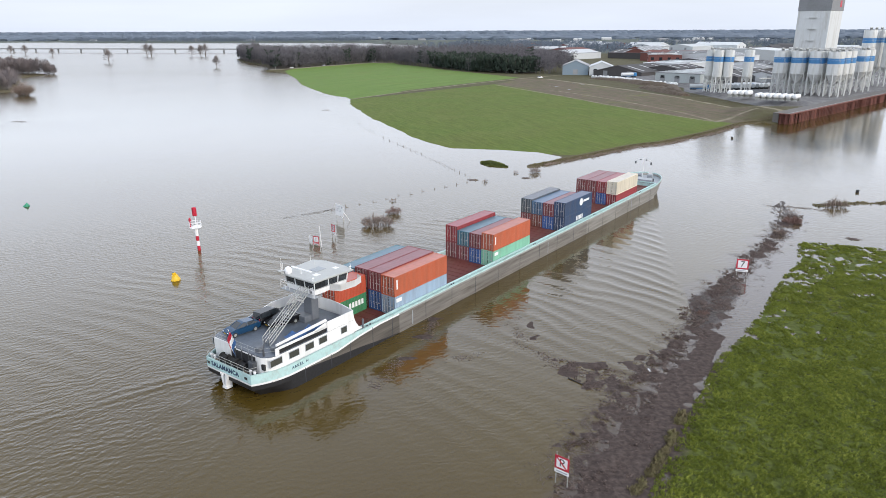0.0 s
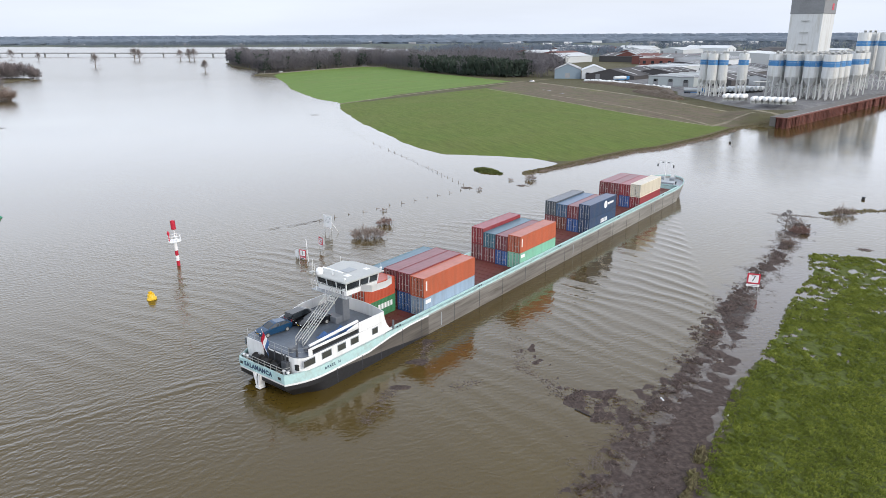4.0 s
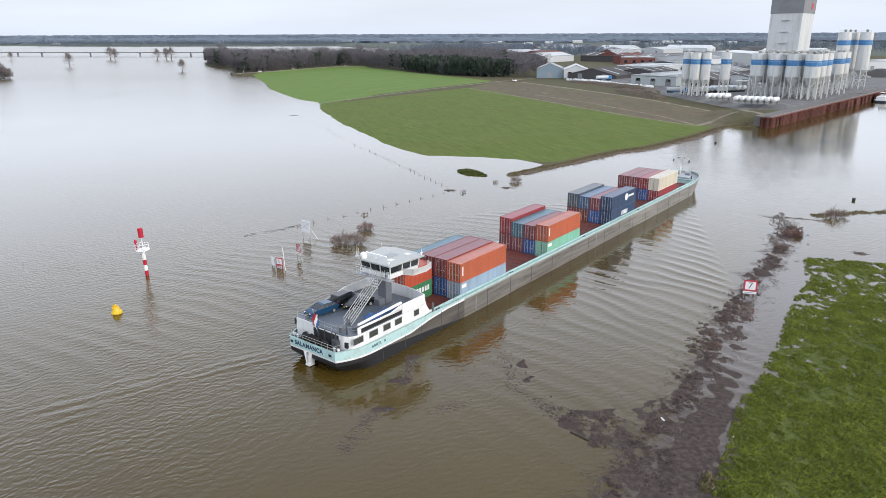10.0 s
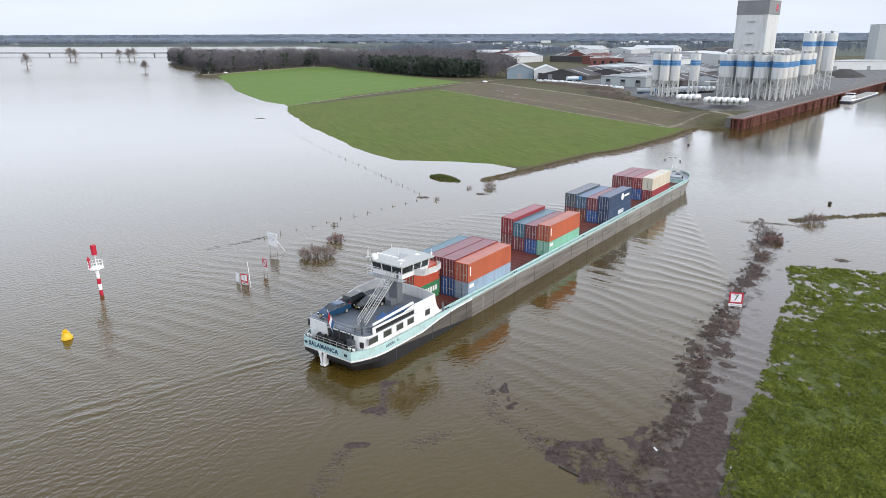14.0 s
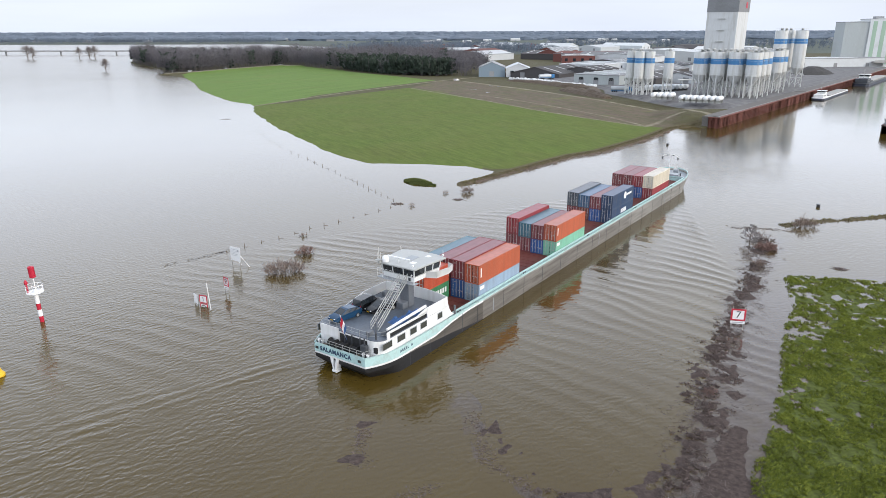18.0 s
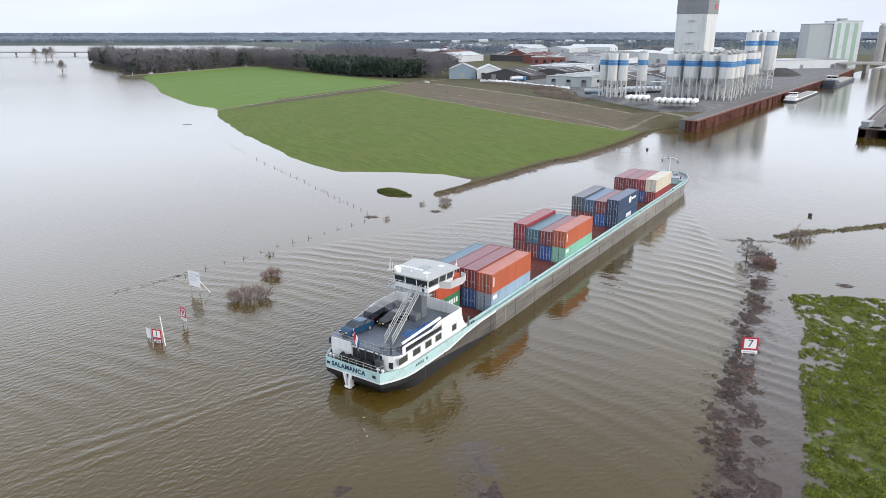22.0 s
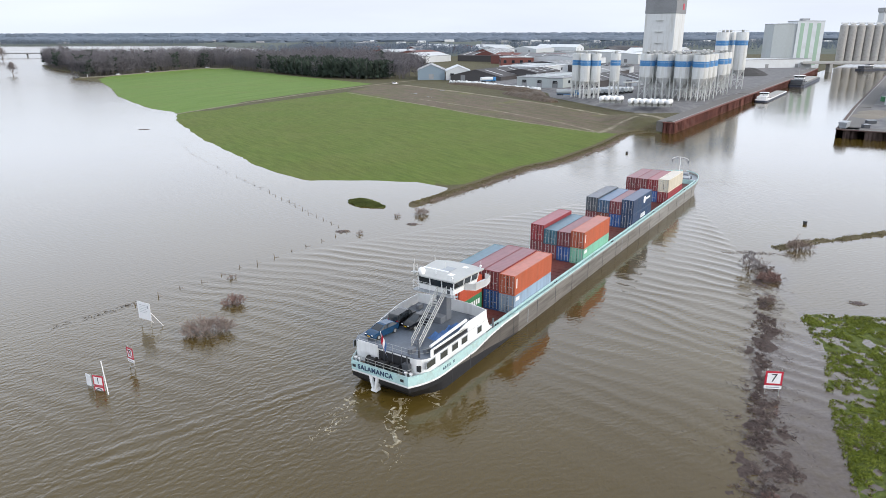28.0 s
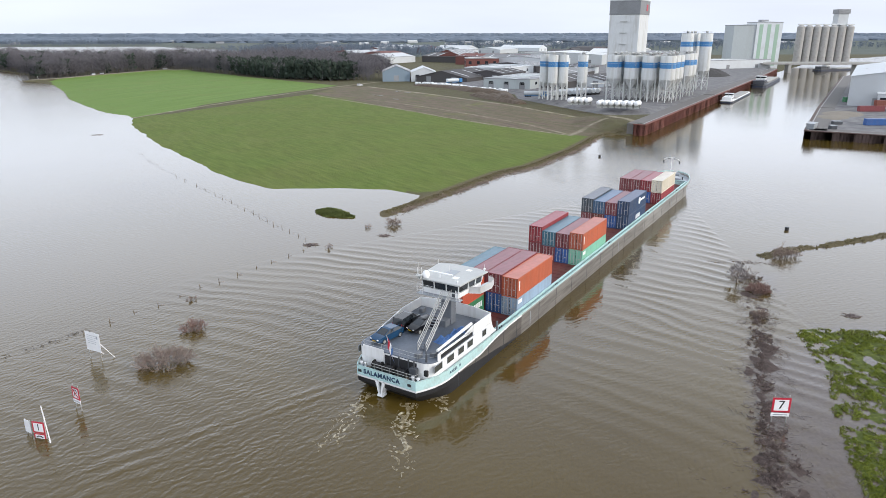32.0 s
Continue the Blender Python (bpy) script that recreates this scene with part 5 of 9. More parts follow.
def container_mesh(length, height, color):
    """Meshes of one kind of container: shell with corrugated walls, frame, door leaves and lock bars."""
    key = (length, height, color)
    if key in CONT:
        return CONT[key]
    W, m = 2.44, PAINT_MAT[color]
    sides = []
    for s in (-1, 1):
        g = Geo()
        n = int((length - 0.3) / 0.278)
        p = (length - 0.3) / n
        v, f = [], []
        for i in range(n):
            x = 0.15 + i * p
            for dx, dy in ((0, 0), (0.07, 0), (0.139, 0.036), (0.209, 0.036)):
                for z in (0.14, height - 0.1):
                    v.append((x + dx, s * (W / 2 - 0.012 - dy), z))
        for z in (0.14, height - 0.1):
            v.append((length - 0.15, s * (W / 2 - 0.012), z))
        for i in range(len(v) // 2 - 1):
            q = (2 * i, 2 * i + 2, 2 * i + 3, 2 * i + 1)
            f.append(q if s < 0 else q[::-1])
        sides.append(g.add(v, f).mesh("side_wall", m))
    roof = Geo()
    n = int(length / 0.6)
    v, f = [], []
    for i in range(n + 1):
        for dx, dz in ((-0.1, 0), (0.1, 0.007)) if i < n else ((0, 0),):
            x = min(max(0.1 + i * (length - 0.2) / n + dx, 0.08), length - 0.08)
            v += [(x, -W / 2 + 0.04, height - 0.03 + dz), (x, W / 2 - 0.04, height - 0.03 + dz)]
    for i in range(len(v) // 2 - 1):
        f.append((2 * i, 2 * i + 2, 2 * i + 3, 2 * i + 1))
    roof = roof.add(v, f).mesh("roof_panel", ROOF_MAT[color])
    fr = Geo()
    for s in (-1, 1):
        y0, y1 = sorted((s * (W / 2 - 0.1), s * W / 2))
        fr.box(0, length, y0, y1, 0.0, 0.16).box(0, length, y0, y1, height - 0.12, height)
        for x0 in (0, length - 0.16):
            fr.box(x0, x0 + 0.16, y0, y1, 0, height)
    for x0 in (0, length - 0.12):
        fr.box(x0, x0 + 0.12, -W / 2, W / 2, 0, 0.16).box(x0, x0 + 0.12, -W / 2, W / 2, height - 0.13, height)
    fr.box(0.2, length - 0.2, -W / 2 + 0.1, W / 2 - 0.1, 0.05, 0.15)
    fr = fr.mesh("frame", m)
    front = Geo().box(length - 0.09, length - 0.03, -W / 2 + 0.1, W / 2 - 0.1, 0.14, height - 0.1).mesh("end_wall", m)
    door = Geo()
    door.box(0.03, 0.09, -0.565, 0.565, 0.14, height - 0.13)
    for k in range(5):
        z = 0.25 + k * (height - 0.45) / 5
        door.box(0.0, 0.035, -0.53, 0.53, z + 0.06, z + (height - 0.45) / 5 - 0.04, 0.015)
    for z in (0.3, height * 0.36, height * 0.64, height - 0.5):
        door.box(-0.03, 0.04, 0.47, 0.57, z, z + 0.16).box(-0.03, 0.04, -0.57, -0.47, z, z + 0.16)
    door = door.mesh("door", m)
    bar = Geo().tube((-0.03, 0, 0.1), (-0.03, 0, height - 0.08), 0.036, n=6)
    bar.box(-0.07, 0.0, -0.02, 0.22, 1.05, 1.1)
    for z in (0.2, 0.8, 1.5, height - 0.25):
        bar.box(-0.06, 0.01, -0.06, 0.06, z, z + 0.07)
    bar = bar.mesh("lock_bar", M["zinc"])
    gk = Geo()
    for y0_ in (-0.585, 0.535):
        gk.box(-0.004, 0.06, y0_, y0_ + 0.05, 0.14, height - 0.13)
    for z0_ in (0.14, height - 0.18):
        gk.box(-0.004, 0.06, -0.545, 0.545, z0_, z0_ + 0.05)
    GASKET[height] = gk.mesh("gasket", M["rubber"])
    plate = Geo().box(-0.012, 0.02, -0.10, 0.10, 0, 0.13).mesh("marking_plate", M["clad_plate"])
    CONT[key] = (sides, roof, fr, front, door, bar, plate)
    return CONT[key]


CMADE = {}


def container(x, y, z, length, height, color, label, logo=None, group="containers on the ship"):
    key = (length, height, color, logo)
    if key in CMADE:
        ob = copy_thing(CMADE[key], pose(x, y, z))
        ob["label"] = label
    else:
        sides, roof, fr, front, door, bar, plate = container_mesh(length, height, color)
        ob = thing("shipping_container", label, "container", pose(x, y, z), group)
        for me in sides + [roof, fr, front]:
            part(me.name.split(".")[0], me, None, ob)
        for s in (-1, 1):
            d = part("door", door, None, ob)
            d.location = (0.13, s * 0.575, 0)
            for k in (-0.28, 0.28):
                b = part("lock_bar", bar, None, d, "steel lock bar")
                b.location = (0, k, 0)
            part("gasket", GASKET[height], None, d, "black rubber door seal")
            pl = part("marking_plate", plate, None, d, "white marking plate")
            pl.location = (0, 0.25 * s, height * 0.62)
            pl = part("marking_plate", plate, None, d, "white marking plate")
            pl.location = (0, -0.05 * s, height * (0.80 if s > 0 else 0.36))

        white = M["signwhite"]
        if logo == "mark":
            part("logo_bar", Geo().box(0.45, 0.72, -1.236, -1.21, 1.0, height - 0.5), white, ob, "white vertical mark")
        elif logo == "band":
            g = Geo()
            for k in range(5):
                g.box(length * 0.42 + k * 0.62, length * 0.42 + k * 0.62 + 0.42, -1.24, -1.21, height * 0.42, height * 0.72)
            part("logo_bar", g, white, ob, "white marks along the side")
        elif logo == "star":
            g = Geo().lathe([(0.02, 0), (0.75, 0), (0.75, 0.03), (0.02, 0.03)], n=16)
            g.v = [(length * 0.58 + p[0], -1.212 - p[2], height * 0.62 + p[1]) for p in g.v]
            g.box(length * 0.66, length * 0.88, -1.24, -1.21, height * 0.55, height * 0.7)
            part("logo_bar", g, white, ob, "white disc and bar")
        elif logo == "code":
            g = Geo().box(0.35, 1.5, -1.24, -1.21, height - 0.9, height - 0.35)
            part("logo_bar", g, white, ob, "white marking panel")
        CMADE[key] = ob
    RIDERS.append((ob, pose(x, y, z)))
    return ob


HC, ST = 2.896, 2.591
COLS = (3.75, 1.25, -1.25, -3.75)
NAMES = {"orange": "orange", "redorange": "red-orange", "maroon": "faded maroon", "crimson": "crimson", "bluegrey": "blue-grey", "navy": "dark navy", "blue": "bright blue", "green": "green", "mint": "mint green", "beige": "beige", "palegrey": "pale blue-grey", "slate": "slate grey", "steelblue": "steel blue", "brown": "red-brown"}


def stack(x, length, tiers):
    """tiers: per column from port, (colour, height, logo) from below."""
    for y, col in zip(COLS, tiers):
        z = COVER + 0.05
        for k, (color, ht, logo) in enumerate(col):
            where = "standing on the hatch cover" if k == 0 else "stacked on another container"
            size = "forty-foot" if length > 8 else "twenty-foot"
            container(x, y * 0.995, z, length, ht, color, f"{NAMES[color]} corrugated steel {size} container {where}", logo)
            z += ht + 0.01


F40, F20 = 12.19, 6.06
stack(0.0, F40, [[("blue", ST, None), ("bluegrey", HC, None)], [("brown", HC, None), ("maroon", HC, None)], [("blue", HC, None), ("maroon", HC, None)], [("palegrey", ST + 0.15, "code"), ("orange", HC, "mark")]])
stack(25.4, F40, [[("maroon", HC, None), ("crimson", HC, None)], [("maroon", ST, None), ("bluegrey", ST, None)], [("blue", ST, None), ("maroon", ST, None)], [("mint", ST + 0.15, "code"), ("orange", HC, "mark")]])
stack(51.3, F40, [[("maroon", ST, None), ("slate", HC, None)], [("brown", ST, None), ("steelblue", ST, None)], [("blue", ST, None), ("maroon", ST, None)], [("navy", HC, "band"), ("navy", HC, "star")]])
stack(76.5, F40, [[("maroon", ST, None), ("maroon", ST, None)], [("maroon", ST, None), ("maroon", ST, None)], [("blue", ST, None), ("crimson", ST, None)], [("crimson", ST, None), ("beige", HC, None)]])
stack(-6.5, F20, [[], [("green", ST, "band"), ("redorange", ST, None)], [], []])


def car(name, label, color, m, van=False, aboard=True):
    L, W = 4.4, 1.76
    body = mat("car_paint_" + name, color, 0.14, 0.15, vary=0.05)
    c = thing("car", label, "car", m)
    # body sides as lofted sections along the length, x forward
    H = 1.62 if van else 1.45
    prof = [(-2.2, 0.55, 0.95, 0.80), (-2.12, 0.3, 1.02, 0.86), (-1.2, 0.22, 1.0, 0.88), (0.0, 0.22, 0.98, 0.88), (1.1, 0.24, 0.95, 0.87), (1.9, 0.3, 0.82, 0.84), (2.2, 0.42, 0.68, 0.72)]
    rings = [[(x, -w, z0), (x, -w - 0.02, (z0 + z1) / 2), (x, -w + 0.05, z1), (x, w - 0.05, z1), (x, w + 0.02, (z0 + z1) / 2), (x, w, z0)] for x, z0, z1, w in prof]
    part("body", Geo().loft(rings), body, c, "", 50)
    if van:
        cab = [(-2.15, 0.72), (-1.95, 0.68), (0.2, 0.66), (0.55, 0.66), (1.25, 0.70)]
        tops = [1.0, H, H, H - 0.05, 0.98]
    else:
        cab = [(-2.0, 0.72), (-1.35, 0.62), (-0.1, 0.60), (0.25, 0.62), (1.1, 0.72)]
        tops = [1.0, H - 0.06, H, H - 0.05, 0.96]
    rings = [[(x, -0.8, 0.94), (x, -w, t), (x, w, t), (x, 0.8, 0.94)] for (x, w), t in zip(cab, tops)]
    part("cabin", Geo().loft(rings), M["glass"], c, "dark glazed car cabin", 30)
    rp = [(x, w * 1.02, t + 0.02) for (x, w), t in zip(cab, tops)][1:4]
    part("roof", Geo().loft([[(x, -w, t - 0.05), (x, -w, t), (x, w, t), (x, w, t - 0.05)] for x, w, t in rp]), body, c)
    for s in (-1, 1):
        for (x0, w0, z0), (x1, w1, z1) in (((1.1, 0.73, 0.96), (0.25, 0.63, H - 0.04)), ((-0.4, 0.80, 0.94), (-0.4, 0.62, H - 0.04)), ((-2.05, 0.73, 0.98), (rp[0][0], rp[0][1], rp[0][2]))):
            part("pillar", Geo().tube((x0, s * w0, z0), (x1, s * w1, z1), 0.045, n=6), body, c)
    for x in (-1.38, 1.35):
        for s in (-1, 1):
            wh = part("wheel", Geo().tube((x, s * 0.70, 0.31), (x, s * 0.90, 0.31), 0.31, n=16), M["rubber"], c)
            part("rim", Geo().tube((x, s * 0.84, 0.31), (x, s * 0.915, 0.31), 0.2, n=10), M["steel"], wh, "alloy rim")
    for s in (-1, 1):
        part("headlight", Geo().box(2.02, 2.2, s * 0.55 - 0.15, s * 0.55 + 0.15, 0.58, 0.72, 0.03), M["signwhite"], c)
        part("tail_light", Geo().box(-2.22, -2.1, s * 0.66 - 0.08, s * 0.66 + 0.08, 0.72, 0.98, 0.02), M["red"], c)
    part("number_plate", Geo().box(-2.235, -2.2, -0.25, 0.25, 0.5, 0.6), M["yellow"], c, "plain yellow plate")
    part("number_plate", Geo().box(2.19, 2.215, -0.25, 0.25, 0.48, 0.58), M["yellow"], c, "plain yellow plate")
    if aboard:
        RIDERS.append((c, m))
    return c


car("blue", "metallic dark blue hatchback parked on the ship's car deck", (0.011, 0.050, 0.110), pose(-19.6, 3.05, DECK, 0, 0, 172))
car("black", "black estate car parked on the ship's car deck", (0.008, 0.008, 0.009), pose(-15.0, 0.9, DECK, 0, 0, 168))
car("darkvan", "black car with red lights parked tail aft", (0.01, 0.01, 0.012), pose(-15.0, 3.3, DECK, 0, 0, 2), van=True)
tp = Geo()
tn, tk = 30, 13
tv, tf = [], []
for i in range(tn):
    for j in range(tk):
        u, w_ = i / (tn - 1), j / (tk - 1)
        x, y = -2.9 + 5.8 * u, (w_ - 0.5) * (1.1 + 0.5 * math.sin(u * 9))
        rim = min(1, 6 * min(u, 1 - u)) * min(1, 4 * min(w_, 1 - w_))
        z = rim * (0.35 + 0.3 * math.sin(u * 7 + 1) ** 2 + 0.22 * noise.noise((x * 2.2, y * 2.2, 1.5)) + 0.12 * noise.noise((x * 6, y * 6, 2.5)))
        tv.append((x, y + 0.25 * math.sin(x * 1.3), max(z, 0.0) + 0.01))
for i in range(tn - 1):
    for j in range(tk - 1):
        o = i * tk + j
        tf.append((o, o + tk, o + tk + 1, o + 1))
tp.add(tv, tf)
tarp = thing("tarpaulin", "crumpled bright blue tarpaulin lying on the car deck", "tarpaulin", pose(-14.8, -3.4, DECK, 0, 0, -12), geo=tp, mats=M["bluetarp"])
RIDERS.append((tarp, pose(-14.8, -3.4, DECK, 0, 0, -12)))


# ---- harbour: quays, silos, halls, barges ----
M["pile"] = mat("rusty_piling", (0.155, 0.055, 0.042), 0.8, vary=0.25, stain=(0.09, 0.045, 0.04), stain_amount=0.7, stain_scale=0.25, island=0.2, streak=True)
M["darkpile"] = mat("dark_piling", (0.085, 0.056, 0.048), 0.8, vary=0.25, stain=(0.12, 0.07, 0.05), stain_amount=0.6, stain_scale=0.3, island=0.12, streak=True)
M["concrete"] = mat("concrete", (0.36, 0.35, 0.33), 0.85, vary=0.12, stain=(0.24, 0.23, 0.21), stain_amount=0.6, stain_scale=0.3)
M["silo"] = mat("silo_white", (0.56, 0.57, 0.56), 0.5, vary=0.05, stain=(0.38, 0.36, 0.31), stain_amount=0.7, stain_scale=0.3, streak=True)
M["siloblue"] = mat("silo_blue", (0.05, 0.19, 0.40), 0.5, vary=0.08)
M["clad"] = mat("pale_cladding", (0.52, 0.54, 0.55), 0.6, vary=0.08, stain=(0.40, 0.40, 0.39), stain_amount=0.4, stain_scale=0.1, island=0.15)
M["cladgrey"] = mat("grey_cladding", (0.36, 0.39, 0.39), 0.6, vary=0.08, stain=(0.28, 0.29, 0.28), stain_amount=0.5, stain_scale=0.08, streak=True)
M["cladblue"] = mat("blue_grey_cladding", (0.20, 0.26, 0.31), 0.6, vary=0.08, island=0.1)
M["roofgrey"] = mat("grey_roofing", (0.23, 0.235, 0.24), 0.75, vary=0.15, stain=(0.15, 0.15, 0.15), stain_amount=0.6, stain_scale=0.08, island=0.3)
M["roofdark"] = mat("dark_roofing", (0.065, 0.06, 0.06), 0.8, vary=0.15, island=0.25)
M["rooflight"] = mat("pale_roofing", (0.56, 0.57, 0.57), 0.65, vary=0.1, stain=(0.42, 0.42, 0.41), stain_amount=0.5, stain_scale=0.08, island=0.15)
M["brickwall"] = mat("red_brick", (0.15, 0.055, 0.045), 0.85, vary=0.2)
M["greenclad"] = mat("green_cladding", (0.30, 0.42, 0.32), 0.6, vary=0.08)
M["truckblue"] = mat("truck_blue", (0.03, 0.17, 0.38), 0.4, vary=0.05)
M["apron"] = mat("worn_apron", (0.128, 0.118, 0.108), 0.85, vary=0.2, stain=(0.13, 0.125, 0.12), stain_amount=0.7, stain_scale=0.2)
M["sandheap"] = mat("damp_sand", (0.20, 0.175, 0.14), 0.95, vary=0.3, bump=0.8, bump_scale=1.0)
M["earth"] = mat("bare_earth", (0.105, 0.078, 0.055), 0.95, vary=0.35, scale=0.3, bump=0.8, bump_scale=1.0)
M["mound"] = mat("dark_bulk", (0.045, 0.042, 0.04), 0.95, vary=0.3, bump=0.8, bump_scale=1.0)


def quay_wall(name, pts, top, pitch, material, label, depth=0.28, apron=7.6):
    q = tagged(new(name), label, "quay wall", kind="structure")
    pan = Geo().add([(0, 0, -1.4), (pitch * 0.18, depth, -1.4), (pitch * 0.5, depth, -1.4), (pitch * 0.68, 0, -1.4), (pitch, 0, -1.4),
                     (0, 0, top - 0.35), (pitch * 0.18, depth, top - 0.35), (pitch * 0.5, depth, top - 0.35), (pitch * 0.68, 0, top - 0.35), (pitch, 0, top - 0.35)],
                    [(k, k + 1, k + 6, k + 5) for k in range(4)] + [(k + 5, k + 6, k + 1, k) for k in range(4)]).mesh("sheet_pile", material)
    for (ax, ay), (bx, by) in zip(pts, pts[1:]):
        L, a = math.hypot(bx - ax, by - ay), math.degrees(math.atan2(by - ay, bx - ax))
        n = int(L / pitch)
        for k in range(n):
            o = part("sheet_pile", pan, None, q)
            o.matrix_local = pose(ax + (bx - ax) * k / n, ay + (by - ay) * k / n, 0, 0, 0, a)
        part("cap_beam", Geo().box(-0.2, L + 0.2, -0.25, 0.9, top - 0.35, top + 0.05, 0.05, m=pose(ax, ay, 0, 0, 0, a)), material, q, "rusty capping beam")
        part("quay_edge", Geo().box(min(1.0, L * 0.1), L - min(1.0, L * 0.1), 0.9, apron, -1.0, top + 0.06, m=pose(ax, ay, 0, 0, 0, a)), M["apron"], q, "worn concrete quay apron")
        part("edge_line", Geo().box(min(1.0, L * 0.1), L - min(1.0, L * 0.1), 1.15, 1.5, top + 0.06, top + 0.075, m=pose(ax, ay, 0, 0, 0, a)), M["concrete"], q, "pale painted edge line")
        part("backing_wall", Geo().box(min(1.0, L * 0.1), L - min(1.0, L * 0.1), 0.5, 0.9, -1.6, top - 0.3, m=pose(ax, ay, 0, 0, 0, a)), material, q)
    return q


quay_wall("quay_1", [QUAY_A, QUAY_B, QUAY_C, (470, 670)], 4.6, 1.9, M["pile"], "red-brown steel sheet pile quay with concrete edge")
quay_wall("quay_2", [(128.6, 299.2), QUAY_A], 4.6, 1.9, M["pile"], "short rusty return of the sheet pile quay", apron=3.4)
quay_wall("quay_3", [(620, 640), (462, 573), (255, 349), (189.5, 276), (260, 215), (420, 150)], 3.5, 2.4, M["darkpile"], "dark brown sheet pile quay of the container yard")


def silo(name, label, r, foot, cone, band0, band1, top, m, group):
    s = thing(name, label, "silo", m, group)
    part("body", Geo().lathe([(r, cone), (r, top - 0.4), (r * 0.96, top)], n=20), M["silo"], s, "", 40)
    ring_ = Geo()
    for z in np.arange(cone + 1.6, top - 0.8, 2.1):
        ring_.lathe([(r + 0.005, z), (r + 0.06, z + 0.06), (r + 0.005, z + 0.12)], n=20)
    part("hoop", ring_, M["silo"], s)
    part("ladder", Geo().box(-0.3, -0.24, -r - 0.35, -r - 0.28, 1.0, top + 0.9).box(0.24, 0.3, -r - 0.35, -r - 0.28, 1.0, top + 0.9).box(-0.45, 0.45, -r - 0.7, -r, cone - 0.2, cone), M["steel"], s)
    part("band", Geo().lathe([(r + 0.03, band0), (r + 0.03, band1)], n=20), M["siloblue"], s, "blue painted band", 40)
    part("cone", Geo().lathe([(r * 0.16, foot), (r, cone)], n=20), M["silo"], s, "white discharge cone", 40)
    part("top_rail", Geo().lathe([(r * 0.9 - 0.06, top + 0.94), (r * 0.9 + 0.06, top + 0.94), (r * 0.9 + 0.06, top + 1.06), (r * 0.9 - 0.06, top + 1.06), (r * 0.9 - 0.06, top + 0.94)], n=20), M["steel"], s)
    part("filter", Geo().box(-0.6, 0.6, -0.6, 0.6, top - 0.1, top + 1.6, 0.1), M["silo"], s)
    for k in range(6):
        a, b = k * math.pi / 3, (k + 1) * math.pi / 3
        part("leg", Geo().tube((r * math.cos(a), r * math.sin(a), 0), (r * math.cos(a), r * math.sin(a), cone + 0.5), 0.28, n=6), M["silo"], s)
        g = Geo()
        for z0, z1 in ((0.6, (cone + 0.6) / 2), ((cone + 0.6) / 2, cone)):
            g.tube((r * math.cos(a), r * math.sin(a), z0), (r * math.cos(b), r * math.sin(b), z1), 0.1, n=4)
        g.tube((r * math.cos(a), r * math.sin(a), cone / 2), (r * math.cos(b), r * math.sin(b), cone / 2), 0.12, n=4)
        part("brace", g, M["silo"], s)
    return s


U, V = Vector((0.673, 0.739, 0)), Vector((0.739, -0.673, 0))
YZ = 4.45
big = None
S0 = Vector((166.5, 401.0, YZ))
for row, cols in ((0, 4), (9.8, 4), (19.6, 4), (43, (2, 3)), (53, (2, 3))):
    for c in range(cols) if isinstance(cols, int) else cols:
        p = S0 + U * row + V * (c * 9.5)
        lab = "white cement silo with a blue band on braced legs"
        if big is None:
            big = silo("cement_silo", lab, 4.1, 6.4, 11.6, 17.4, 20.4, 23.9, pose(*p), "cement silos on the quay")
        else:
            copy_thing(big, pose(*p))
tall = None
for row, col in ((86, 2), (97, 2), (108, 2), (97, 3)):
    p = S0 + U * row + V * 9.5 * col
    if tall is None:
        tall = silo("cement_silo", "tall white cement silo with a blue band on braced legs", 3.8, 7.5, 12.0, 27.0, 30.0, 35.0, pose(*p), "tall silos at the quay's end")
    else:
        copy_thing(tall, pose(*p))
small = None
for x, y in ((131.0, 414.5), (133.2, 407.0), (138.6, 405.8), (150.2, 406.5)):
    if small is None:
        small = silo("cement_silo", "slim white silo with a blue band on a braced frame", 2.75, 6.0, 9.2, 17.6, 20.4, 24.0, pose(x, y, YZ), "slim silos in the yard")
    else:
        copy_thing(small, pose(x, y, YZ))


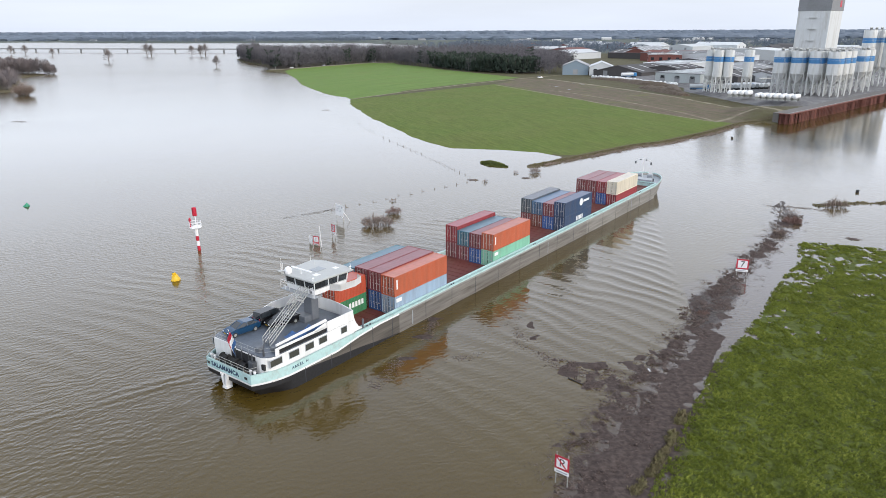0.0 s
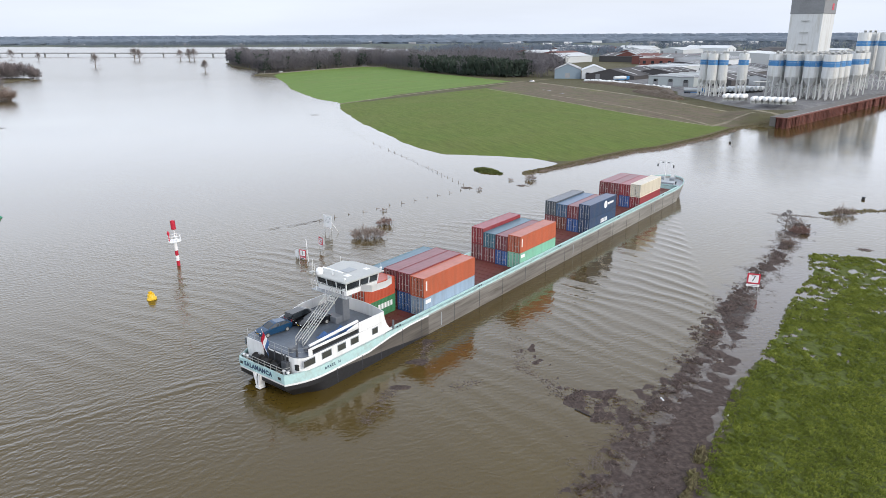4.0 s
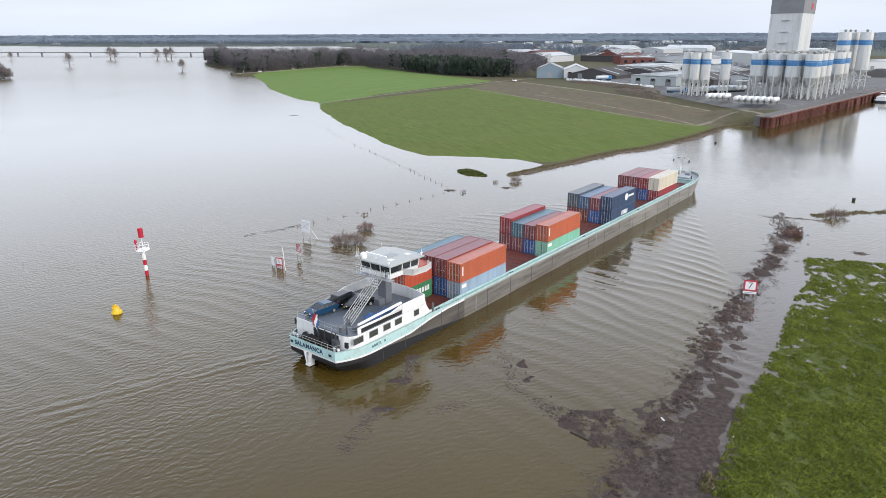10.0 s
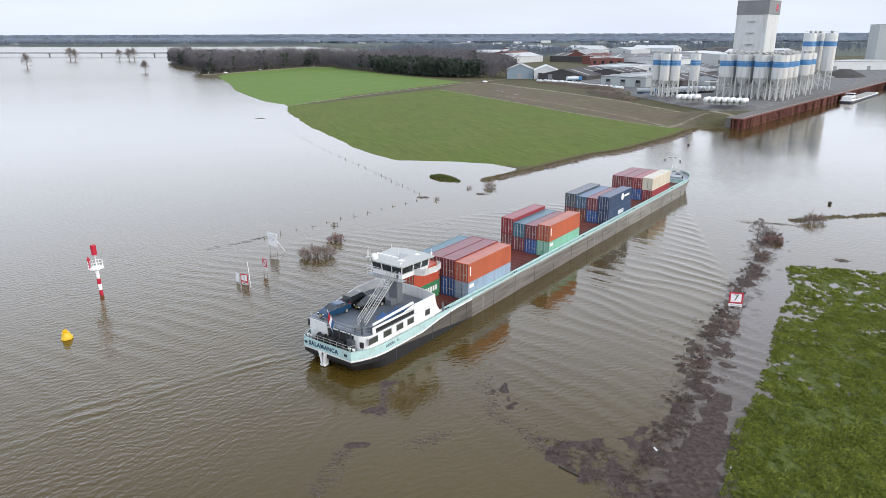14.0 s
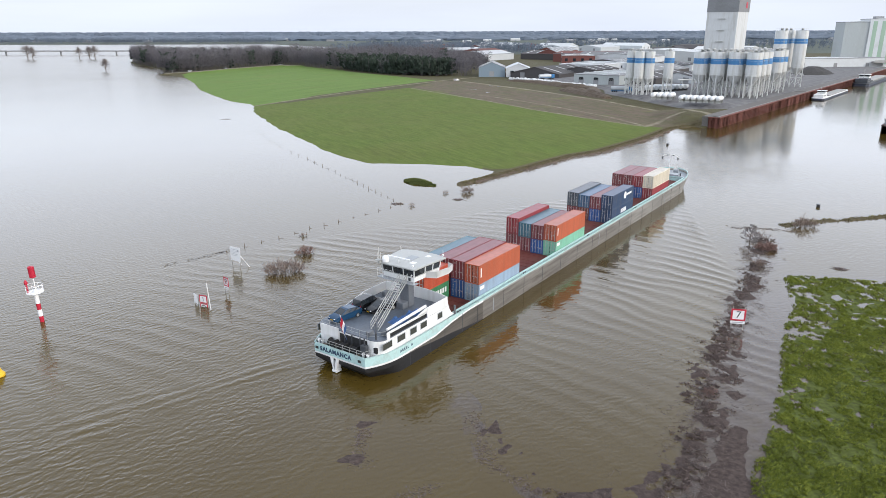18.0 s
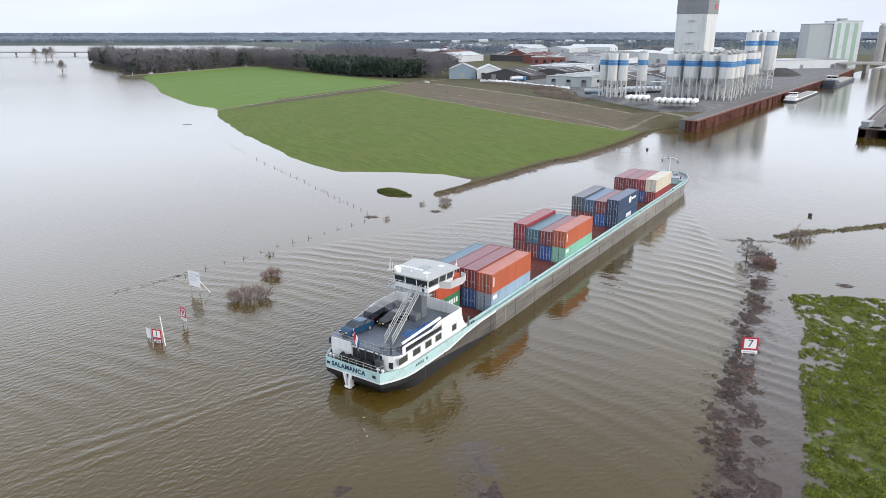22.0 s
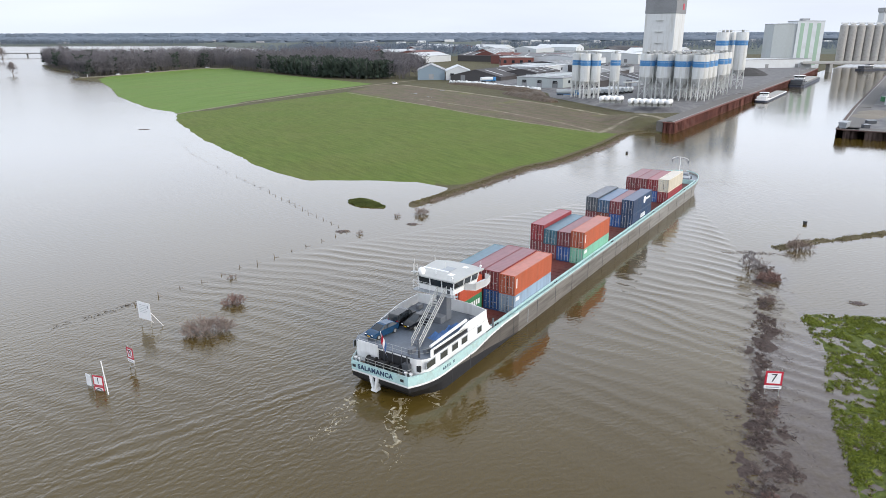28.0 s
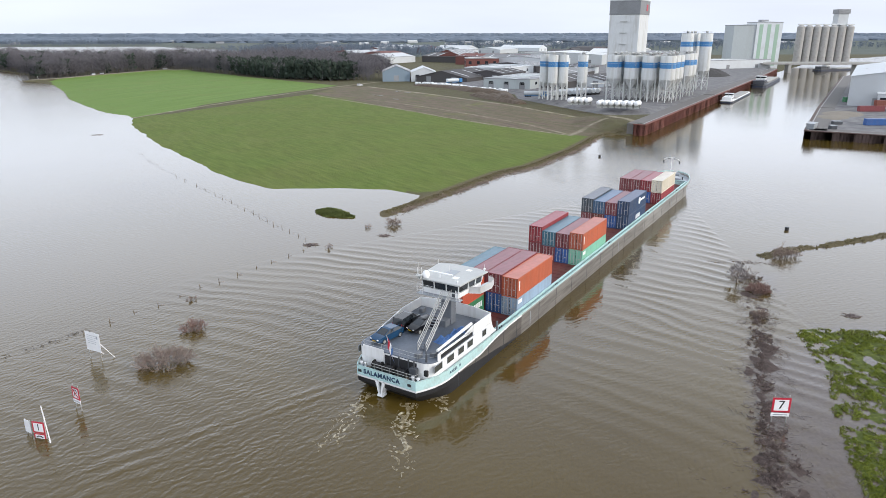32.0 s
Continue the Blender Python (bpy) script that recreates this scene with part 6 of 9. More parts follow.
def hall(label, x, y, w, d, eave, ridge, rz, wall="clad", roof="roofgrey", z=3.5, strips=0, doors=2, windows=0, category="hall", flat=False):
    """A hall of width w along its own x and depth d along y; the ridge runs along y."""
    b = thing("industrial_hall", label, category, pose(x, y, z, 0, 0, rz))
    g = Geo()
    a, c = w / 2, d / 2
    g.add([(-a, -c, -2), (a, -c, -2), (a, c, -2), (-a, c, -2), (-a, -c, eave), (a, -c, eave), (a, c, eave), (-a, c, eave), (0, -c, ridge), (0, c, ridge)],
          [(0, 1, 5, 8, 4), (2, 3, 7, 9, 6), (1, 2, 6, 5), (3, 0, 4, 7), (4, 8, 9, 7), (8, 5, 6, 9)])
    part("wall", g, M[wall], b)
    if flat:
        part("roof", Geo().box(-a - 0.3, a + 0.3, -c - 0.3, c + 0.3, eave, eave + 0.5, 0.08), M[roof], b)
        for k in range(strips):
            part("skylight", Geo().box(-a * 0.8, a * 0.8, -c + d * (k + 0.5) / strips - 0.8, -c + d * (k + 0.5) / strips + 0.8, eave + 0.5, eave + 1.1, 0.1), M["rooflight"], b)
    else:
        for s in (-1, 1):
            g = Geo()
            n = Vector((-(ridge - eave) * -s, 0, a)).normalized() * 0.25
            q = [Vector((0, -c - 0.4, ridge)), Vector((s * (a + 0.4), -c - 0.4, eave - 0.1)), Vector((s * (a + 0.4), c + 0.4, eave - 0.1)), Vector((0, c + 0.4, ridge))]
            up = Vector((0, 0, 0.28))
            g.add([v + up * 0.15 for v in q] + [v + up for v in q], [(4, 5, 6, 7) if s > 0 else (7, 6, 5, 4), (0, 3, 2, 1) if s > 0 else (0, 1, 2, 3), (0, 1, 5, 4), (1, 2, 6, 5), (2, 3, 7, 6), (3, 0, 4, 7)])
            part("roof", g, M[roof], b)
            for k in range(strips):
                yy = -c + d * (k + 0.5) / strips
                e = 0.33
                f0, f1 = 0.15, 0.85
                pts = [(s * a * f0, yy - 0.8), (s * a * f1, yy - 0.8), (s * a * f1, yy + 0.8), (s * a * f0, yy + 0.8)]
                zz = lambda xx: ridge + (eave - ridge) * abs(xx) / a + e
                part("skylight", Geo().add([(px_, py_, zz(px_)) for px_, py_ in pts] + [(px_, py_, zz(px_) - 0.2) for px_, py_ in pts], [(0, 1, 2, 3) if s > 0 else (3, 2, 1, 0), (0, 4, 5, 1), (1, 5, 6, 2), (2, 6, 7, 3), (3, 7, 4, 0)]), M["rooflight"], b)
    for k in range(doors):
        xx = -a + w * (k + 0.7) / max(doors, 1) - w * 0.2 / max(doors, 1)
        part("roller_door", Geo().box(xx - 2, xx + 2, -c - 0.08, -c + 0.1, 0, 4.2, 0.04), M["roofgrey"], b)
    for k in range(windows):
        yy = -c + d * (k + 0.5) / windows
        for s in (-1, 1):
            part("window", Geo().box(s * a - 0.08, s * a + 0.08, yy - 1.6, yy + 1.6, eave * 0.45, eave * 0.75, 0.03), M["glass"], b)
            part("window", Geo().box(-a + w * (k + 0.5) / windows - 1.5, -a + w * (k + 0.5) / windows + 1.5, -c - 0.08, -c + 0.08, eave * 0.45, eave * 0.75, 0.03), M["glass"], b) if s < 0 else None
    return b


# concrete plant tower
tw = thing("mixing_tower", "tall pale concrete mixing tower with grey top storey", "tower", pose(271.8, 603.3, YZ, 0, 0, 47.7))
part("shaft", Geo().box(-14.2, 14.2, -12.5, 12.5, -2, 49.5, 0.1), M["silo"], tw)
part("top_storey", Geo().box(-14.5, 14.5, -12.8, 12.8, 49.5, 60.2, 0.1), M["roofgrey"], tw, "grey clad top storey")
part("roof_slab", Geo().box(-14.8, 14.8, -13.1, 13.1, 60.2, 60.9, 0.1), M["clad"], tw)
for k in range(5):
    part("stair_landing", Geo().box(-15.8, -14.2, -3, 3, 8 + k * 9, 8.4 + k * 9), M["steel"], tw)
part("sign_panel", Geo().box(4, 8, -12.95, -12.8, 52.5, 57.5), M["red"], tw, "small red sign")
part("lift_shaft", Geo().box(14.2, 17, -2.5, 2.5, -2, 46, 0.1), M["clad"], tw)

hall("blue-grey gabled storage hall at the wood's edge", 75, 616, 22, 34, 7, 11.5, -8, "cladblue", "roofgrey", 3, 5, 1, 0)
hall("pale gabled hall beside the storage hall", 96, 608, 20, 30, 6.5, 10.5, -8, "clad", "clad", 3, 0, 2, 2)
hall("long low shed with a dark roof and light strips", 122, 590, 44, 60, 3.5, 8.5, -40, "roofdark", "roofdark", 3.5, 3, 2)
hall("grey flat-roofed warehouse with roof lights", 152, 512, 34, 62, 6.2, 7, -42, "cladgrey", "roofgrey", 4.2, 4, 3, 3, flat=True)
hall("white flat-roofed warehouse behind the yard", 172, 645, 40, 60, 7, 8, -40, "clad", "rooflight", 4, 5, 3, 2, flat=True)
hall("red brick works building with flat roof", 186, 765, 34, 30, 10, 11, -10, "brickwall", "roofgrey", 4, 2, 1, 4, flat=True)
hall("wide grey production hall with roof lights", 245, 780, 70, 60, 9, 12, -42, "clad", "roofgrey", 4, 6, 4)
hall("long warehouse with a pale roof", 330, 900, 120, 70, 10, 13, -40, "clad", "rooflight", 4, 8, 4)
hall("dark-roofed works hall behind the yard", 205, 700, 60, 46, 6, 9, -42, "roofdark", "roofgrey", 4, 5, 2)
rr = random.Random(5)
for k in range(30):
    x = rr.uniform(40, 560)
    y = 690 + rr.uniform(0, 1) * 700 + x * 0.35
    if x < 150:
        y = max(y, 900)
    if abs(x - 268) < 45 and abs(y - 606) < 45 or (x > 330 and y < x + 420):
        continue
    wall, roof, lab = rr.choice((("clad", "rooflight", "pale industrial hall in the harbour district"), ("clad", "roofgrey", "grey industrial hall in the harbour district"), ("roofdark", "roofdark", "dark-roofed industrial hall in the harbour district"), ("brickwall", "roofgrey", "brick hall in the harbour district")))
    hall(lab, x, y, rr.uniform(25, 60), rr.uniform(40, 90), rr.uniform(5, 9), rr.uniform(10, 13), rr.choice((-42, 48)), wall, roof, 3.5, rr.randint(0, 5), 2, flat=rr.random() < 0.5)
hall("tall grey mill building on the harbour", 477, 748, 27, 26, 43, 44, -12, "cladgrey", "roofgrey", 4, 0, 1, 0, "mill", True)
gm_ = hall("tall mill building with green and white stripes", 500.5, 742, 28, 26, 46, 47, -12, "clad", "roofgrey", 4, 0, 1, 0, "mill", True)
for k in range(3):
    part("green_stripe", Geo().box(-11 + k * 8.5, -7 + k * 8.5, -13.15, -13.0, 1, 44), M["greenclad"], gm_, "green cladding stripe")
part("roof_plant", Geo().box(-6, 2, -4, 4, 46, 49, 0.2), M["roofgrey"], gm_)
hall("long low pale harbour shed", 425, 700, 110, 22, 8.5, 9.5, 8, "clad", "roofgrey", 4, 0, 3, 0, flat=True)
grain = None
for k in range(7):
    p = pose(592 + k * 9.3, 800 - k * 2.4, 4)
    if grain is None:
        grain = thing("grain_silo", "tall pale grain silo cylinder in a row", "silo", p, "grain silos")
        part("body", Geo().lathe([(4.5, -2), (4.5, 42), (1.2, 44.5)], n=18), M["concrete"], grain, "", 40)
        part("walkway", Geo().box(-4.5, 4.5, -1, 1, 44, 45.5), M["clad"], grain)
    else:
        copy_thing(grain, p)
el = thing("elevator_tower", "pale grain elevator tower", "tower", pose(640, 795, 4, 0, 0, -12), geo=None)
part("shaft", Geo().box(-6, 6, -6, 6, -2, 57, 0.1), M["clad"], el)
part("head_house", Geo().box(-7, 7, -7, 7, 57, 62, 0.1), M["roofgrey"], el)
br = thing("road_bridge", "grey concrete road bridge over the harbour", "bridge", pose(527, 678, 0, 0, 0, -14))
part("deck", Geo().box(-62, 62, -5, 5, 8.2, 9.6, 0.1), M["concrete"], br)
for s in (-1, 1):
    part("parapet", Geo().box(-62, 62, s * 4.8 - 0.15, s * 4.8 + 0.15, 9.6, 10.7), M["steel"], br)
    part("pier", Geo().box(s * 34 - 1.5, s * 34 + 1.5, -4.5, 4.5, -1.5, 8.2, 0.1), M["concrete"], br)

# container yard on the other quay
hb = hall("large pale grey warehouse on the container quay", 277.5 + 0.68 * 70 + 0.733 * 26, 355.5 + 0.733 * 70 - 0.68 * 26, 52, 140, 14.8, 19, -42.8, "clad", "clad", 3.45, 1, 2, 0)
hall("low white office with a window strip beside the warehouse", 290, 338, 16, 9, 7, 7.5, -42.8, "clad", "rooflight", 3.45, 0, 0, 3, "office", True)
for x, y, z, rz, color, lab in ((262, 330, 3.45, -12, "maroon", "maroon container on the quay"), (276, 327, 3.45, -12, "crimson", "red container on the quay"), (270, 329, 6.1, -12, "brown", "red-brown container stacked on the quay"),
                                (225, 285, 3.45, -12, "blue", "bright blue container on the quay"), (238, 282, 3.45, -12, "steelblue", "steel blue container on the quay"), (290, 372, 3.45, -5, "green", "green container before the warehouse"),
                                (250, 279, 3.45, -12, "palegrey", "pale container on the quay"), (284, 326, 6.1, -12, "maroon", "maroon container stacked on the quay")):
    sides, roof_, fr_, front_, door_, bar_, plate_ = container_mesh(F40, ST, color)
    o = thing("shipping_container", lab, "container", pose(x, y, z + 0.01, 0, 0, rz), "containers on the quay")
    for me in sides + [roof_, fr_, front_]:
        part(me.name.split(".")[0], me, None, o)
    for s in (-1, 1):
        d = part("door", door_, None, o)
        d.location = (0, s * 0.575, 0)
sk = thing("steel_skip", "pale grey open steel skip at the quay corner", "skip", pose(195.5, 279.5, 3.45, 0, 0, 40))
part("tub", Geo().loft([[(-3, -1.2, 0.1), (3, -1.2, 0.1), (3, 1.2, 0.1), (-3, 1.2, 0.1)], [(-3.6, -1.5, 2.4), (3.6, -1.5, 2.4), (3.6, 1.5, 2.4), (-3.6, 1.5, 2.4)]]), M["grey"], sk)
part("rim", Geo().box(-3.7, 3.7, -1.6, -1.4, 2.35, 2.5).box(-3.7, 3.7, 1.4, 1.6, 2.35, 2.5), M["steel"], sk)
for x, y, w, hh in ((216, 290, 3.6, 1.2), (203, 277, 2.4, 1.4)):
    bn = thing("steel_crate", "dark steel crate on the quay", "crate", pose(x, y, 3.45, 0, 0, -10))
    part("body", Geo().box(-w / 2, w / 2, -1.1, 1.1, 0, hh, 0.05), M["darkgrey"], bn)
    part("lid", Geo().box(-w / 2 - 0.05, w / 2 + 0.05, -1.15, 1.15, hh, hh + 0.12, 0.03), M["grey"], bn)
for x, y, r, hh in ((232, 312, 7, 0.7), (246, 322, 9, 0.9)):
    g = Geo()
    for k in range(12):
        a = k * math.pi / 6
    g.lathe([(r, 0), (r * 0.75, hh * 0.45), (r * 0.35, hh * 0.9), (0.1, hh)], n=16)
    g.v = [(p[0] * 1.6, p[1], p[2] * (1 + 0.15 * math.sin(p[0] * 2 + p[1]))) for p in g.v]
    hp = thing("sand_mound", "low pale mound of sand on the quay", "mound", pose(x, y, 3.42, 0, 0, 40), geo=g, mats=M["sandheap"])
g = Geo().lathe([(16, 0), (12, 2.4), (5, 5.2), (0.3, 6)], n=20)
g.v = [(p[0] * 1.7, p[1], p[2] * (1 + 0.12 * math.sin(p[0] * 0.7))) for p in g.v]
thing("dark_mound", "dark mound of bulk material behind the quay", "mound", pose(345, 590, 4.3, 0, 0, 48), geo=g, mats=M["mound"])
cv = thing("conveyor", "long inclined steel conveyor", "conveyor", pose(318, 556, 4.45, 0, 0, 150))
part("belt_frame", Geo().tube((0, 0, 1), (46, 0, 13), 0.9, n=4), M["steel"], cv)
for k in (12, 28, 42):
    part("trestle", Geo().tube((k, -1.6, 0), (k, 0, 1 + k * 0.26), 0.2, n=4).tube((k, 1.6, 0), (k, 0, 1 + k * 0.26), 0.2, n=4), M["steel"], cv)

# moored barges
M["navyhull"] = mat("navy_hull", (0.02, 0.03, 0.06), 0.5, vary=0.2)
def barge(label, x, y, L, hull, size=1.0, turn=None, house="white"):
    a = math.degrees(math.atan2(U.y, U.x)) if turn is None else turn
    b = thing("moored_barge", label, "barge", pose(x, y, 0, 0, 0, a) @ Matrix.Scale(size, 4))
    w = 3.6
    pl = [(0, -w * 0.7), (2, -w), (L - 8, -w), (L - 3, -w * 0.7), (L, 0), (L - 3, w * 0.7), (L - 8, w), (2, w), (0, w * 0.7)]
    part("hull", Geo().prism(pl, -1, 0.75), M["navyhull"], b, "dark blue hull")
    g = Geo()
    for px_ in np.arange(3, L - 9, 4.5):
        for s_ in (-1, 1):
            g.tube((px_, s_ * (w - 0.15), 1.2), (px_, s_ * (w - 0.15), 1.9), 0.04, n=4)
    part("stanchion_row", g, M["steel"], b)
    part("sheer_strake", Geo().prism([(px_ * 1.002, py_ * 1.005) for px_, py_ in pl], 0.75, 1.0), M[hull], b)
    part("rail", Geo().prism([(px_ * 1.001, py_ * 1.01) for px_, py_ in pl], 1.0, 1.2), M[house], b)
    part("hatch", Geo().box(20, L - 10, -w + 1, w - 1, 1.2, 1.9, 0.1), M["concrete"], b, "grey hatch covers")
    part("deckhouse", Geo().box(2.5, 12, -2.7, 2.7, 1.2, 3.2, 0.15), M[house], b)
    wh = part("wheelhouse", Geo().box(9, 13, -2.2, 2.2, 3.2, 4.0, 0.1), M["white"], b)
    part("window", Geo().box(9.1, 12.9, -2.1, 2.1, 4.0, 4.8), M["glass"], wh)
    part("roof", Geo().box(8.7, 13.3, -2.5, 2.5, 4.8, 5.0, 0.05), M["white"], wh)
    for k in range(3):
        part("porthole", Geo().box(4 + k * 2.4, 5.2 + k * 2.4, -2.76, -2.65, 2.0, 2.7), M["glass"], b)
    part("mast", Geo().tube((8, 0, 3), (8, 0, 7.5), 0.1), M["steel"], b)
    return b


barge("white inland barge moored along the quay", 243.5, 411, 82, "hull")
barge("dark inland barge moored further up the harbour", 336, 512, 74, "black", 1.55, house="darkgrey")
barge("long dark barge lying beyond the road bridge", 545, 708, 46, "black", 1.4, 12, "darkgrey")

# tanks, trucks and bags in the yard
tank0 = None
for k in range(11):
    x, y = (134.0 + k * 2.9, 380.5 - k * 0.6) if k < 4 else (143.0 + (k - 4) * 2.7, 364.5 - (k - 4) * 1.3)
    m = pose(x, y, YZ - 0.05, 0, 0, 48)
    if tank0 is None:
        tank0 = thing("storage_tank", "white horizontal storage tank on steel cradles", "tank", m, "tanks in the yard")
        g = Geo()
        rings = [[(xx, r_ * math.cos(a), 2.4 + r_ * math.sin(a)) for a in np.linspace(0, 2 * math.pi, 14, endpoint=False)] for xx, r_ in ((-3.2, 0.2), (-3.1, 0.9), (-2.7, 1.25), (2.7, 1.25), (3.1, 0.9), (3.2, 0.2))]
        part("shell", g.loft(rings), M["signwhite"], tank0, "", 45)
        for xx in (-1.9, 1.9):
            part("cradle", Geo().box(xx - 0.2, xx + 0.2, -1.1, 1.1, 0, 1.6), M["steel"], tank0)
    else:
        copy_thing(tank0, m)
tr0 = None
for x, y, rz in ((129.5, 425.0, -20), (153, 432, -30), (160, 437, -30), (108, 545, 20), (167, 441, -30)):
    if tr0 is None:
        tr0 = thing("tanker_truck", "blue tank lorry with a pale tank parked in the yard", "truck", pose(x, y, YZ - 0.05, 0, 0, rz), "lorries in the yard")
        cabp = part("cab", Geo().box(4.2, 6.6, -1.25, 1.25, 0.6, 3.3, 0.15), M["truckblue"], tr0)
        part("windscreen", Geo().box(6.55, 6.64, -1.05, 1.05, 2.0, 3.0), M["glass"], cabp)
        part("tank", Geo().tube((-6.2, 0, 2.2), (3.8, 0, 2.2), 1.25, n=14), M["clad"], tr0, "", 40)
        part("chassis", Geo().box(-6, 6, -1.0, 1.0, 0.6, 1.0), M["truckblue"], tr0)
        for xx in (-5.2, -4, -2.8, 3.0, 5.4):
            part("axle", Geo().tube((xx, -1.25, 0.5), (xx, 1.25, 0.5), 0.5, n=12), M["rubber"], tr0)
    else:
        copy_thing(tr0, pose(x, y, YZ - 0.05, 0, 0, rz))
M["bagwhite"] = mat("bag_white", (0.62, 0.63, 0.63), 0.6, vary=0.1, stain=(0.40, 0.39, 0.36), stain_amount=0.5, stain_scale=0.5, island=0.2, bump=0.5, bump_scale=2)
bag0 = None
for k in range(92):
    u = k / 91
    if k % 7 == 3 or k % 11 == 8:
        continue
    pts = [(83.5, 560), (103.6, 533), (114.6, 495), (127, 474)]
    s = u * 3
    i = min(int(s), 2)
    x, y = [pts[i][j] + (pts[i + 1][j] - pts[i][j]) * (s - i) for j in (0, 1)]
    m = pose(x + rr.uniform(-1.2, 1.2), y + rr.uniform(-1.2, 1.2), 3.7 + 0.5 * u + rr.uniform(-0.5, 0.15), rr.uniform(-8, 8), rr.uniform(-8, 8), rr.uniform(0, 90))
    if bag0 is None:
        bag0 = thing("bulk_bag", "white wrapped bale lying on the earth bank", "bag", m, "bales along the bank")
        part("wrap", Geo().box(-1.4, 1.4, -1.0, 1.0, -0.6, 1.15, 0.45), M["bagwhite"], bag0, "", 60)
    else:
        copy_thing(bag0, m)


# earth banks between the field and the yard
def earth_bank(label, line, width, height, seed, z, material="earth"):
    rnd = random.Random(seed)
    rings = []
    n_ = 26
    for k in range(n_ + 1):
        s = k / n_ * (len(line) - 1)
        i = min(int(s), len(line) - 2)
        x, y = [line[i][j] + (line[i + 1][j] - line[i][j]) * (s - i) for j in (0, 1)]
        dx, dy = line[i + 1][0] - line[i][0], line[i + 1][1] - line[i][1]
        L = math.hypot(dx, dy)
        e = abs(math.sin(math.pi * k / n_)) ** 0.5 + 0.02
        hh = height * e * rnd.uniform(0.75, 1.15)
        w = width * (0.5 + 0.5 * e)
        rings.append([(x - dy / L * w * u + rnd.uniform(-0.4, 0.4), y + dx / L * w * u + rnd.uniform(-0.4, 0.4), z + hh * v_ * rnd.uniform(0.85, 1.1) - 0.9 * (v_ == 0)) for u, v_ in ((-1, 0), (-0.6, 0.55), (-0.2, 1.0), (0.25, 0.95), (0.65, 0.5), (1, 0))])
    g = Geo().loft(rings)
    return thing("earth_bank", label, "earth", pose(0, 0, 0), geo=g, mats=M[material])


earth_bank("long brown earth bank along the yard's edge", [(80, 556), (101, 527), (111, 493), (124, 470), (118, 436)], 5.0, 2.0, 2, 3.0)
earth_bank("bare brown earth heap beside the path", [(103, 470), (112, 436), (118, 412)], 5.5, 2.4, 3, 2.7)
hall("long low shed with a dark felt roof", 182, 512, 26, 66, 4.2, 7.5, -42, "roofdark", "roofdark", 4.2, 4, 2)
hall("low grey shed behind the silos", 214, 520, 24, 70, 4.5, 7.2, -42, "clad", "roofdark", 4.2, 5, 2)
hall("long open shed with a dark roof", 205, 578, 30, 70, 5.0, 8.0, -42, "roofdark", "roofgrey", 4.2, 3, 3)
hall("low workshop with a grey roof", 236, 640, 40, 40, 6, 8.5, -42, "clad", "roofdark", 4.2, 4, 2)
hall("dark-roofed store beside the workshop", 155, 590, 28, 44, 5.0, 7.5, -42, "roofdark", "roofdark", 4.2, 3, 2)
pr = thing("pipe_rack", "pale steel pipe rack behind the silos", "pipe rack", pose(172, 440, YZ, 0, 0, 4))
for k in range(9):
    for s in (-1, 1):
        part("post", Geo().box(k * 8 - 0.2, k * 8 + 0.2, s * 1.6 - 0.2, s * 1.6 + 0.2, -0.2, 5.6), M["steel"], pr)
    part("cross_beam", Geo().box(k * 8 - 0.2, k * 8 + 0.2, -2, 2, 5.3, 5.6), M["steel"], pr)
for y_ in (-1.2, -0.2, 0.9):
    part("pipe", Geo().tube((-2, y_, 5.95), (66, y_, 5.95), 0.32, n=10), M["silo"], pr)
tk0 = None
for k in range(12):
    m = pose(141 + k * 3.0, 424 + k * 1.2, YZ, 0, 0, 60)
    if tk0 is None:
        tk0 = thing("tank_trailer", "grey tank trailer parked in a row in the yard", "trailer", m, "trailers in the yard")
        part("tank", Geo().tube((-4.8, 0, 2.2), (4.8, 0, 2.2), 1.2, n=14), M["clad"], tk0, "", 40)
        part("chassis", Geo().box(-4.6, 4.6, -0.9, 0.9, 0.6, 1.05), M["darkgrey"], tk0)
        for xx in (-3.8, -2.6, -1.4):
            part("axle", Geo().tube((xx, -1.2, 0.5), (xx, 1.2, 0.5), 0.5, n=10), M["rubber"], tk0)
    else:
        copy_thing(tk0, m)
for x, y in ((60.5, 506), (66, 497), (46, 476), (52, 452), (43, 481)):
    zz = float(h[(np.hypot(fx - x, fy - y)).argmin()])
    w_ = rr.uniform(2.5, 4)
    pts = [(w_ * 1.0 * math.cos(a) * rr.uniform(0.6, 1.2), 0.9 * math.sin(a) * rr.uniform(0.6, 1.2)) for a in np.linspace(0, 2 * math.pi, 14, endpoint=False)]
    thing("puddle", "rain puddle on the bare field's edge", "puddle", pose(x, y, zz + 0.05, 0, 0, -62), geo=Geo().prism(pts, -0.05, 0.03), mats=M["water"])


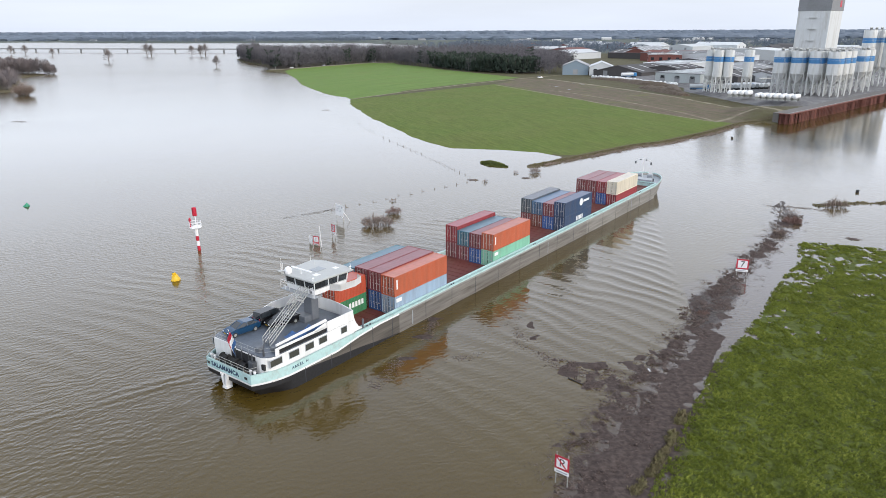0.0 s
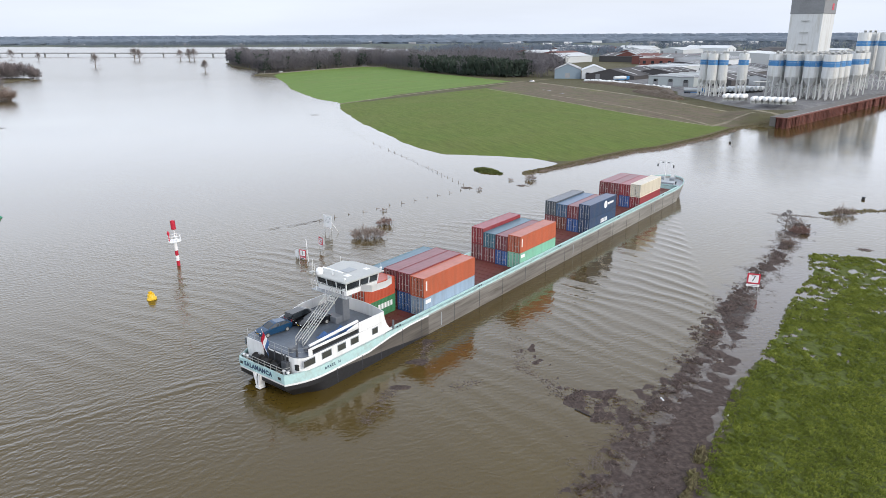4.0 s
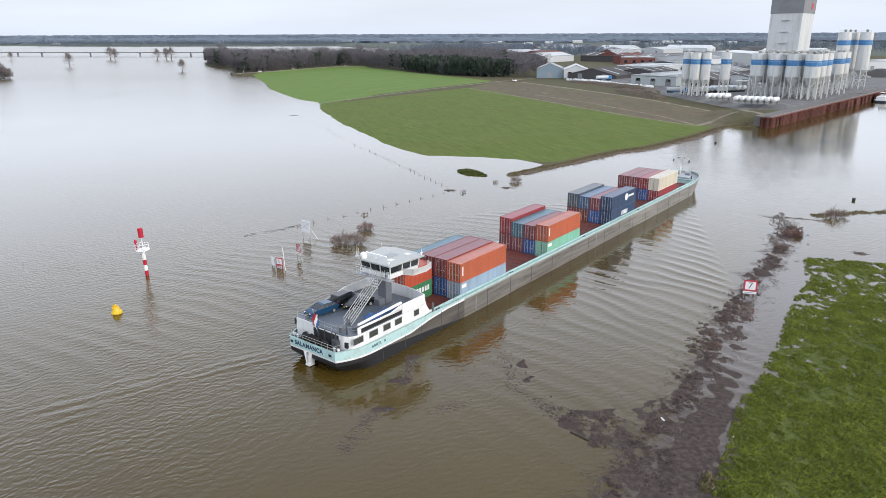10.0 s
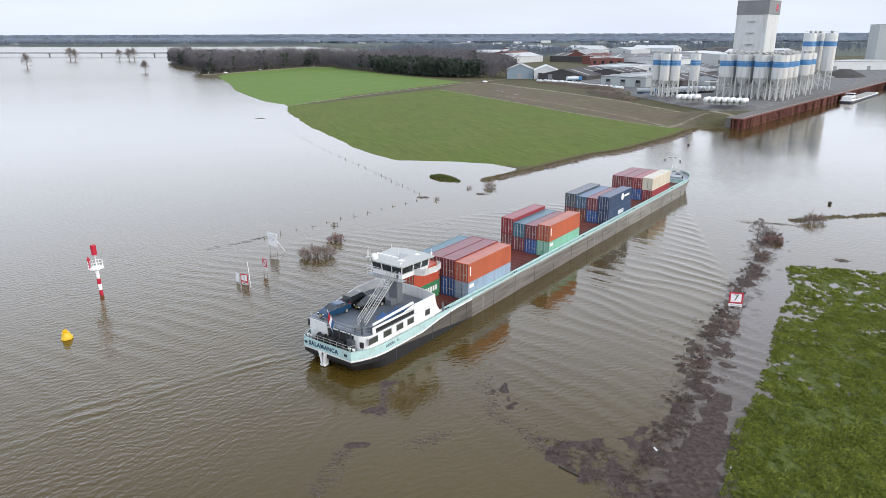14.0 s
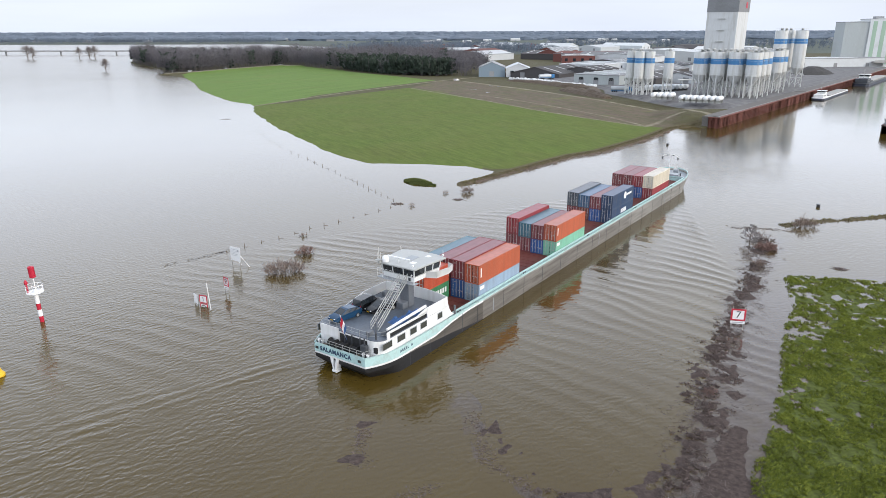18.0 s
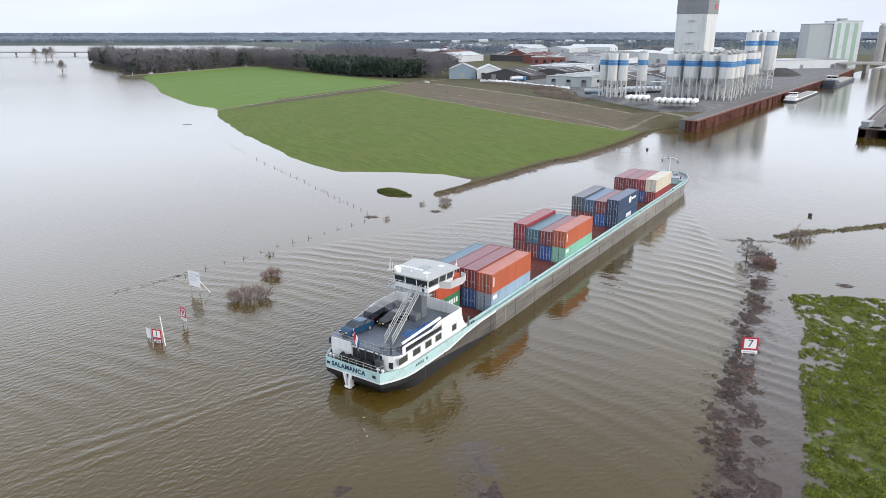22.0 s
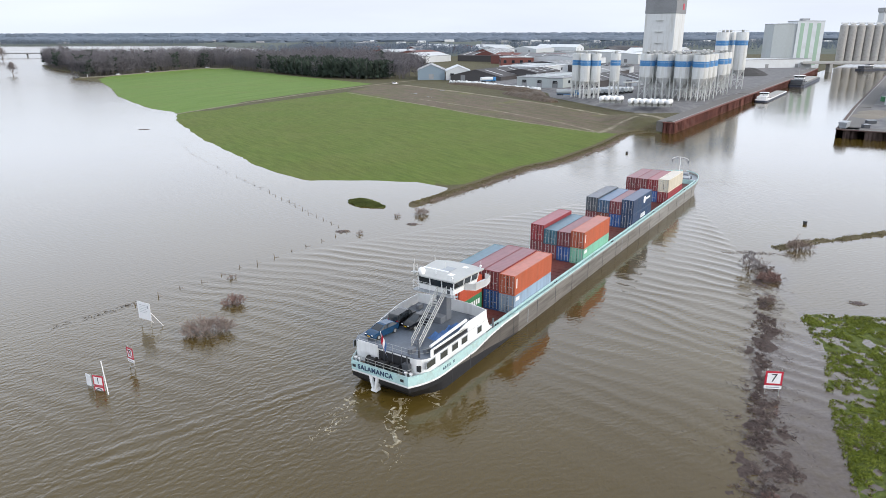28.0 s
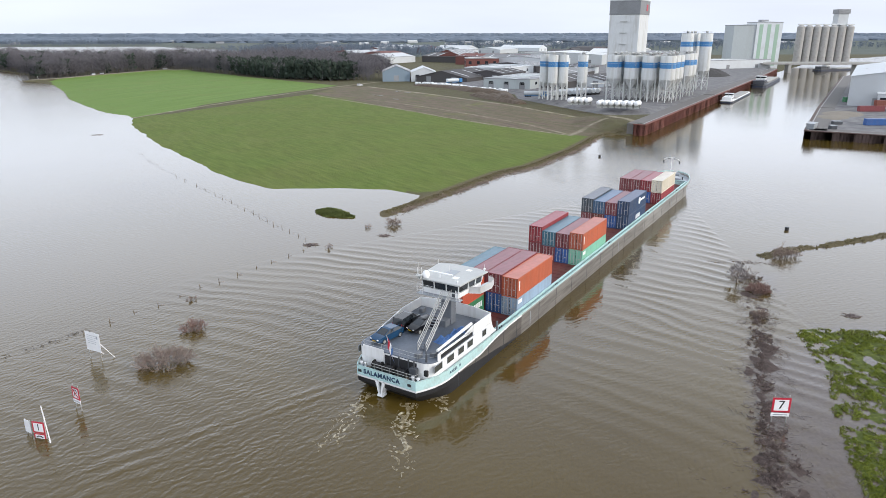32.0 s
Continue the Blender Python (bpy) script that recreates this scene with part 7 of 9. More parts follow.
# ---- water marks and signs ----
def board_sign(name, label, p0, p1, z0, z1, w, glyph="", slash=False, plate=None, lean=0.0, border=True, post_top=0.25):
    """A square sign on two posts that stand at p0 and p1."""
    (ax, ay), (bx, by) = p0, p1
    gap = math.hypot(bx - ax, by - ay)
    s = thing(name, label, "sign", pose((ax + bx) / 2, (ay + by) / 2, 0, lean, 0, math.degrees(math.atan2(by - ay, bx - ax))))
    for k in (-1, 1):
        part("post", Geo().tube((k * gap / 2, 0.06, -1.2), (k * gap / 2, 0.06, z1 + post_top), 0.055, n=8), M["steel"], s)
    part("board", Geo().box(-w / 2, w / 2, -0.03, 0.01, z0, z1, 0.015), M["red"] if border else M["signwhite"], s, "red-edged board" if border else "white board")
    e = 0.13 * (z1 - z0)
    if border:
        part("face", Geo().box(-w / 2 + e, w / 2 - e, -0.045, -0.03, z0 + e, z1 - e), M["signwhite"], s, "white sign face")
    up = Matrix(((1, 0, 0, 0), (0, 0, -1, -0.052), (0, 1, 0, (z0 + z1) / 2), (0, 0, 0, 1)))
    if glyph:
        letters("lettering", glyph, (z1 - z0) * 0.82, M["black"], s, up, "black character", depth=0.006)
    if slash:
        L = (w - 2 * e) * 0.68
        part("slash", Geo().box(-L, L, -0.07, -0.06, -0.07, 0.07, m=Matrix.Translation((0, 0, (z0 + z1) / 2)) @ pose(0, 0, 0, 0, 44, 0)), M["red"], s, "red diagonal bar")
    if plate:
        part("sub_plate", Geo().box(-w / 2, w / 2, -0.03, 0.01, plate[0], plate[1], 0.01), M["signwhite"], s, "white plate with a grey line")
        part("writing_bar", Geo().box(-w * 0.38, w * 0.38, -0.04, -0.03, (plate[0] + plate[1]) / 2 - 0.05, (plate[0] + plate[1]) / 2 + 0.05), M["grey"], s)
    return s


board_sign("waterway_sign", "white waterway sign with red edge and number 7", (44.2, 96.6), (45.7, 96.2), 1.35, 3.1, 1.95, "7", plate=(0.88, 1.28))
board_sign("waterway_sign", "red-edged no-berthing sign standing in the flooded bank", (8.45, 37.85), (9.45, 37.15), 1.72, 3.12, 1.5, "P", True, (1.28, 1.66))
board_sign("waterway_sign", "small red-edged no-berthing sign in the flood", (-30.35, 114.95), (-29.6, 114.25), 1.35, 2.85, 1.35, "P", True, (0.88, 1.3))
sg = board_sign("waterway_sign", "half-drowned red-edged sign with a black bar", (-32.85, 109.65), (-31.55, 109.05), 0.62, 1.95, 1.5, "I", post_top=0.1)
part("lower_board", Geo().box(-0.72, 0.72, -0.03, 0.01, -0.35, 0.55, 0.015), M["red"], sg, "red-edged lower board")
part("lower_face", Geo().box(-0.55, 0.55, -0.045, -0.03, -0.2, 0.42), M["signwhite"], sg)
part("arrow_mark", Geo().path([(-0.4, -0.05, 0.12), (-0.15, -0.05, 0.28), (0.15, -0.05, 0.28), (0.4, -0.05, 0.12)], 0.06), M["black"], sg, "black curved mark")
thing("pole", "slanting white pole beside the drowned sign", "pole", pose(-30.9, 108.2, 0, 0, -3, 0), geo=Geo().tube((0, 0, -1), (0, 0, 4.35), 0.07, 0.06), mats=M["signwhite"])
board_sign("panel_sign", "blank white panel behind the drowned sign", (-33.9, 110.6), (-33.3, 110.1), 0.25, 1.75, 1.0, border=False, post_top=0.0)
ws = board_sign("information_board", "large white information board with faint print", (-32.3, 128.1), (-30.6, 126.8), 1.25, 3.85, 2.65, border=False, post_top=-0.1)
for k in range(5):
    part("writing_bar", Geo().box(-0.95, 0.55 + 0.1 * (k % 2), -0.04, -0.03, 3.35 - k * 0.27, 3.42 - k * 0.27), M["clad"], ws)
part("mark", Geo().box(0.7, 0.95, -0.04, -0.03, 3.05, 3.45), M["grey"], ws)
part("strut", Geo().tube((1.0, 0.05, 2.6), (1.75, 1.75, -0.4), 0.05), M["signwhite"], ws)
part("strut", Geo().tube((-1.0, 0.05, 2.4), (-0.4, 1.8, -0.4), 0.05), M["signwhite"], ws)

# red and white beacon on a striped pile
be = thing("beacon", "red and white striped river beacon with a railed platform", "beacon", pose(-54.2, 105.2, 0, 1.2, -1.6, 0))
z = -1.5
for k, (z1, c) in enumerate(((0.95, "red"), (1.95, "signwhite"), (2.9, "red"), (4.55, "signwhite"))):
    part("pile_band", Geo().tube((0, 0, z), (0, 0, z1), 0.30, n=14), M[c], be, "", 40)
    z = z1
part("platform", Geo().lathe([(0.3, 4.5), (1.15, 4.62), (1.15, 4.72), (0.1, 4.74)], n=14), M["signwhite"], be)
for zz in (5.2, 5.7):
    g = Geo().path([(1.1 * math.cos(a), 1.1 * math.sin(a), zz) for a in np.linspace(0, 2 * math.pi, 13)], 0.035, 5)
    part("rail", g, M["signwhite"], be)
for k in range(8):
    a = k * math.pi / 4
    g = Geo().tube((1.1 * math.cos(a), 1.1 * math.sin(a), 4.7), (1.1 * math.cos(a), 1.1 * math.sin(a), 5.72), 0.035, n=5)
    part("rail_post", g, M["signwhite"], be)
part("mast", Geo().tube((0.15, 0, 4.7), (0.15, 0, 7.0), 0.07), M["signwhite"], be)
part("top_mark", Geo().lathe([(0.05, 6.85), (0.42, 6.9), (0.42, 8.5), (0.05, 8.6)], (0.15, 0, 0), 14), M["red"], be, "red cylindrical top mark", 40)
part("lantern", Geo().lathe([(0.12, 4.7), (0.12, 5.9), (0.24, 5.95), (0.24, 6.3), (0.05, 6.6)], (-0.9, -0.2, 0), 10), M["red"], be)

by = thing("buoy", "yellow mooring buoy leaning in the current", "buoy", pose(-51.3, 88.6, 0, 6, -5, 0) @ Matrix.Scale(0.78, 4))
part("float", Geo().lathe([(0.3, -0.5), (0.95, -0.4), (0.98, 0.35), (0.8, 0.5), (0.62, 1.25), (0.55, 1.3), (0.02, 1.3)], n=16), M["yellow"], by, "", 40)
part("collar", Geo().lathe([(0.99, 0.1), (1.03, 0.2), (0.99, 0.3)], n=16), M["yellow"], by)
part("top_plate", Geo().box(-0.06, 0.06, -0.45, 0.45, 1.25, 1.75, 0.03).box(-0.45, 0.45, -0.06, 0.06, 1.25, 1.75, 0.03), M["yellow"], by)
gb = thing("buoy", "green buoy pulled low by the current", "buoy", pose(-110.5, 136.5, -0.25, 10, 14, 0))
M["green"] = mat("buoy_green", (0.02, 0.24, 0.13), 0.5, vary=0.1)
part("float", Geo().lathe([(0.3, -0.4), (0.8, -0.3), (0.8, 0.25), (0.25, 0.9), (0.03, 1.2)], n=14), M["green"], gb, "", 40)
part("ring", Geo().lathe([(0.81, 0.0), (0.84, 0.1), (0.81, 0.2)], n=14), M["green"], gb)
for x, y in ((94.6, 255.1), (96.5, 163.0)):
    d = thing("mooring_post", "short black mooring post in the flood", "post", pose(x, y, 0))
    part("pile", Geo().tube((0, 0, -1.4), (0, 0, 0.5), 0.42, 0.40, 12), M["black"], d)
    part("cap", Geo().lathe([(0.44, 0.5), (0.44, 0.62), (0.05, 0.68)], n=12), M["darkgrey"], d)

FENCE = [(-35.5, 136.5), (-32.6, 139.7), (-30.2, 143.1), (-27.2, 145.3), (-24.4, 148.6), (-21.8, 152.0), (-18.9, 154.2), (-16.0, 157.2), (-13.2, 160.4), (-10.4, 163.1), (-7.6, 166.3), (-4.8, 169.3), (-2.3, 172.0),
         (-4.0, 176.3), (-5.6, 179.4), (-7.4, 183.2), (-9.1, 186.4), (-10.9, 189.8), (-12.6, 193.3), (-14.4, 197.2), (-16.2, 200.8), (-18.1, 204.6), (-19.9, 208.5), (-22.0, 213), (-24.5, 218), (-27, 223), (-30, 229), (-33, 235), (-37, 242), (-41, 250)]
rr = random.Random(8)
for x, y in FENCE:
    hh = rr.uniform(0.3, 0.75)
    fp = thing("fence_post", "weathered wooden fence post standing in the flood", "post", pose(x + rr.uniform(-0.2, 0.2), y + rr.uniform(-0.2, 0.2), 0, rr.uniform(-7, 7), rr.uniform(-7, 7), 0), "drowned fence posts")
    part("stake", Geo().tube((0, 0, -1), (0, 0, hh), 0.065, 0.055, 7), M["wood"], fp)
    if y < 174:
        part("debris", Geo().tube((-0.1, 0.08, 0.03), (rr.uniform(0.4, 1.0), 0.1, 0.02), 0.035, 0.02, 5), M["twig"], fp, "twigs caught on the post")


for k_, (x, y, rz, color, lab) in enumerate(((-139, 811.5, -20, (0.5, 0.5, 0.5), "pale car parked on the lane by the wood"), (-184, 747, 58, (0.3, 0.3, 0.31), "grey car parked on the lane by the wood"), (40, 560, 20, (0.6, 0.6, 0.6), "white van at the end of the lane"))):
    car("parked_" + str(k_), lab, color, pose(x, y, float(h[(np.hypot(fx - x, fy - y)).argmin()]) + 0.05, 0, 0, rz), van=k_ != 1, aboard=False)
van_z = lambda x, y: float(h[(np.hypot(fx - x, fy - y)).argmin()]) + 0.12
lane_van = car("lane", "white van driving slowly along the lane by the wood", (0.6, 0.6, 0.6), pose(-209, 711, van_z(-209, 711), 0, 0, 47), van=True, aboard=False)
thing("marker_post", "pale post at the flooded end of the lane", "post", pose(-224.5, 704, 2.2), geo=Geo().tube((0, 0, -1), (0, 0, 1.9), 0.16, 0.14, 8), mats=M["signwhite"])


# ---- plants ----
def bush(label, x, y, rx_, ry_, height, n, material="twig", rz=0, seed=1, width=0.022):
    """A bare bush: stems that fork again and again into a ragged dome of fine twigs."""
    rnd = random.Random(seed)
    b = thing("bush", label, "bush", pose(x, y, 0, 0, 0, rz))
    stems, fine_ = Geo(), Geo()

    def fork(p, d, L, r, depth):
        q = p + d * L
        (stems if depth > 2 else fine_).tube(p, q, r, r * 0.65, 3, False)
        if not depth:
            return
        for _ in range(3):
            nd = (d + Vector((rnd.gauss(0, 0.48), rnd.gauss(0, 0.48), rnd.gauss(0.08, 0.34)))).normalized()
            fork(p.lerp(q, rnd.uniform(0.5, 1)), nd, L * rnd.uniform(0.55, 0.85), max(r * 0.6, width * 0.55), depth - 1)

    for k in range(max(n // 7, 12)):
        a, q = rnd.uniform(0, 6.283), math.sqrt(rnd.random())
        p = Vector((q * rx_ * 0.68 * math.cos(a), q * ry_ * 0.68 * math.sin(a), -0.15))
        d = Vector((0.75 * q * math.cos(a) + rnd.gauss(0, 0.28), 0.75 * q * math.sin(a) + rnd.gauss(0, 0.28), 1)).normalized()
        fork(p, d, height * rnd.uniform(0.26, 0.5) * (1.08 - 0.4 * q), width * 1.3, 3)
    part("branching", fine_, M[material], b)
    part("stem", stems, M["bark"], b)
    return b


bush("round bare willow bush in the flood", -305.7, 420.5, 4.4, 4.0, 10.0, 1100, "twig", 0, 31, 0.06)
bush("broad bare bush standing in the flood", -22.4, 124.0, 3.9, 2.2, 3.1, 800, "twig", 10, 11)
bush("small reddish bare bush in the flood", -20.2, 134.4, 2.2, 1.3, 2.1, 380, "redtwig", 0, 12)
bush("bare bush at the flooded dyke's tip", 14.6, 184.0, 1.7, 1.2, 2.2, 300, "twig", 0, 13)
bush("grey bare thicket on the flooded spit", 83.6, 146.5, 3.0, 1.7, 2.7, 420, "twig", 0, 14)
bush("red-brown thicket on the flooded hedge bank", 67.6, 131.8, 2.3, 1.9, 1.8, 700, "redtwig", 0, 15, 0.03)
bush("tall pale bare shrub on the flooded hedge bank", 69.6, 138.6, 2.4, 1.7, 2.3, 170, "twig", 0, 16)
bush("red-brown shrub on the flooded hedge bank", 33.8, 79.5, 1.2, 1.0, 0.8, 260, "redtwig", 0, 17)
bush("low bare shrub on the hedge bank", 61.5, 122.5, 1.3, 1.0, 1.6, 260, "twig", 0, 18)
bush("small bare shrub near the fence", -22.3, 146.5, 0.8, 0.5, 1.1, 90, "twig", 0, 19)
bush("small bare shrub at the fence corner", 0.2, 170.0, 0.7, 0.5, 1.1, 90, "twig", 0, 20)
bush("thin bare shrub between dyke and fence", 9.0, 183.0, 0.7, 0.5, 1.2, 60, "twig", 0, 21)


M["treetwig"] = mat("tree_twigs", (0.23, 0.205, 0.20), 0.95, vary=0.25, scale=0.1)
M["woodtwig"] = mat("wood_twigs", (0.112, 0.105, 0.116), 0.95, vary=0.3, scale=0.02)


def limb_tree(name, label, x, y, z, height, seed, material="bark", spread=0.5, thin=0.075, forks=4, sprays=0):
    """A bare winter tree: tapered trunk, limbs and many fine twigs."""
    rnd = random.Random(seed)
    t = thing(name, label, "tree", pose(x, y, z))
    trunk, crown = Geo(), Geo()
    hb = height * 0.12
    trunk.tube((0, 0, -1.5), (0, 0, hb + height * 0.4), height * 0.030, height * 0.012, 7)

    def grow(p, d, L, r, depth):
        q = p + d * L
        crown.tube(p, q, max(r, thin), max(r * 0.6, thin * 0.8), 4 if depth > 1 else 3, False)
        if depth == 0:
            return
        for _ in range(3 if depth > 1 else 4):
            nd = (d + Vector((rnd.gauss(0, spread), rnd.gauss(0, spread), rnd.gauss(0.10, 0.35)))).normalized()
            grow(p.lerp(q, rnd.uniform(0.55, 1)), nd, L * rnd.uniform(0.55, 0.8), r * 0.55, depth - 1)

    for k in range(11):
        a = k * 2.4 + rnd.random()
        u = k / 10
        grow(Vector((0, 0, hb + height * 0.42 * u)), Vector((math.cos(a), math.sin(a), 0.15 + 1.5 * u)).normalized(), height * (0.23 - 0.09 * u) * rnd.uniform(0.8, 1.2), height * 0.012, forks)
    # a haze of fine shoots that fills the crown to an uneven dome
    for k in range(sprays):
        a, e = rnd.uniform(0, 6.283), rnd.uniform(-0.35, 1.5)
        q = rnd.uniform(0.7, 1.0) * (0.85 + 0.3 * noise.noise((math.cos(a) * 1.7, math.sin(a) * 1.7, e * 1.3 + seed)))
        tip = Vector((0.44 * height * q * math.cos(a) * math.cos(e), 0.44 * height * q * math.sin(a) * math.cos(e), height * (0.48 + 0.52 * q * math.sin(e))))
        root = Vector((0, 0, height * rnd.uniform(0.25, 0.5))).lerp(tip, rnd.uniform(0.3, 0.75))
        side = Vector((-math.sin(a), math.cos(a), 0.3)) * rnd.uniform(0.05, 0.14)
        crown.add([root, tip - side, tip + side], [(0, 1, 2)])
    part("trunk", trunk, M[material], t)
    part("crown", crown, M["treetwig"], t, "bare branching crown")
    return t


for x, y, hh, sd in ((-503, 880, 16, 1), (-572, 1122, 19, 2), (-551, 1095, 17, 3), (-493, 1117, 16, 4), (-478, 1117, 17, 5), (-470, 1117, 18, 6), (-313, 768, 12, 7), (-849, 1180, 15, 8), (-822, 1179, 16, 9), (-737, 1124, 12, 10)):
    limb_tree("tree", "bare winter tree standing in the flooded river plain", x, y, 0, hh * 1.2, sd, spread=0.34, thin=0.04, forks=2, sprays=700)


def wood_mesh(name, spots, rnd, lo, hi, mats, needle=0.0, twigs=26, base=1.5, thick=1.0, fine=0.35):
    """Many bare trees in one mesh: trunks, limbs and sprays of twigs."""
    v, f, mi = [], [], []

    def tri(a, b, c, k):
        o = len(v)
        v.extend((a, b, c))
        f.append((o, o + 1, o + 2))
        mi.append(k)

    for x, y in spots:
        hgt = rnd.uniform(lo, hi) * (0.9 + 0.30 * noise.noise((x / 30, y / 30, 0.5)))
        green = rnd.random() < needle
        w = 0.008 * hgt * thick
        for a in (0, 1.57):
            dx, dy = w * math.cos(a), w * math.sin(a)
            o = len(v)
            v.extend(((x - dx, y - dy, base - 1.5), (x + dx, y + dy, base - 1.5), (x + dx * 0.4, y + dy * 0.4, base + hgt * 0.85), (x - dx * 0.4, y - dy * 0.4, base + hgt * 0.85)))
            f.append((o, o + 1, o + 2, o + 3))
            mi.append(0)
        for k in range(twigs):
            z0 = hgt * rnd.uniform(0.22, 0.84)
            a = rnd.uniform(0, 6.28)
            L = hgt * rnd.uniform(0.12, 0.26)
            e = rnd.uniform(0.05, 1.2) if not green else rnd.uniform(-0.3, 0.3)
            tip = (x + L * math.cos(a) * math.cos(e), y + L * math.sin(a) * math.cos(e), base + min(z0 + L * math.sin(e), hgt))
            ww = (fine if not green else 1.1) * thick * rnd.uniform(0.5, 1.1)
            tri((x + rnd.uniform(-1, 1) * hgt * 0.05, y + rnd.uniform(-1, 1) * hgt * 0.05, base + z0 - ww), (tip[0], tip[1], tip[2] - ww), (tip[0] + rnd.uniform(-1, 1) * ww, tip[1] + rnd.uniform(-1, 1) * ww, tip[2] + ww), 2 if green else 1)
    me = bpy.data.meshes.new(name)
    me.from_pydata(v, [], f)
    for m_ in mats:
        me.materials.append(m_)
    me.polygons.foreach_set("material_index", mi)
    return me


limb_tree("tree", "small bare tree standing on the drowned hedge bank", 66.6, 136.2, -0.2, 4.6, 41, spread=0.4, thin=0.011, forks=5)
M["woodtrunk"] = mat("wood_trunks", (0.150, 0.138, 0.134), 0.9, vary=0.2, scale=0.05)
M["needles"] = mat("needles", (0.028, 0.043, 0.030), 0.9, vary=0.3, scale=0.05)
# blue-grey base colour: the haze of distance is painted into the twigs
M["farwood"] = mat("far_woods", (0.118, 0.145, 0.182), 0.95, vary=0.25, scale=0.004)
M["willow"] = mat("willow_twigs", (0.190, 0.165, 0.165), 0.95, vary=0.3, scale=0.03)
rr = random.Random(21)


def in_poly(x, y, poly):
    c = False
    for (ax, ay), (bx, by) in zip(poly, poly[1:] + poly[:1]):
        if (ay > y) != (by > y) and x < ax + (y - ay) * (bx - ax) / (by - ay):
            c = not c
    return c


def scatter(poly, n, rnd):
    xs_, ys_ = [p[0] for p in poly], [p[1] for p in poly]
    out = []
    while len(out) < n:
        x, y = rnd.uniform(min(xs_), max(xs_)), rnd.uniform(min(ys_), max(ys_))
        if in_poly(x, y, poly):
            out.append((x, y))
    return out


WOOD = [(-232, 714), (-206, 727), (-194, 748), (-172, 780), (-146, 818), (-113, 812), (-22, 652), (22, 614), (52, 618), (70, 660), (90, 760), (40, 920), (-120, 1010), (-377, 1014), (-330, 906), (-262, 806)]
EDGE = [(-250, 736), (-230, 716), (-208, 724), (-194, 747), (-172, 779), (-146, 817), (-113, 811), (-22, 650), (22, 612), (52, 616), (56, 628), (22, 626), (-18, 664), (-108, 826), (-148, 832), (-182, 790), (-206, 756), (-255, 752)]
spots = scatter(WOOD, 2700, rr) + [p for p in scatter(EDGE, 700, rr) if not (-66 < p[0] < 48)] + scatter([(-232, 728), (-262, 802), (-330, 904), (-376, 1008), (-350, 1010), (-300, 900), (-235, 800), (-215, 742)], 420, rr)
CONIFER = [(-66, 732), (-22, 654), (20, 616), (40, 622), (44, 640), (-4, 690), (-56, 760)]
spots = [p for p in spots if not in_poly(p[0], p[1], CONIFER) or rr.random() < 0.12]
me = wood_mesh("forest", spots, rr, 14, 25, [M["woodtrunk"], M["woodtwig"], M["needles"]], 0.04, 46, 1.5, 1.0, 0.24)
tagged(new("forest", me), "dense bare winter wood beyond the fields", "wood", kind="stuff")
me = wood_mesh("pine_stand", scatter(CONIFER, 520, rr), rr, 14, 21, [M["woodtrunk"], M["woodtwig"], M["needles"]], 1.0, 34, 1.5, 1.3)
tagged(new("pine_stand", me), "dark pines at the corner of the wood", "wood", kind="stuff")
def dome_wood(name, spots, rnd, lo, hi, mats, sprays=220):
    """Low rounded willows: fans of fine shoots ending on a dome, branching from near the ground."""
    v, f, mi = [], [], []
    for x, y in spots:
        hgt = rnd.uniform(lo, hi) * (0.92 + 0.3 * noise.noise((x / 22, y / 22, 3.5)))
        rad = hgt * rnd.uniform(0.42, 0.58)
        for k in range(sprays):
            a, u = rnd.uniform(0, 6.283), rnd.random() ** 0.7
            e = rnd.uniform(-0.6, 1.5)
            q = rnd.uniform(0.72, 1.03)
            tip = Vector((x + rad * q * math.cos(a) * math.cos(e), y + rad * q * math.sin(a) * math.cos(e), 0.6 + hgt * (0.42 + 0.55 * q * math.sin(e))))
            root = Vector((x, y, 0.6 + hgt * 0.35 * u)).lerp(tip, rnd.uniform(0.1, 0.6))
            w = rnd.uniform(0.06, 0.2)
            side = Vector((-math.sin(a), math.cos(a), 0.4)) * w
            o = len(v)
            v.extend((root, tip - side, tip + side))
            f.append((o, o + 1, o + 2))
            mi.append(1)
        for k in range(5):
            a = k * 1.26 + rnd.random()
            o = len(v)
            top = (x + rad * 0.5 * math.cos(a), y + rad * 0.5 * math.sin(a), hgt * 0.6)
            v.extend(((x - 0.12, y, -0.6), (x + 0.12, y, -0.6), (top[0] + 0.06, top[1], top[2]), (top[0] - 0.06, top[1], top[2])))
            f.append((o, o + 1, o + 2, o + 3))
            mi.append(0)
    me = bpy.data.meshes.new(name)
    me.from_pydata([tuple(p) for p in v], [], f)
    for m_ in mats:
        me.materials.append(m_)
    me.polygons.foreach_set("material_index", mi)
    return me


low_edge = [(-429 + rr.uniform(-4, 3), 641 + rr.uniform(-4, 4)) for _ in range(9)]
me = dome_wood("willow_wood", scatter([(-432, 645), (-448, 622), (-475, 606), (-540, 572), (-560, 600), (-560, 636), (-470, 664)], 270, rr), rr, 13, 19, [M["woodtrunk"], M["willow"]])
tagged(new("willow_wood", me), "dense rounded bare willows on the flooded bank", "wood", kind="stuff")
me = dome_wood("willow_scrub", low_edge + scatter([(-339, 452), (-346, 468), (-388, 530), (-420, 540), (-440, 500), (-440, 440), (-400, 432)], 120, rr), rr, 9, 15, [M["woodtrunk"], M["willow"]])
tagged(new("willow_scrub", me), "brown willow scrub growing on the flooded bank", "scrub", kind="stuff")
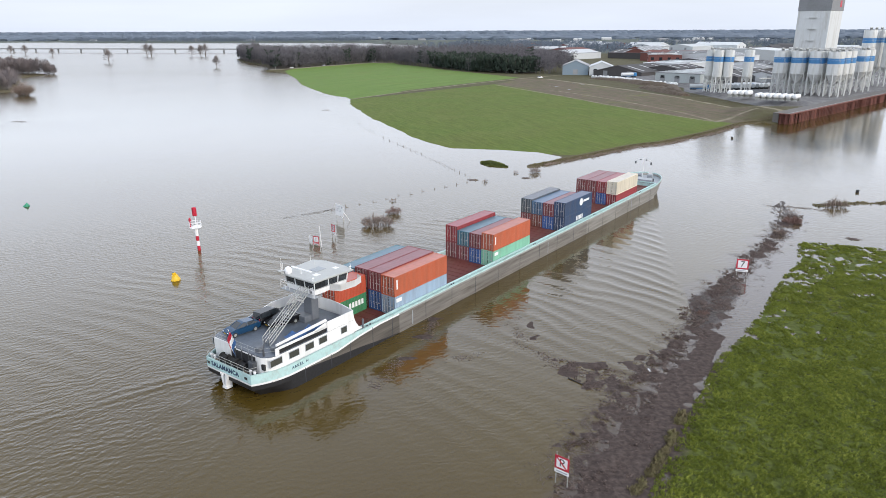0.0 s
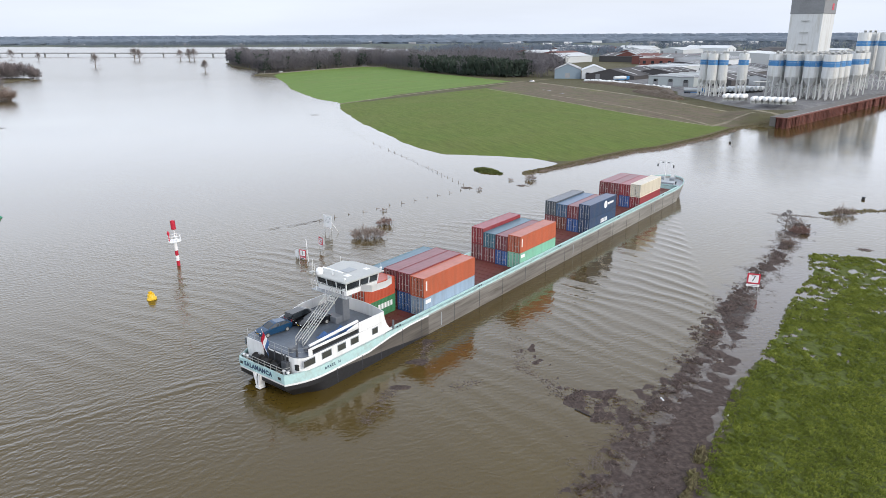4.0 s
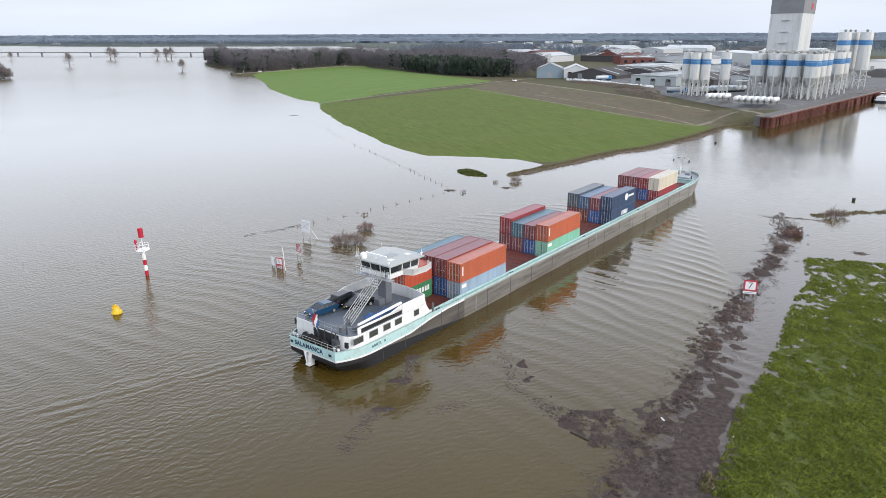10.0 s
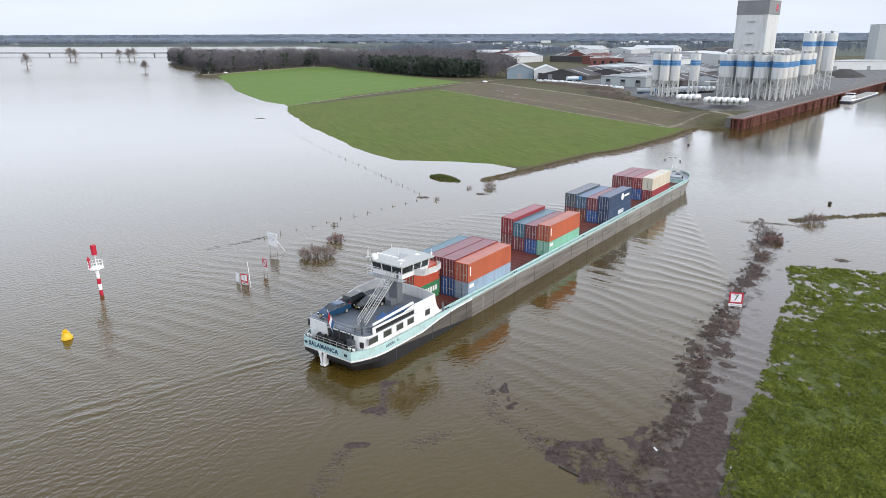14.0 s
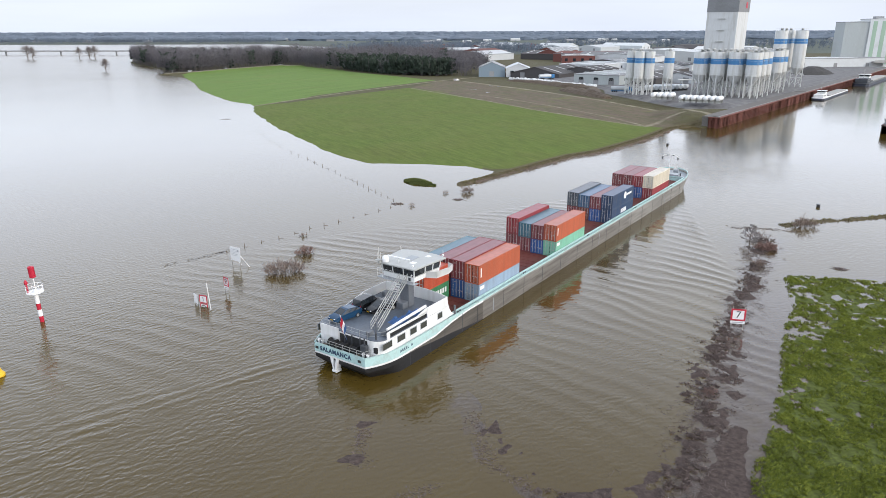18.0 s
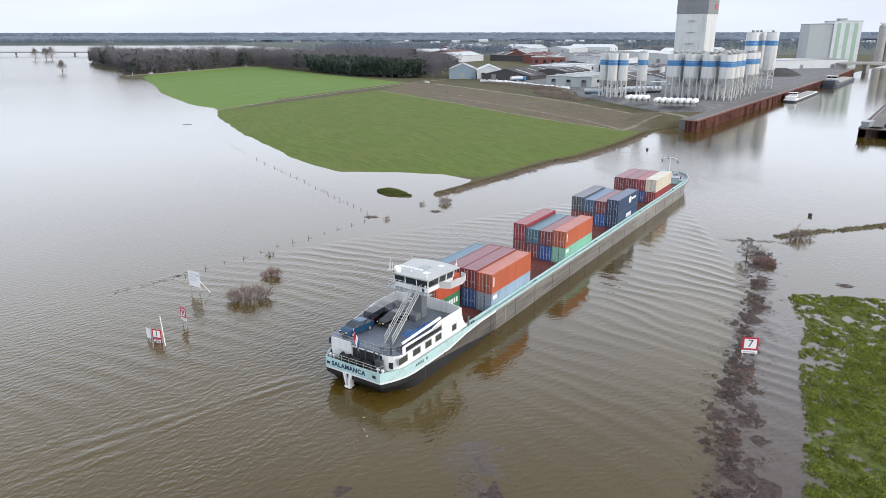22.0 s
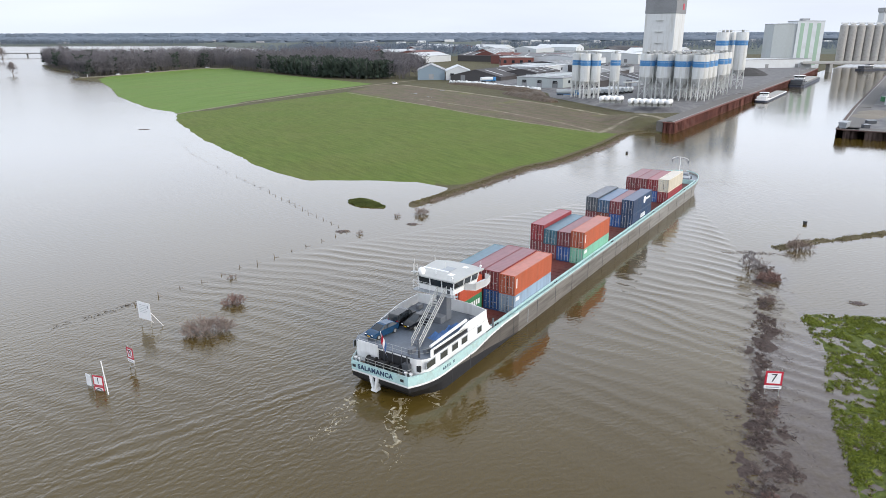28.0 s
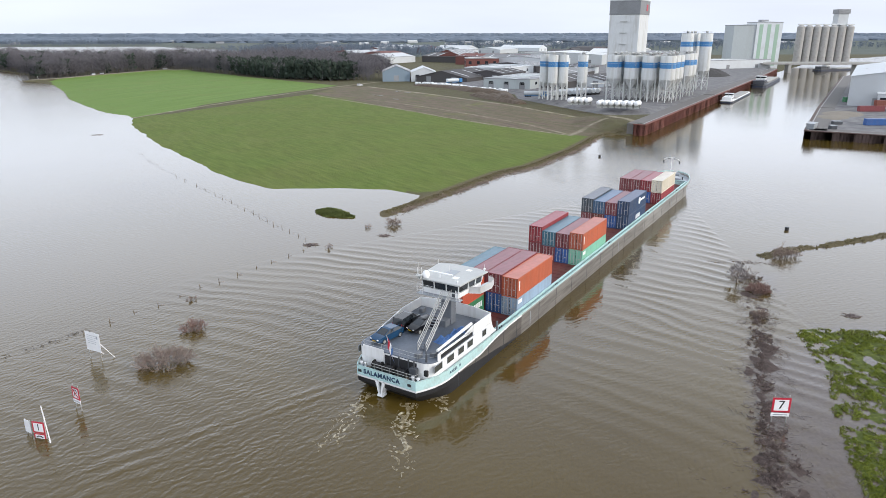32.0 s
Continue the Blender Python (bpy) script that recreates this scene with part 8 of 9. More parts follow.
MID = [[(-140, 1260), (-100, 1200), (150, 1080), (260, 1200), (200, 1600), (-60, 1650)], [(-1500, 2420), (-700, 2320), (-420, 2300), (-420, 2500), (-1500, 2600)],
       [(300, 1500), (900, 1300), (1500, 1500), (1300, 2000), (400, 2000)]]
for k, pl in enumerate(MID):
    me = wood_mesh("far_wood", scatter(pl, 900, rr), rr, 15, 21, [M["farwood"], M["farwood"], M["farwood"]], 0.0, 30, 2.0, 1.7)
    tagged(new("far_wood", me), "distant bare woods tinted blue-grey to imitate haze", "wood", kind="stuff")


def far_belt(rnd, x0, x1, y0, y1, n, lo, hi):
    """Low distant woods as uneven clumps."""
    g = Geo()
    for _ in range(n):
        x, y = rnd.uniform(x0, x1), rnd.uniform(y0, y1)
        w, hgt = rnd.uniform(25, 70), rnd.uniform(lo, hi)
        m_ = 6
        rings = []
        for sc, zz in ((1.0, 0), (1.05, 0.5), (0.7, 0.85), (0.25, 1.0)):
            rings.append([(x + w * sc * rnd.uniform(0.8, 1.2) * math.cos(i * 6.283 / m_), y + w * 0.5 * sc * rnd.uniform(0.8, 1.2) * math.sin(i * 6.283 / m_), 1.0 + hgt * zz * rnd.uniform(0.9, 1.1)) for i in range(m_)])
        g.loft(rings)
    return g


# both belts carry the same painted haze tint
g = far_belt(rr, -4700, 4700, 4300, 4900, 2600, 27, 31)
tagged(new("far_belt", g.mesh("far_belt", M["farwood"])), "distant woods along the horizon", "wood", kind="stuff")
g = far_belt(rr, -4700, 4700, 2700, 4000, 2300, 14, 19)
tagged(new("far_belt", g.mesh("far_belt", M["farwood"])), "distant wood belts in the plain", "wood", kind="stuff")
for mname, cnt in (("rooflight", 45), ("roofgrey", 70)):
    g = Geo()
    for _ in range(cnt):
        x, y = rr.uniform(-1600, 3200), rr.uniform(1700, 3300)
        if x < 0:
            y += 800
        w, d, hh = rr.uniform(10, 45), rr.uniform(10, 30), rr.uniform(5, 9)
        g.add([(x, y, 1), (x + w, y, 1), (x + w, y + d, 1), (x, y + d, 1), (x, y, hh), (x + w, y, hh), (x + w, y + d, hh), (x, y + d, hh), (x, y + d / 2, hh + 3), (x + w, y + d / 2, hh + 3)],
              [(0, 1, 5, 4), (1, 2, 6, 9, 5), (2, 3, 7, 6), (3, 0, 4, 8, 7), (4, 5, 9, 8), (7, 8, 9, 6)])
    tagged(new("far_town", g.mesh("far_town", M[mname])), "roofs of distant buildings in the plain", "town", kind="stuff")
vd = thing("river_bridge", "long low road bridge on piers across the flood plain", "bridge", pose(0, 0, 0))
a0, a1 = Vector((-1330, 1380, 0)), Vector((-330, 1269, 0))
dr = (a1 - a0)
part("deck", Geo().box(0, dr.length, -4, 4, 6.0, 7.9, m=pose(a0.x, a0.y, 0, 0, 0, math.degrees(math.atan2(dr.y, dr.x)))), M["roofgrey"], vd)
for k in range(20):
    p = a0 + dr * ((k + 0.5) / 20)
    part("pier", Geo().tube((p.x, p.y, -1), (p.x, p.y, 6.2), 1.4, n=8), M["roofgrey"], vd)


# ---- the flooded meadow, hedge bank and drift ----
def height_at(xs_, ys_):
    i = np.clip(np.searchsorted(gx, xs_) - 1, 0, nx - 2)
    j = np.clip(np.searchsorted(gy, ys_) - 1, 0, ny - 2)
    H2 = h.reshape(ny, nx)
    a = (xs_ - gx[i]) / (gx[i + 1] - gx[i])
    b = (ys_ - gy[j]) / (gy[j + 1] - gy[j])
    return (H2[j, i] * (1 - a) + H2[j, i + 1] * a) * (1 - b) + (H2[j + 1, i] * (1 - a) + H2[j + 1, i + 1] * a) * b


def tufts(name, xs_, ys_, zs_, size, blades, rs, lean=0.5, wide=0.16):
    """Grass tufts, each a fan of short blades."""
    n = len(xs_)
    k = n * blades
    bx, by, bz = (np.repeat(q, blades) for q in (xs_, ys_, zs_))
    s = np.repeat(size, blades) * rs.uniform(0.6, 1.2, k)
    a = rs.uniform(0, 2 * np.pi, k)
    ox, oy = rs.normal(0, 0.16, k) * s * 2, rs.normal(0, 0.16, k) * s * 2
    lx, ly = lean * s * np.cos(a), lean * s * np.sin(a)
    wx, wy = -np.sin(a) * wide * s, np.cos(a) * wide * s
    P = np.zeros((k, 4, 3))
    P[:, 0] = np.stack([bx + ox - wx, by + oy - wy, bz - 0.06], 1)
    P[:, 1] = np.stack([bx + ox + wx, by + oy + wy, bz - 0.06], 1)
    P[:, 2] = np.stack([bx + ox + lx * 0.6 + wx * 0.8, by + oy + ly * 0.6 + wy * 0.8, bz + s * 0.62], 1)
    P[:, 3] = np.stack([bx + ox + lx * 1.25, by + oy + ly * 1.25, bz + s * 0.8], 1)
    me = bpy.data.meshes.new(name)
    F = np.arange(k * 4).reshape(k, 4)
    me.from_pydata(P.reshape(-1, 3).tolist(), [], F.tolist())
    return me


def blade_material(name, dark, mid_, light):
    m = bpy.data.materials.new(name)
    m.use_nodes = True
    n, l = m.node_tree.nodes, m.node_tree.links
    b = n["Principled BSDF"]
    b.inputs["Roughness"].default_value = 0.7
    b.inputs["Specular IOR Level"].default_value = 0.25
    gi = n.new("ShaderNodeNewGeometry")
    r = n.new("ShaderNodeValToRGB")
    e = r.color_ramp.elements
    e[0].color, e[1].color = (*dark, 1), (*light, 1)
    k = e.new(0.5)
    k.color = (*mid_, 1)
    co = n.new("ShaderNodeTexCoord")
    no = n.new("ShaderNodeTexNoise")
    no.inputs["Scale"].default_value, no.inputs["Detail"].default_value = 0.35, 4
    l.new(co.outputs["Object"], no.inputs["Vector"])
    ad = n.new("ShaderNodeMath")
    ad.operation = "MULTIPLY_ADD"
    ad.inputs[1].default_value = 0.55
    l.new(gi.outputs["Random Per Island"], ad.inputs[0])
    sh_ = n.new("ShaderNodeMapRange")
    sh_.inputs["From Min"].default_value, sh_.inputs["From Max"].default_value = 0.3, 0.7
    sh_.inputs["To Max"].default_value = 0.45
    l.new(no.outputs["Fac"], sh_.inputs["Value"])
    l.new(sh_.outputs["Result"], ad.inputs[2])
    l.new(ad.outputs["Value"], r.inputs["Fac"])
    l.new(r.outputs["Color"], b.inputs["Base Color"])
    return m


M["blade"] = blade_material("meadow_blades", (0.048, 0.062, 0.009), (0.145, 0.176, 0.019), (0.295, 0.320, 0.062))
M["moundblade"] = blade_material("mound_blades", (0.038, 0.046, 0.014), (0.085, 0.105, 0.026), (0.16, 0.17, 0.05))
M["reedblade"] = blade_material("reed_blades", (0.085, 0.070, 0.035), (0.165, 0.135, 0.072), (0.20, 0.20, 0.08))
rs = np.random.RandomState(4)


def spread(poly, n, low, high, bias=0.0, thin=0.0):
    P = np.array(poly)
    xs_, ys_ = rs.uniform(P[:, 0].min(), P[:, 0].max(), n), rs.uniform(P[:, 1].min(), P[:, 1].max(), n)
    keep = sdist(xs_, ys_, poly) > bias
    xs_, ys_ = xs_[keep], ys_[keep]
    zs_ = height_at(xs_, ys_)
    ok = (zs_ > low) & (zs_ < high)
    return xs_[ok], ys_[ok], zs_[ok]


MEADOW_NEAR = [(16, 35), (21, 44.5), (25, 52.5), (31, 64), (36, 71), (43, 81), (48, 90), (53.5, 99), (57, 103), (63.5, 118.3), (70, 116.2), (77.5, 113.9), (100, 108), (112, 100), (112, 60), (60, 34)]
xs_, ys_, zs_ = spread(MEADOW_NEAR, 165000, -0.16, 9)
keep = 0.9 * wobble(xs_, ys_, 1.6, 61) + 1.1 * wobble(xs_, ys_, 0.6, 62) + 0.7 * wobble(xs_, ys_, 6, 63) + 2.6 * np.clip(zs_, -0.1, 0.1) > -0.66 + 0.009 * np.clip(ys_ - 50, 0, 60)
xs_, ys_, zs_ = xs_[keep], ys_[keep], zs_[keep]
me = tufts("meadow_grass", xs_, ys_, np.maximum(zs_, -0.03), rs.uniform(0.15, 0.30, len(xs_)), 6, rs, 0.75, 0.11)
me.materials.append(M["blade"])
tagged(new("meadow_grass", me), "tufted green grass of the flooded meadow", "grass", kind="stuff")
xs_, ys_, zs_ = spread([(16, 35), (60, 34), (112, 60), (112, -40), (-50, -40), (-30, -22), (5, 20)], 14000, -0.1, 9)
me = tufts("meadow_grass", xs_, ys_, zs_, rs.uniform(0.22, 0.5, len(xs_)), 5, rs, 0.9, 0.22)
me.materials.append(M["blade"])
tagged(new("meadow_grass", me), "tufted green grass of the meadow beside the flood", "grass", kind="stuff")
xs_, ys_, zs_ = spread([(78, 145), (170, 158), (170, 165), (78, 151)], 5000, -0.06, 9)
me = tufts("spit_grass", xs_, ys_, np.maximum(zs_, -0.02), rs.uniform(0.2, 0.45, len(xs_)), 5, rs)
me.materials.append(M["reedblade"])
tagged(new("spit_grass", me), "yellow-green grass on the narrow spit", "grass", kind="stuff")
xs_, ys_, zs_ = spread(ISLET, 5000, 0.02, 9)
me = tufts("islet_grass", xs_, ys_, zs_, rs.uniform(0.18, 0.36, len(xs_)), 5, rs)
me.materials.append(M["moundblade"])
tagged(new("islet_grass", me), "green grass on the drowned mound", "grass", kind="stuff")
VERGE = [(23.6, 51.2), (22.6, 49.2), (21.2, 46.2), (19.8, 43.6), (18.4, 41.0), (17.2, 38.9), (15.4, 36.8)]
vx, vy = [], []
for (ax, ay), (bx, by_) in zip(VERGE, VERGE[1:]):
    t_ = rs.uniform(0, 1, 170)
    vx.append(ax + (bx - ax) * t_ + rs.normal(0, 0.22, 170))
    vy.append(ay + (by_ - ay) * t_ + rs.normal(0, 0.22, 170))
vx, vy = np.concatenate(vx), np.concatenate(vy)
keep = wobble(vx, vy, 1.6, 9) > -0.25
vx, vy = vx[keep], vy[keep]
me = tufts("verge_grass", vx, vy, np.zeros(len(vx)), rs.uniform(0.2, 0.45, len(vx)), 5, rs)
me.materials.append(M["reedblade"])
tagged(new("verge_grass", me), "thin line of yellowing grass along the drowned verge", "grass", kind="stuff")

BOOM = [(-44.5, 129.2), (-39.6, 133.3), (-34.6, 138.3)]
# reeds along the harbour arm
ax_, ay_ = [], []
for (ax, ay), (bx, by_) in zip(ARM, ARM[1:]):
    L = math.hypot(bx - ax, by_ - ay)
    k = int(L * 34)
    t_ = rs.uniform(0, 1, k)
    off = rs.normal(0, 0.7, k)
    nxv, nyv = -(by_ - ay) / L, (bx - ax) / L
    ax_.append(ax + (bx - ax) * t_ + nxv * off)
    ay_.append(ay + (by_ - ay) * t_ + nyv * off)
ax_, ay_ = np.concatenate(ax_), np.concatenate(ay_)
az_ = height_at(ax_, ay_)
ok = az_ > -0.15
me = tufts("bank_reeds", ax_[ok], ay_[ok], np.maximum(az_[ok], -0.05), rs.uniform(0.15, 0.38, ok.sum()), 4, rs, 0.4, 0.12)
me.materials.append(M["reedblade"])
tagged(new("bank_reeds", me), "brown winter reeds along the harbour dyke", "reeds", kind="stuff")


def drift(name, label, cx, cy, zz, n, rnd, lo, hi, material, width=0.02, flat=0.15):
    """Floating twigs and litter: thin sticks lying on the water."""
    g = Geo()
    for x, y in zip(cx, cy):
        for _ in range(n):
            a = rnd.uniform(0, 6.283)
            L = rnd.uniform(lo, hi)
            p = Vector((x + rnd.gauss(0, 0.4), y + rnd.gauss(0, 0.4), zz * rnd.uniform(0.1, 1.3) + rnd.uniform(-0.02, 0.03)))
            d = Vector((math.cos(a), math.sin(a), rnd.uniform(-flat, flat)))
            g.tube(p - d * L / 2, p + d * L / 2, width * rnd.uniform(0.6, 1.6), width * 0.4, 3, False)
    ob = new(name, g.mesh(name, material))
    return tagged(ob, label, "driftwood", kind="stuff")


def along(line, n, sd, rnd):
    seg = [math.hypot(b[0] - a[0], b[1] - a[1]) for a, b in zip(line, line[1:])]
    out = []
    for _ in range(n):
        u = rnd.uniform(0, sum(seg))
        for (a, b), L in zip(zip(line, line[1:]), seg):
            if u <= L:
                out.append((a[0] + (b[0] - a[0]) * u / L + rnd.gauss(0, sd), a[1] + (b[1] - a[1]) * u / L + rnd.gauss(0, sd)))
                break
            u -= L
    return out


rr = random.Random(33)
M["drift"] = mat("wet_driftwood", (0.135, 0.104, 0.094), 0.7, vary=0.35)
M["driftdark"] = mat("dark_driftwood", (0.035, 0.026, 0.022), 0.7, vary=0.35)
pts = along(HEDGE, 900, 1.35, rr)
drift("hedge_litter", "dark twigs and litter of the drowned hedge", [p[0] for p in pts], [p[1] for p in pts], 0.08, 7, rr, 0.3, 1.1, M["drift"], 0.014, 0.5)
pts = along([(44, 96.5), (37.5, 87), (33.2, 79), (25.5, 65), (18, 56), (13, 48), (9, 38)], 420, 2.4, rr)
drift("hedge_litter", "scattered dark litter beside the drowned hedge", [p[0] for p in pts], [p[1] for p in pts], 0.01, 5, rr, 0.15, 0.6, M["drift"], 0.014, 0.2)
# brushwood of the drowned hedge, standing out of the flood
hx, hy = [], []
for (ax, ay), (bx, by_) in zip(HEDGE, HEDGE[1:]):
    k = int(math.hypot(bx - ax, by_ - ay) * 9)
    t_ = rs.uniform(0, 1, k)
    hx.append(ax + (bx - ax) * t_ + rs.normal(0, 0.75, k))
    hy.append(ay + (by_ - ay) * t_ + rs.normal(0, 0.75, k))
hx, hy = np.concatenate(hx), np.concatenate(hy)
keep = wobble(hx, hy, 3.2, 71) + 0.6 * wobble(hx, hy, 1.0, 72) > -0.05
hx, hy = hx[keep], hy[keep]
M["brush"] = blade_material("brushwood", (0.085, 0.064, 0.060), (0.155, 0.120, 0.110), (0.25, 0.20, 0.175))
me = tufts("hedge_brush", hx, hy, np.zeros(len(hx)), rs.uniform(0.12, 0.42, len(hx)), 22, rs, 0.9, 0.018)
me.materials.append(M["brush"])
tagged(new("hedge_brush", me), "bare brown brushwood standing along the drowned hedge", "brushwood", kind="stuff")
qx, qy = rs.uniform(5, 44, 8500), rs.uniform(28, 97, 8500)
keep = (np.maximum(sdist(qx, qy, RAFT), sdist(qx, qy, HEDGE_MAT)) > 0.1) & (wobble(qx, qy, 2.1, 73) + 0.5 * wobble(qx, qy, 0.8, 74) > 0.0)
qx, qy = qx[keep], qy[keep]
me = tufts("raft_brush", qx, qy, np.zeros(len(qx)), rs.uniform(0.10, 0.26, len(qx)), 14, rs, 1.4, 0.02)
me.materials.append(M["brush"])
tagged(new("raft_brush", me), "matted brown stalks and litter on the raft", "brushwood", kind="stuff")
for line, n in (([(-6.4, 75), (-6.0, 68)], 60), ([(-9.5, 62), (-10.2, 58.5), (-11, 54.5)], 60), ([(6.0, 77), (6.2, 68), (8.4, 65.5), (10.8, 61.2), (15.4, 58.2)], 150), ([(15.4, 58.2), (16.7, 54.6)], 60), ([(80, 143), (74, 146), (68, 147)], 90), ([(-3.0, 62), (1, 64)], 30)):
    pts = along(line, n, 0.42, rr)
    drift("driftwood", "raft of dark floating twigs and leaves", [p[0] for p in pts], [p[1] for p in pts], 0.012, 7, rr, 0.12, 0.55, M["drift"], 0.02, 0.1)
pts = along([(-4, 176.3), (-10.9, 189.8), (-19.9, 208.5), (-30, 229), (-41, 250), (-52, 274), (-60, 296)], 130, 0.2, rr)
drift("driftwood", "thin line of floating litter along the drowned fence", [p[0] for p in pts], [p[1] for p in pts], 0.01, 2, rr, 0.15, 0.5, M["drift"], 0.02, 0.1)
pts = along(BOOM, 70, 0.05, rr)
drift("driftwood", "line of floating twigs caught on a wire", [p[0] for p in pts], [p[1] for p in pts], 0.01, 3, rr, 0.15, 0.5, M["driftdark"], 0.02, 0.1)
thing('log', 'dark log stranded at the edge of the litter', 'log', pose(12.6, 57.4, 0.05, 0, 0, -45), geo=Geo().tube((-1.2, 0, 0), (1.2, 0, 0.03), 0.13, 0.07, 8), mats=M['driftdark'])
for x, y, s in ((-218.7, 291, 3.0), (-86.5, 345.4, 2.0), (-3.2, 172.5, 0.8), (12, 176, 0.6), (75, 120, 0.4)):
    pts = [(x + rr.gauss(0, s * 0.5), y + rr.gauss(0, s * 0.16)) for _ in range(26)]
    drift("driftwood", "dark floating branches on the open water", [p[0] for p in pts], [p[1] for p in pts], 0.03, 4, rr, 0.3, 1.6, M["drift"], 0.035, 0.2)
pts = along([(15, 192), (32, 209), (54, 231.5), (66, 239), (91, 266.5), (113, 297)], 260, 0.5, rr)
drift("bank_twigs", "dark bare twigs along the water's edge", [p[0] for p in pts], [p[1] for p in pts], 0.25, 7, rr, 0.5, 1.6, M["twig"], 0.035, 0.9)
for x, y in ((64.4, 111.5), (28.5, 58), (31, 50), (46, 63), (22, 61)):
    thing("litter", "pale piece of floating litter", "litter", pose(x, y, 0.0, 0, 0, rr.uniform(0, 180)), geo=Geo().box(-0.4, 0.4, -0.12, 0.12, -0.02, 0.06, 0.03), mats=M["signwhite"])


# ---- bow and stern waves: a patch of water that moves with the ship ----
def wedge(x, y, src, k0, widen, half=0.0):
    """Ship waves behind one source: the long transverse crests and the feathered diverging ones."""
    back = np.maximum(src - x, 0.5)
    lat = np.maximum((np.abs(y) - half) * widen, 0.05)
    root = np.sqrt(np.maximum(1 - 8 * (lat / back) ** 2, 0))
    inside = np.clip((0.3535 - lat / back) / 0.035, 0, 1) * np.clip((src - x) / 6, 0, 1)
    out = []
    for sign in (-1, 1):
        tt = np.minimum(back / (4 * lat) * (1 + sign * root), 6)
        ph = k0 * np.sqrt(1 + tt * tt) * (back - lat * tt)
        out.append((ph, tt, inside))
    return out


def wake_mesh():
    step = 0.38
    xs_w = np.arange(-74, 112, step)
    ys_w = np.arange(-60, 56.01, step)
    WX, WY = np.meshgrid(xs_w, ys_w)
    x, y = WX.ravel(), WY.ravel()
    ay_ = np.abs(y)
    k0 = 2 * np.pi / 3.5
    drift_ = 2.6 * wobble(x, y, 15, 41) + 1.0 * wobble(x, y, 5, 42)
    patch = np.clip(0.75 + 0.75 * wobble(x, y, 13, 44), 0.1, 1.4)
    patch2 = np.clip(0.6 + 0.9 * wobble(x, y, 7, 45), 0.0, 1.5)
    env, eta = np.zeros(x.shape), np.zeros(x.shape)
    for src, trans, div, widen, half in ((108.0, 0.045, 0.022, 0.74, 0.0), (84.0, 0.016, 0.012, 0.80, 0.0), (-21.0, 0.010, 0.040, 1.15, 4.3)):
        (p1, t1, w1_), (p2, t2, w2_) = wedge(x, y, src, k0, widen, half)
        far = np.clip(1.5 - (src - x) / np.where(y < 0, 88, 118), 0.0, 1.1)
        a1 = trans * w1_ * patch * far * np.where(y < 0, np.clip((ay_ - 7) / 14, 0.1, 1), 0.45 + 0.75 * np.clip((ay_ - 16) / 24, 0, 1))
        a2 = div * w2_ * (np.where(y > 0, 1.0, 0.25) if half else patch2) * far * np.clip((1.15 - t2) / 0.3, 0, 1)
        eta += a1 * (2 * (0.5 + 0.5 * np.sin(p1 + drift_)) ** 2.0 - 1) + a2 * np.sin(p2 + 0.5 * drift_)
        env += a1 + a2
    # sharp little crests running off the quarters, a narrow fan on either hand
    back = np.maximum(-20 - x, 0)
    beta = radians(18)
    q_ = (ay_ - 4.6) * math.cos(beta) - back * math.sin(beta) + 0.55 * wobble(x, y, 6, 48)
    fan = np.exp(-((q_ - 0.6) / (1.1 + 0.085 * back)) ** 2) * np.clip(back / 5, 0, 1) * np.clip((46 - back) / 34, 0, 1) * np.where(y > 0, 1.0, 0.2)
    quarter = 0.078 * fan * (0.7 + 0.5 * wobble(x, y, 4, 49))
    crest_ = quarter * (1 + np.cos(2 * np.pi * q_ / (1.5 + 0.016 * back)))
    # water pushed aside by the hull is smooth; the waves die out towards the shores
    side = np.clip((ay_ - 6.3) / 5, 0, 1) * np.clip((np.where(y < 0, 58, 54) - ay_) / np.where(y < 0, 16, 9), 0, 1)
    track = 1 - 0.85 * np.clip((-20 - x) / 6, 0, 1) * np.clip((5.0 + (-24 - x) * 0.10 - ay_) / 2, 0, 1)
    lim = np.clip((x + 74) / 22, 0, 1) * np.clip((106 - x) / 4, 0, 1)
    g = side * track * lim
    tail = np.clip((-23 - x) / 2, 0, 1) * np.clip((x + 44) / 16, 0, 1) * np.exp(-(y / (3.2 + (-24 - x) * 0.16)) ** 2)
    churn = 0.055 * tail * (0.6 + 0.6 * wobble(x, y, 1.3, 46) + 0.5 * wobble(x, y, 2.6, 47))
    on = np.clip((env * g + 0.05 * tail + np.maximum(quarter, 0)) / 0.004, 0, 1)
    z = -0.02 + 0.025 * on + g * (eta + env) + np.maximum(churn, 0) + np.maximum(crest_, 0)
    edge = np.minimum.reduce([(x + 74) / 6, (111 - x) / 3, (y + 60) / 5, (56 - y) / 5])
    z = np.where(edge < 1, np.minimum(z, -0.02 + 0.1 * np.clip(edge, 0, 1)), z)
    nxw, nyw = len(xs_w), len(ys_w)
    ix = np.arange(nxw * nyw).reshape(nyw, nxw)
    q = np.stack([ix[:-1, :-1], ix[:-1, 1:], ix[1:, 1:], ix[1:, :-1]], -1).reshape(-1, 4)
    q = q[(z[q] > -0.012).any(1)]
    me = bpy.data.meshes.new("wake")
    me.from_pydata(np.stack([x, y, z], 1).tolist(), [], q.tolist())
    me.materials.append(M["water"])
    me.shade_smooth()
    return me


wake = tagged(new("wake", wake_mesh()), "ship's waves spreading over the brown water", "wake", kind="stuff")
RIDERS.append((wake, Matrix()))


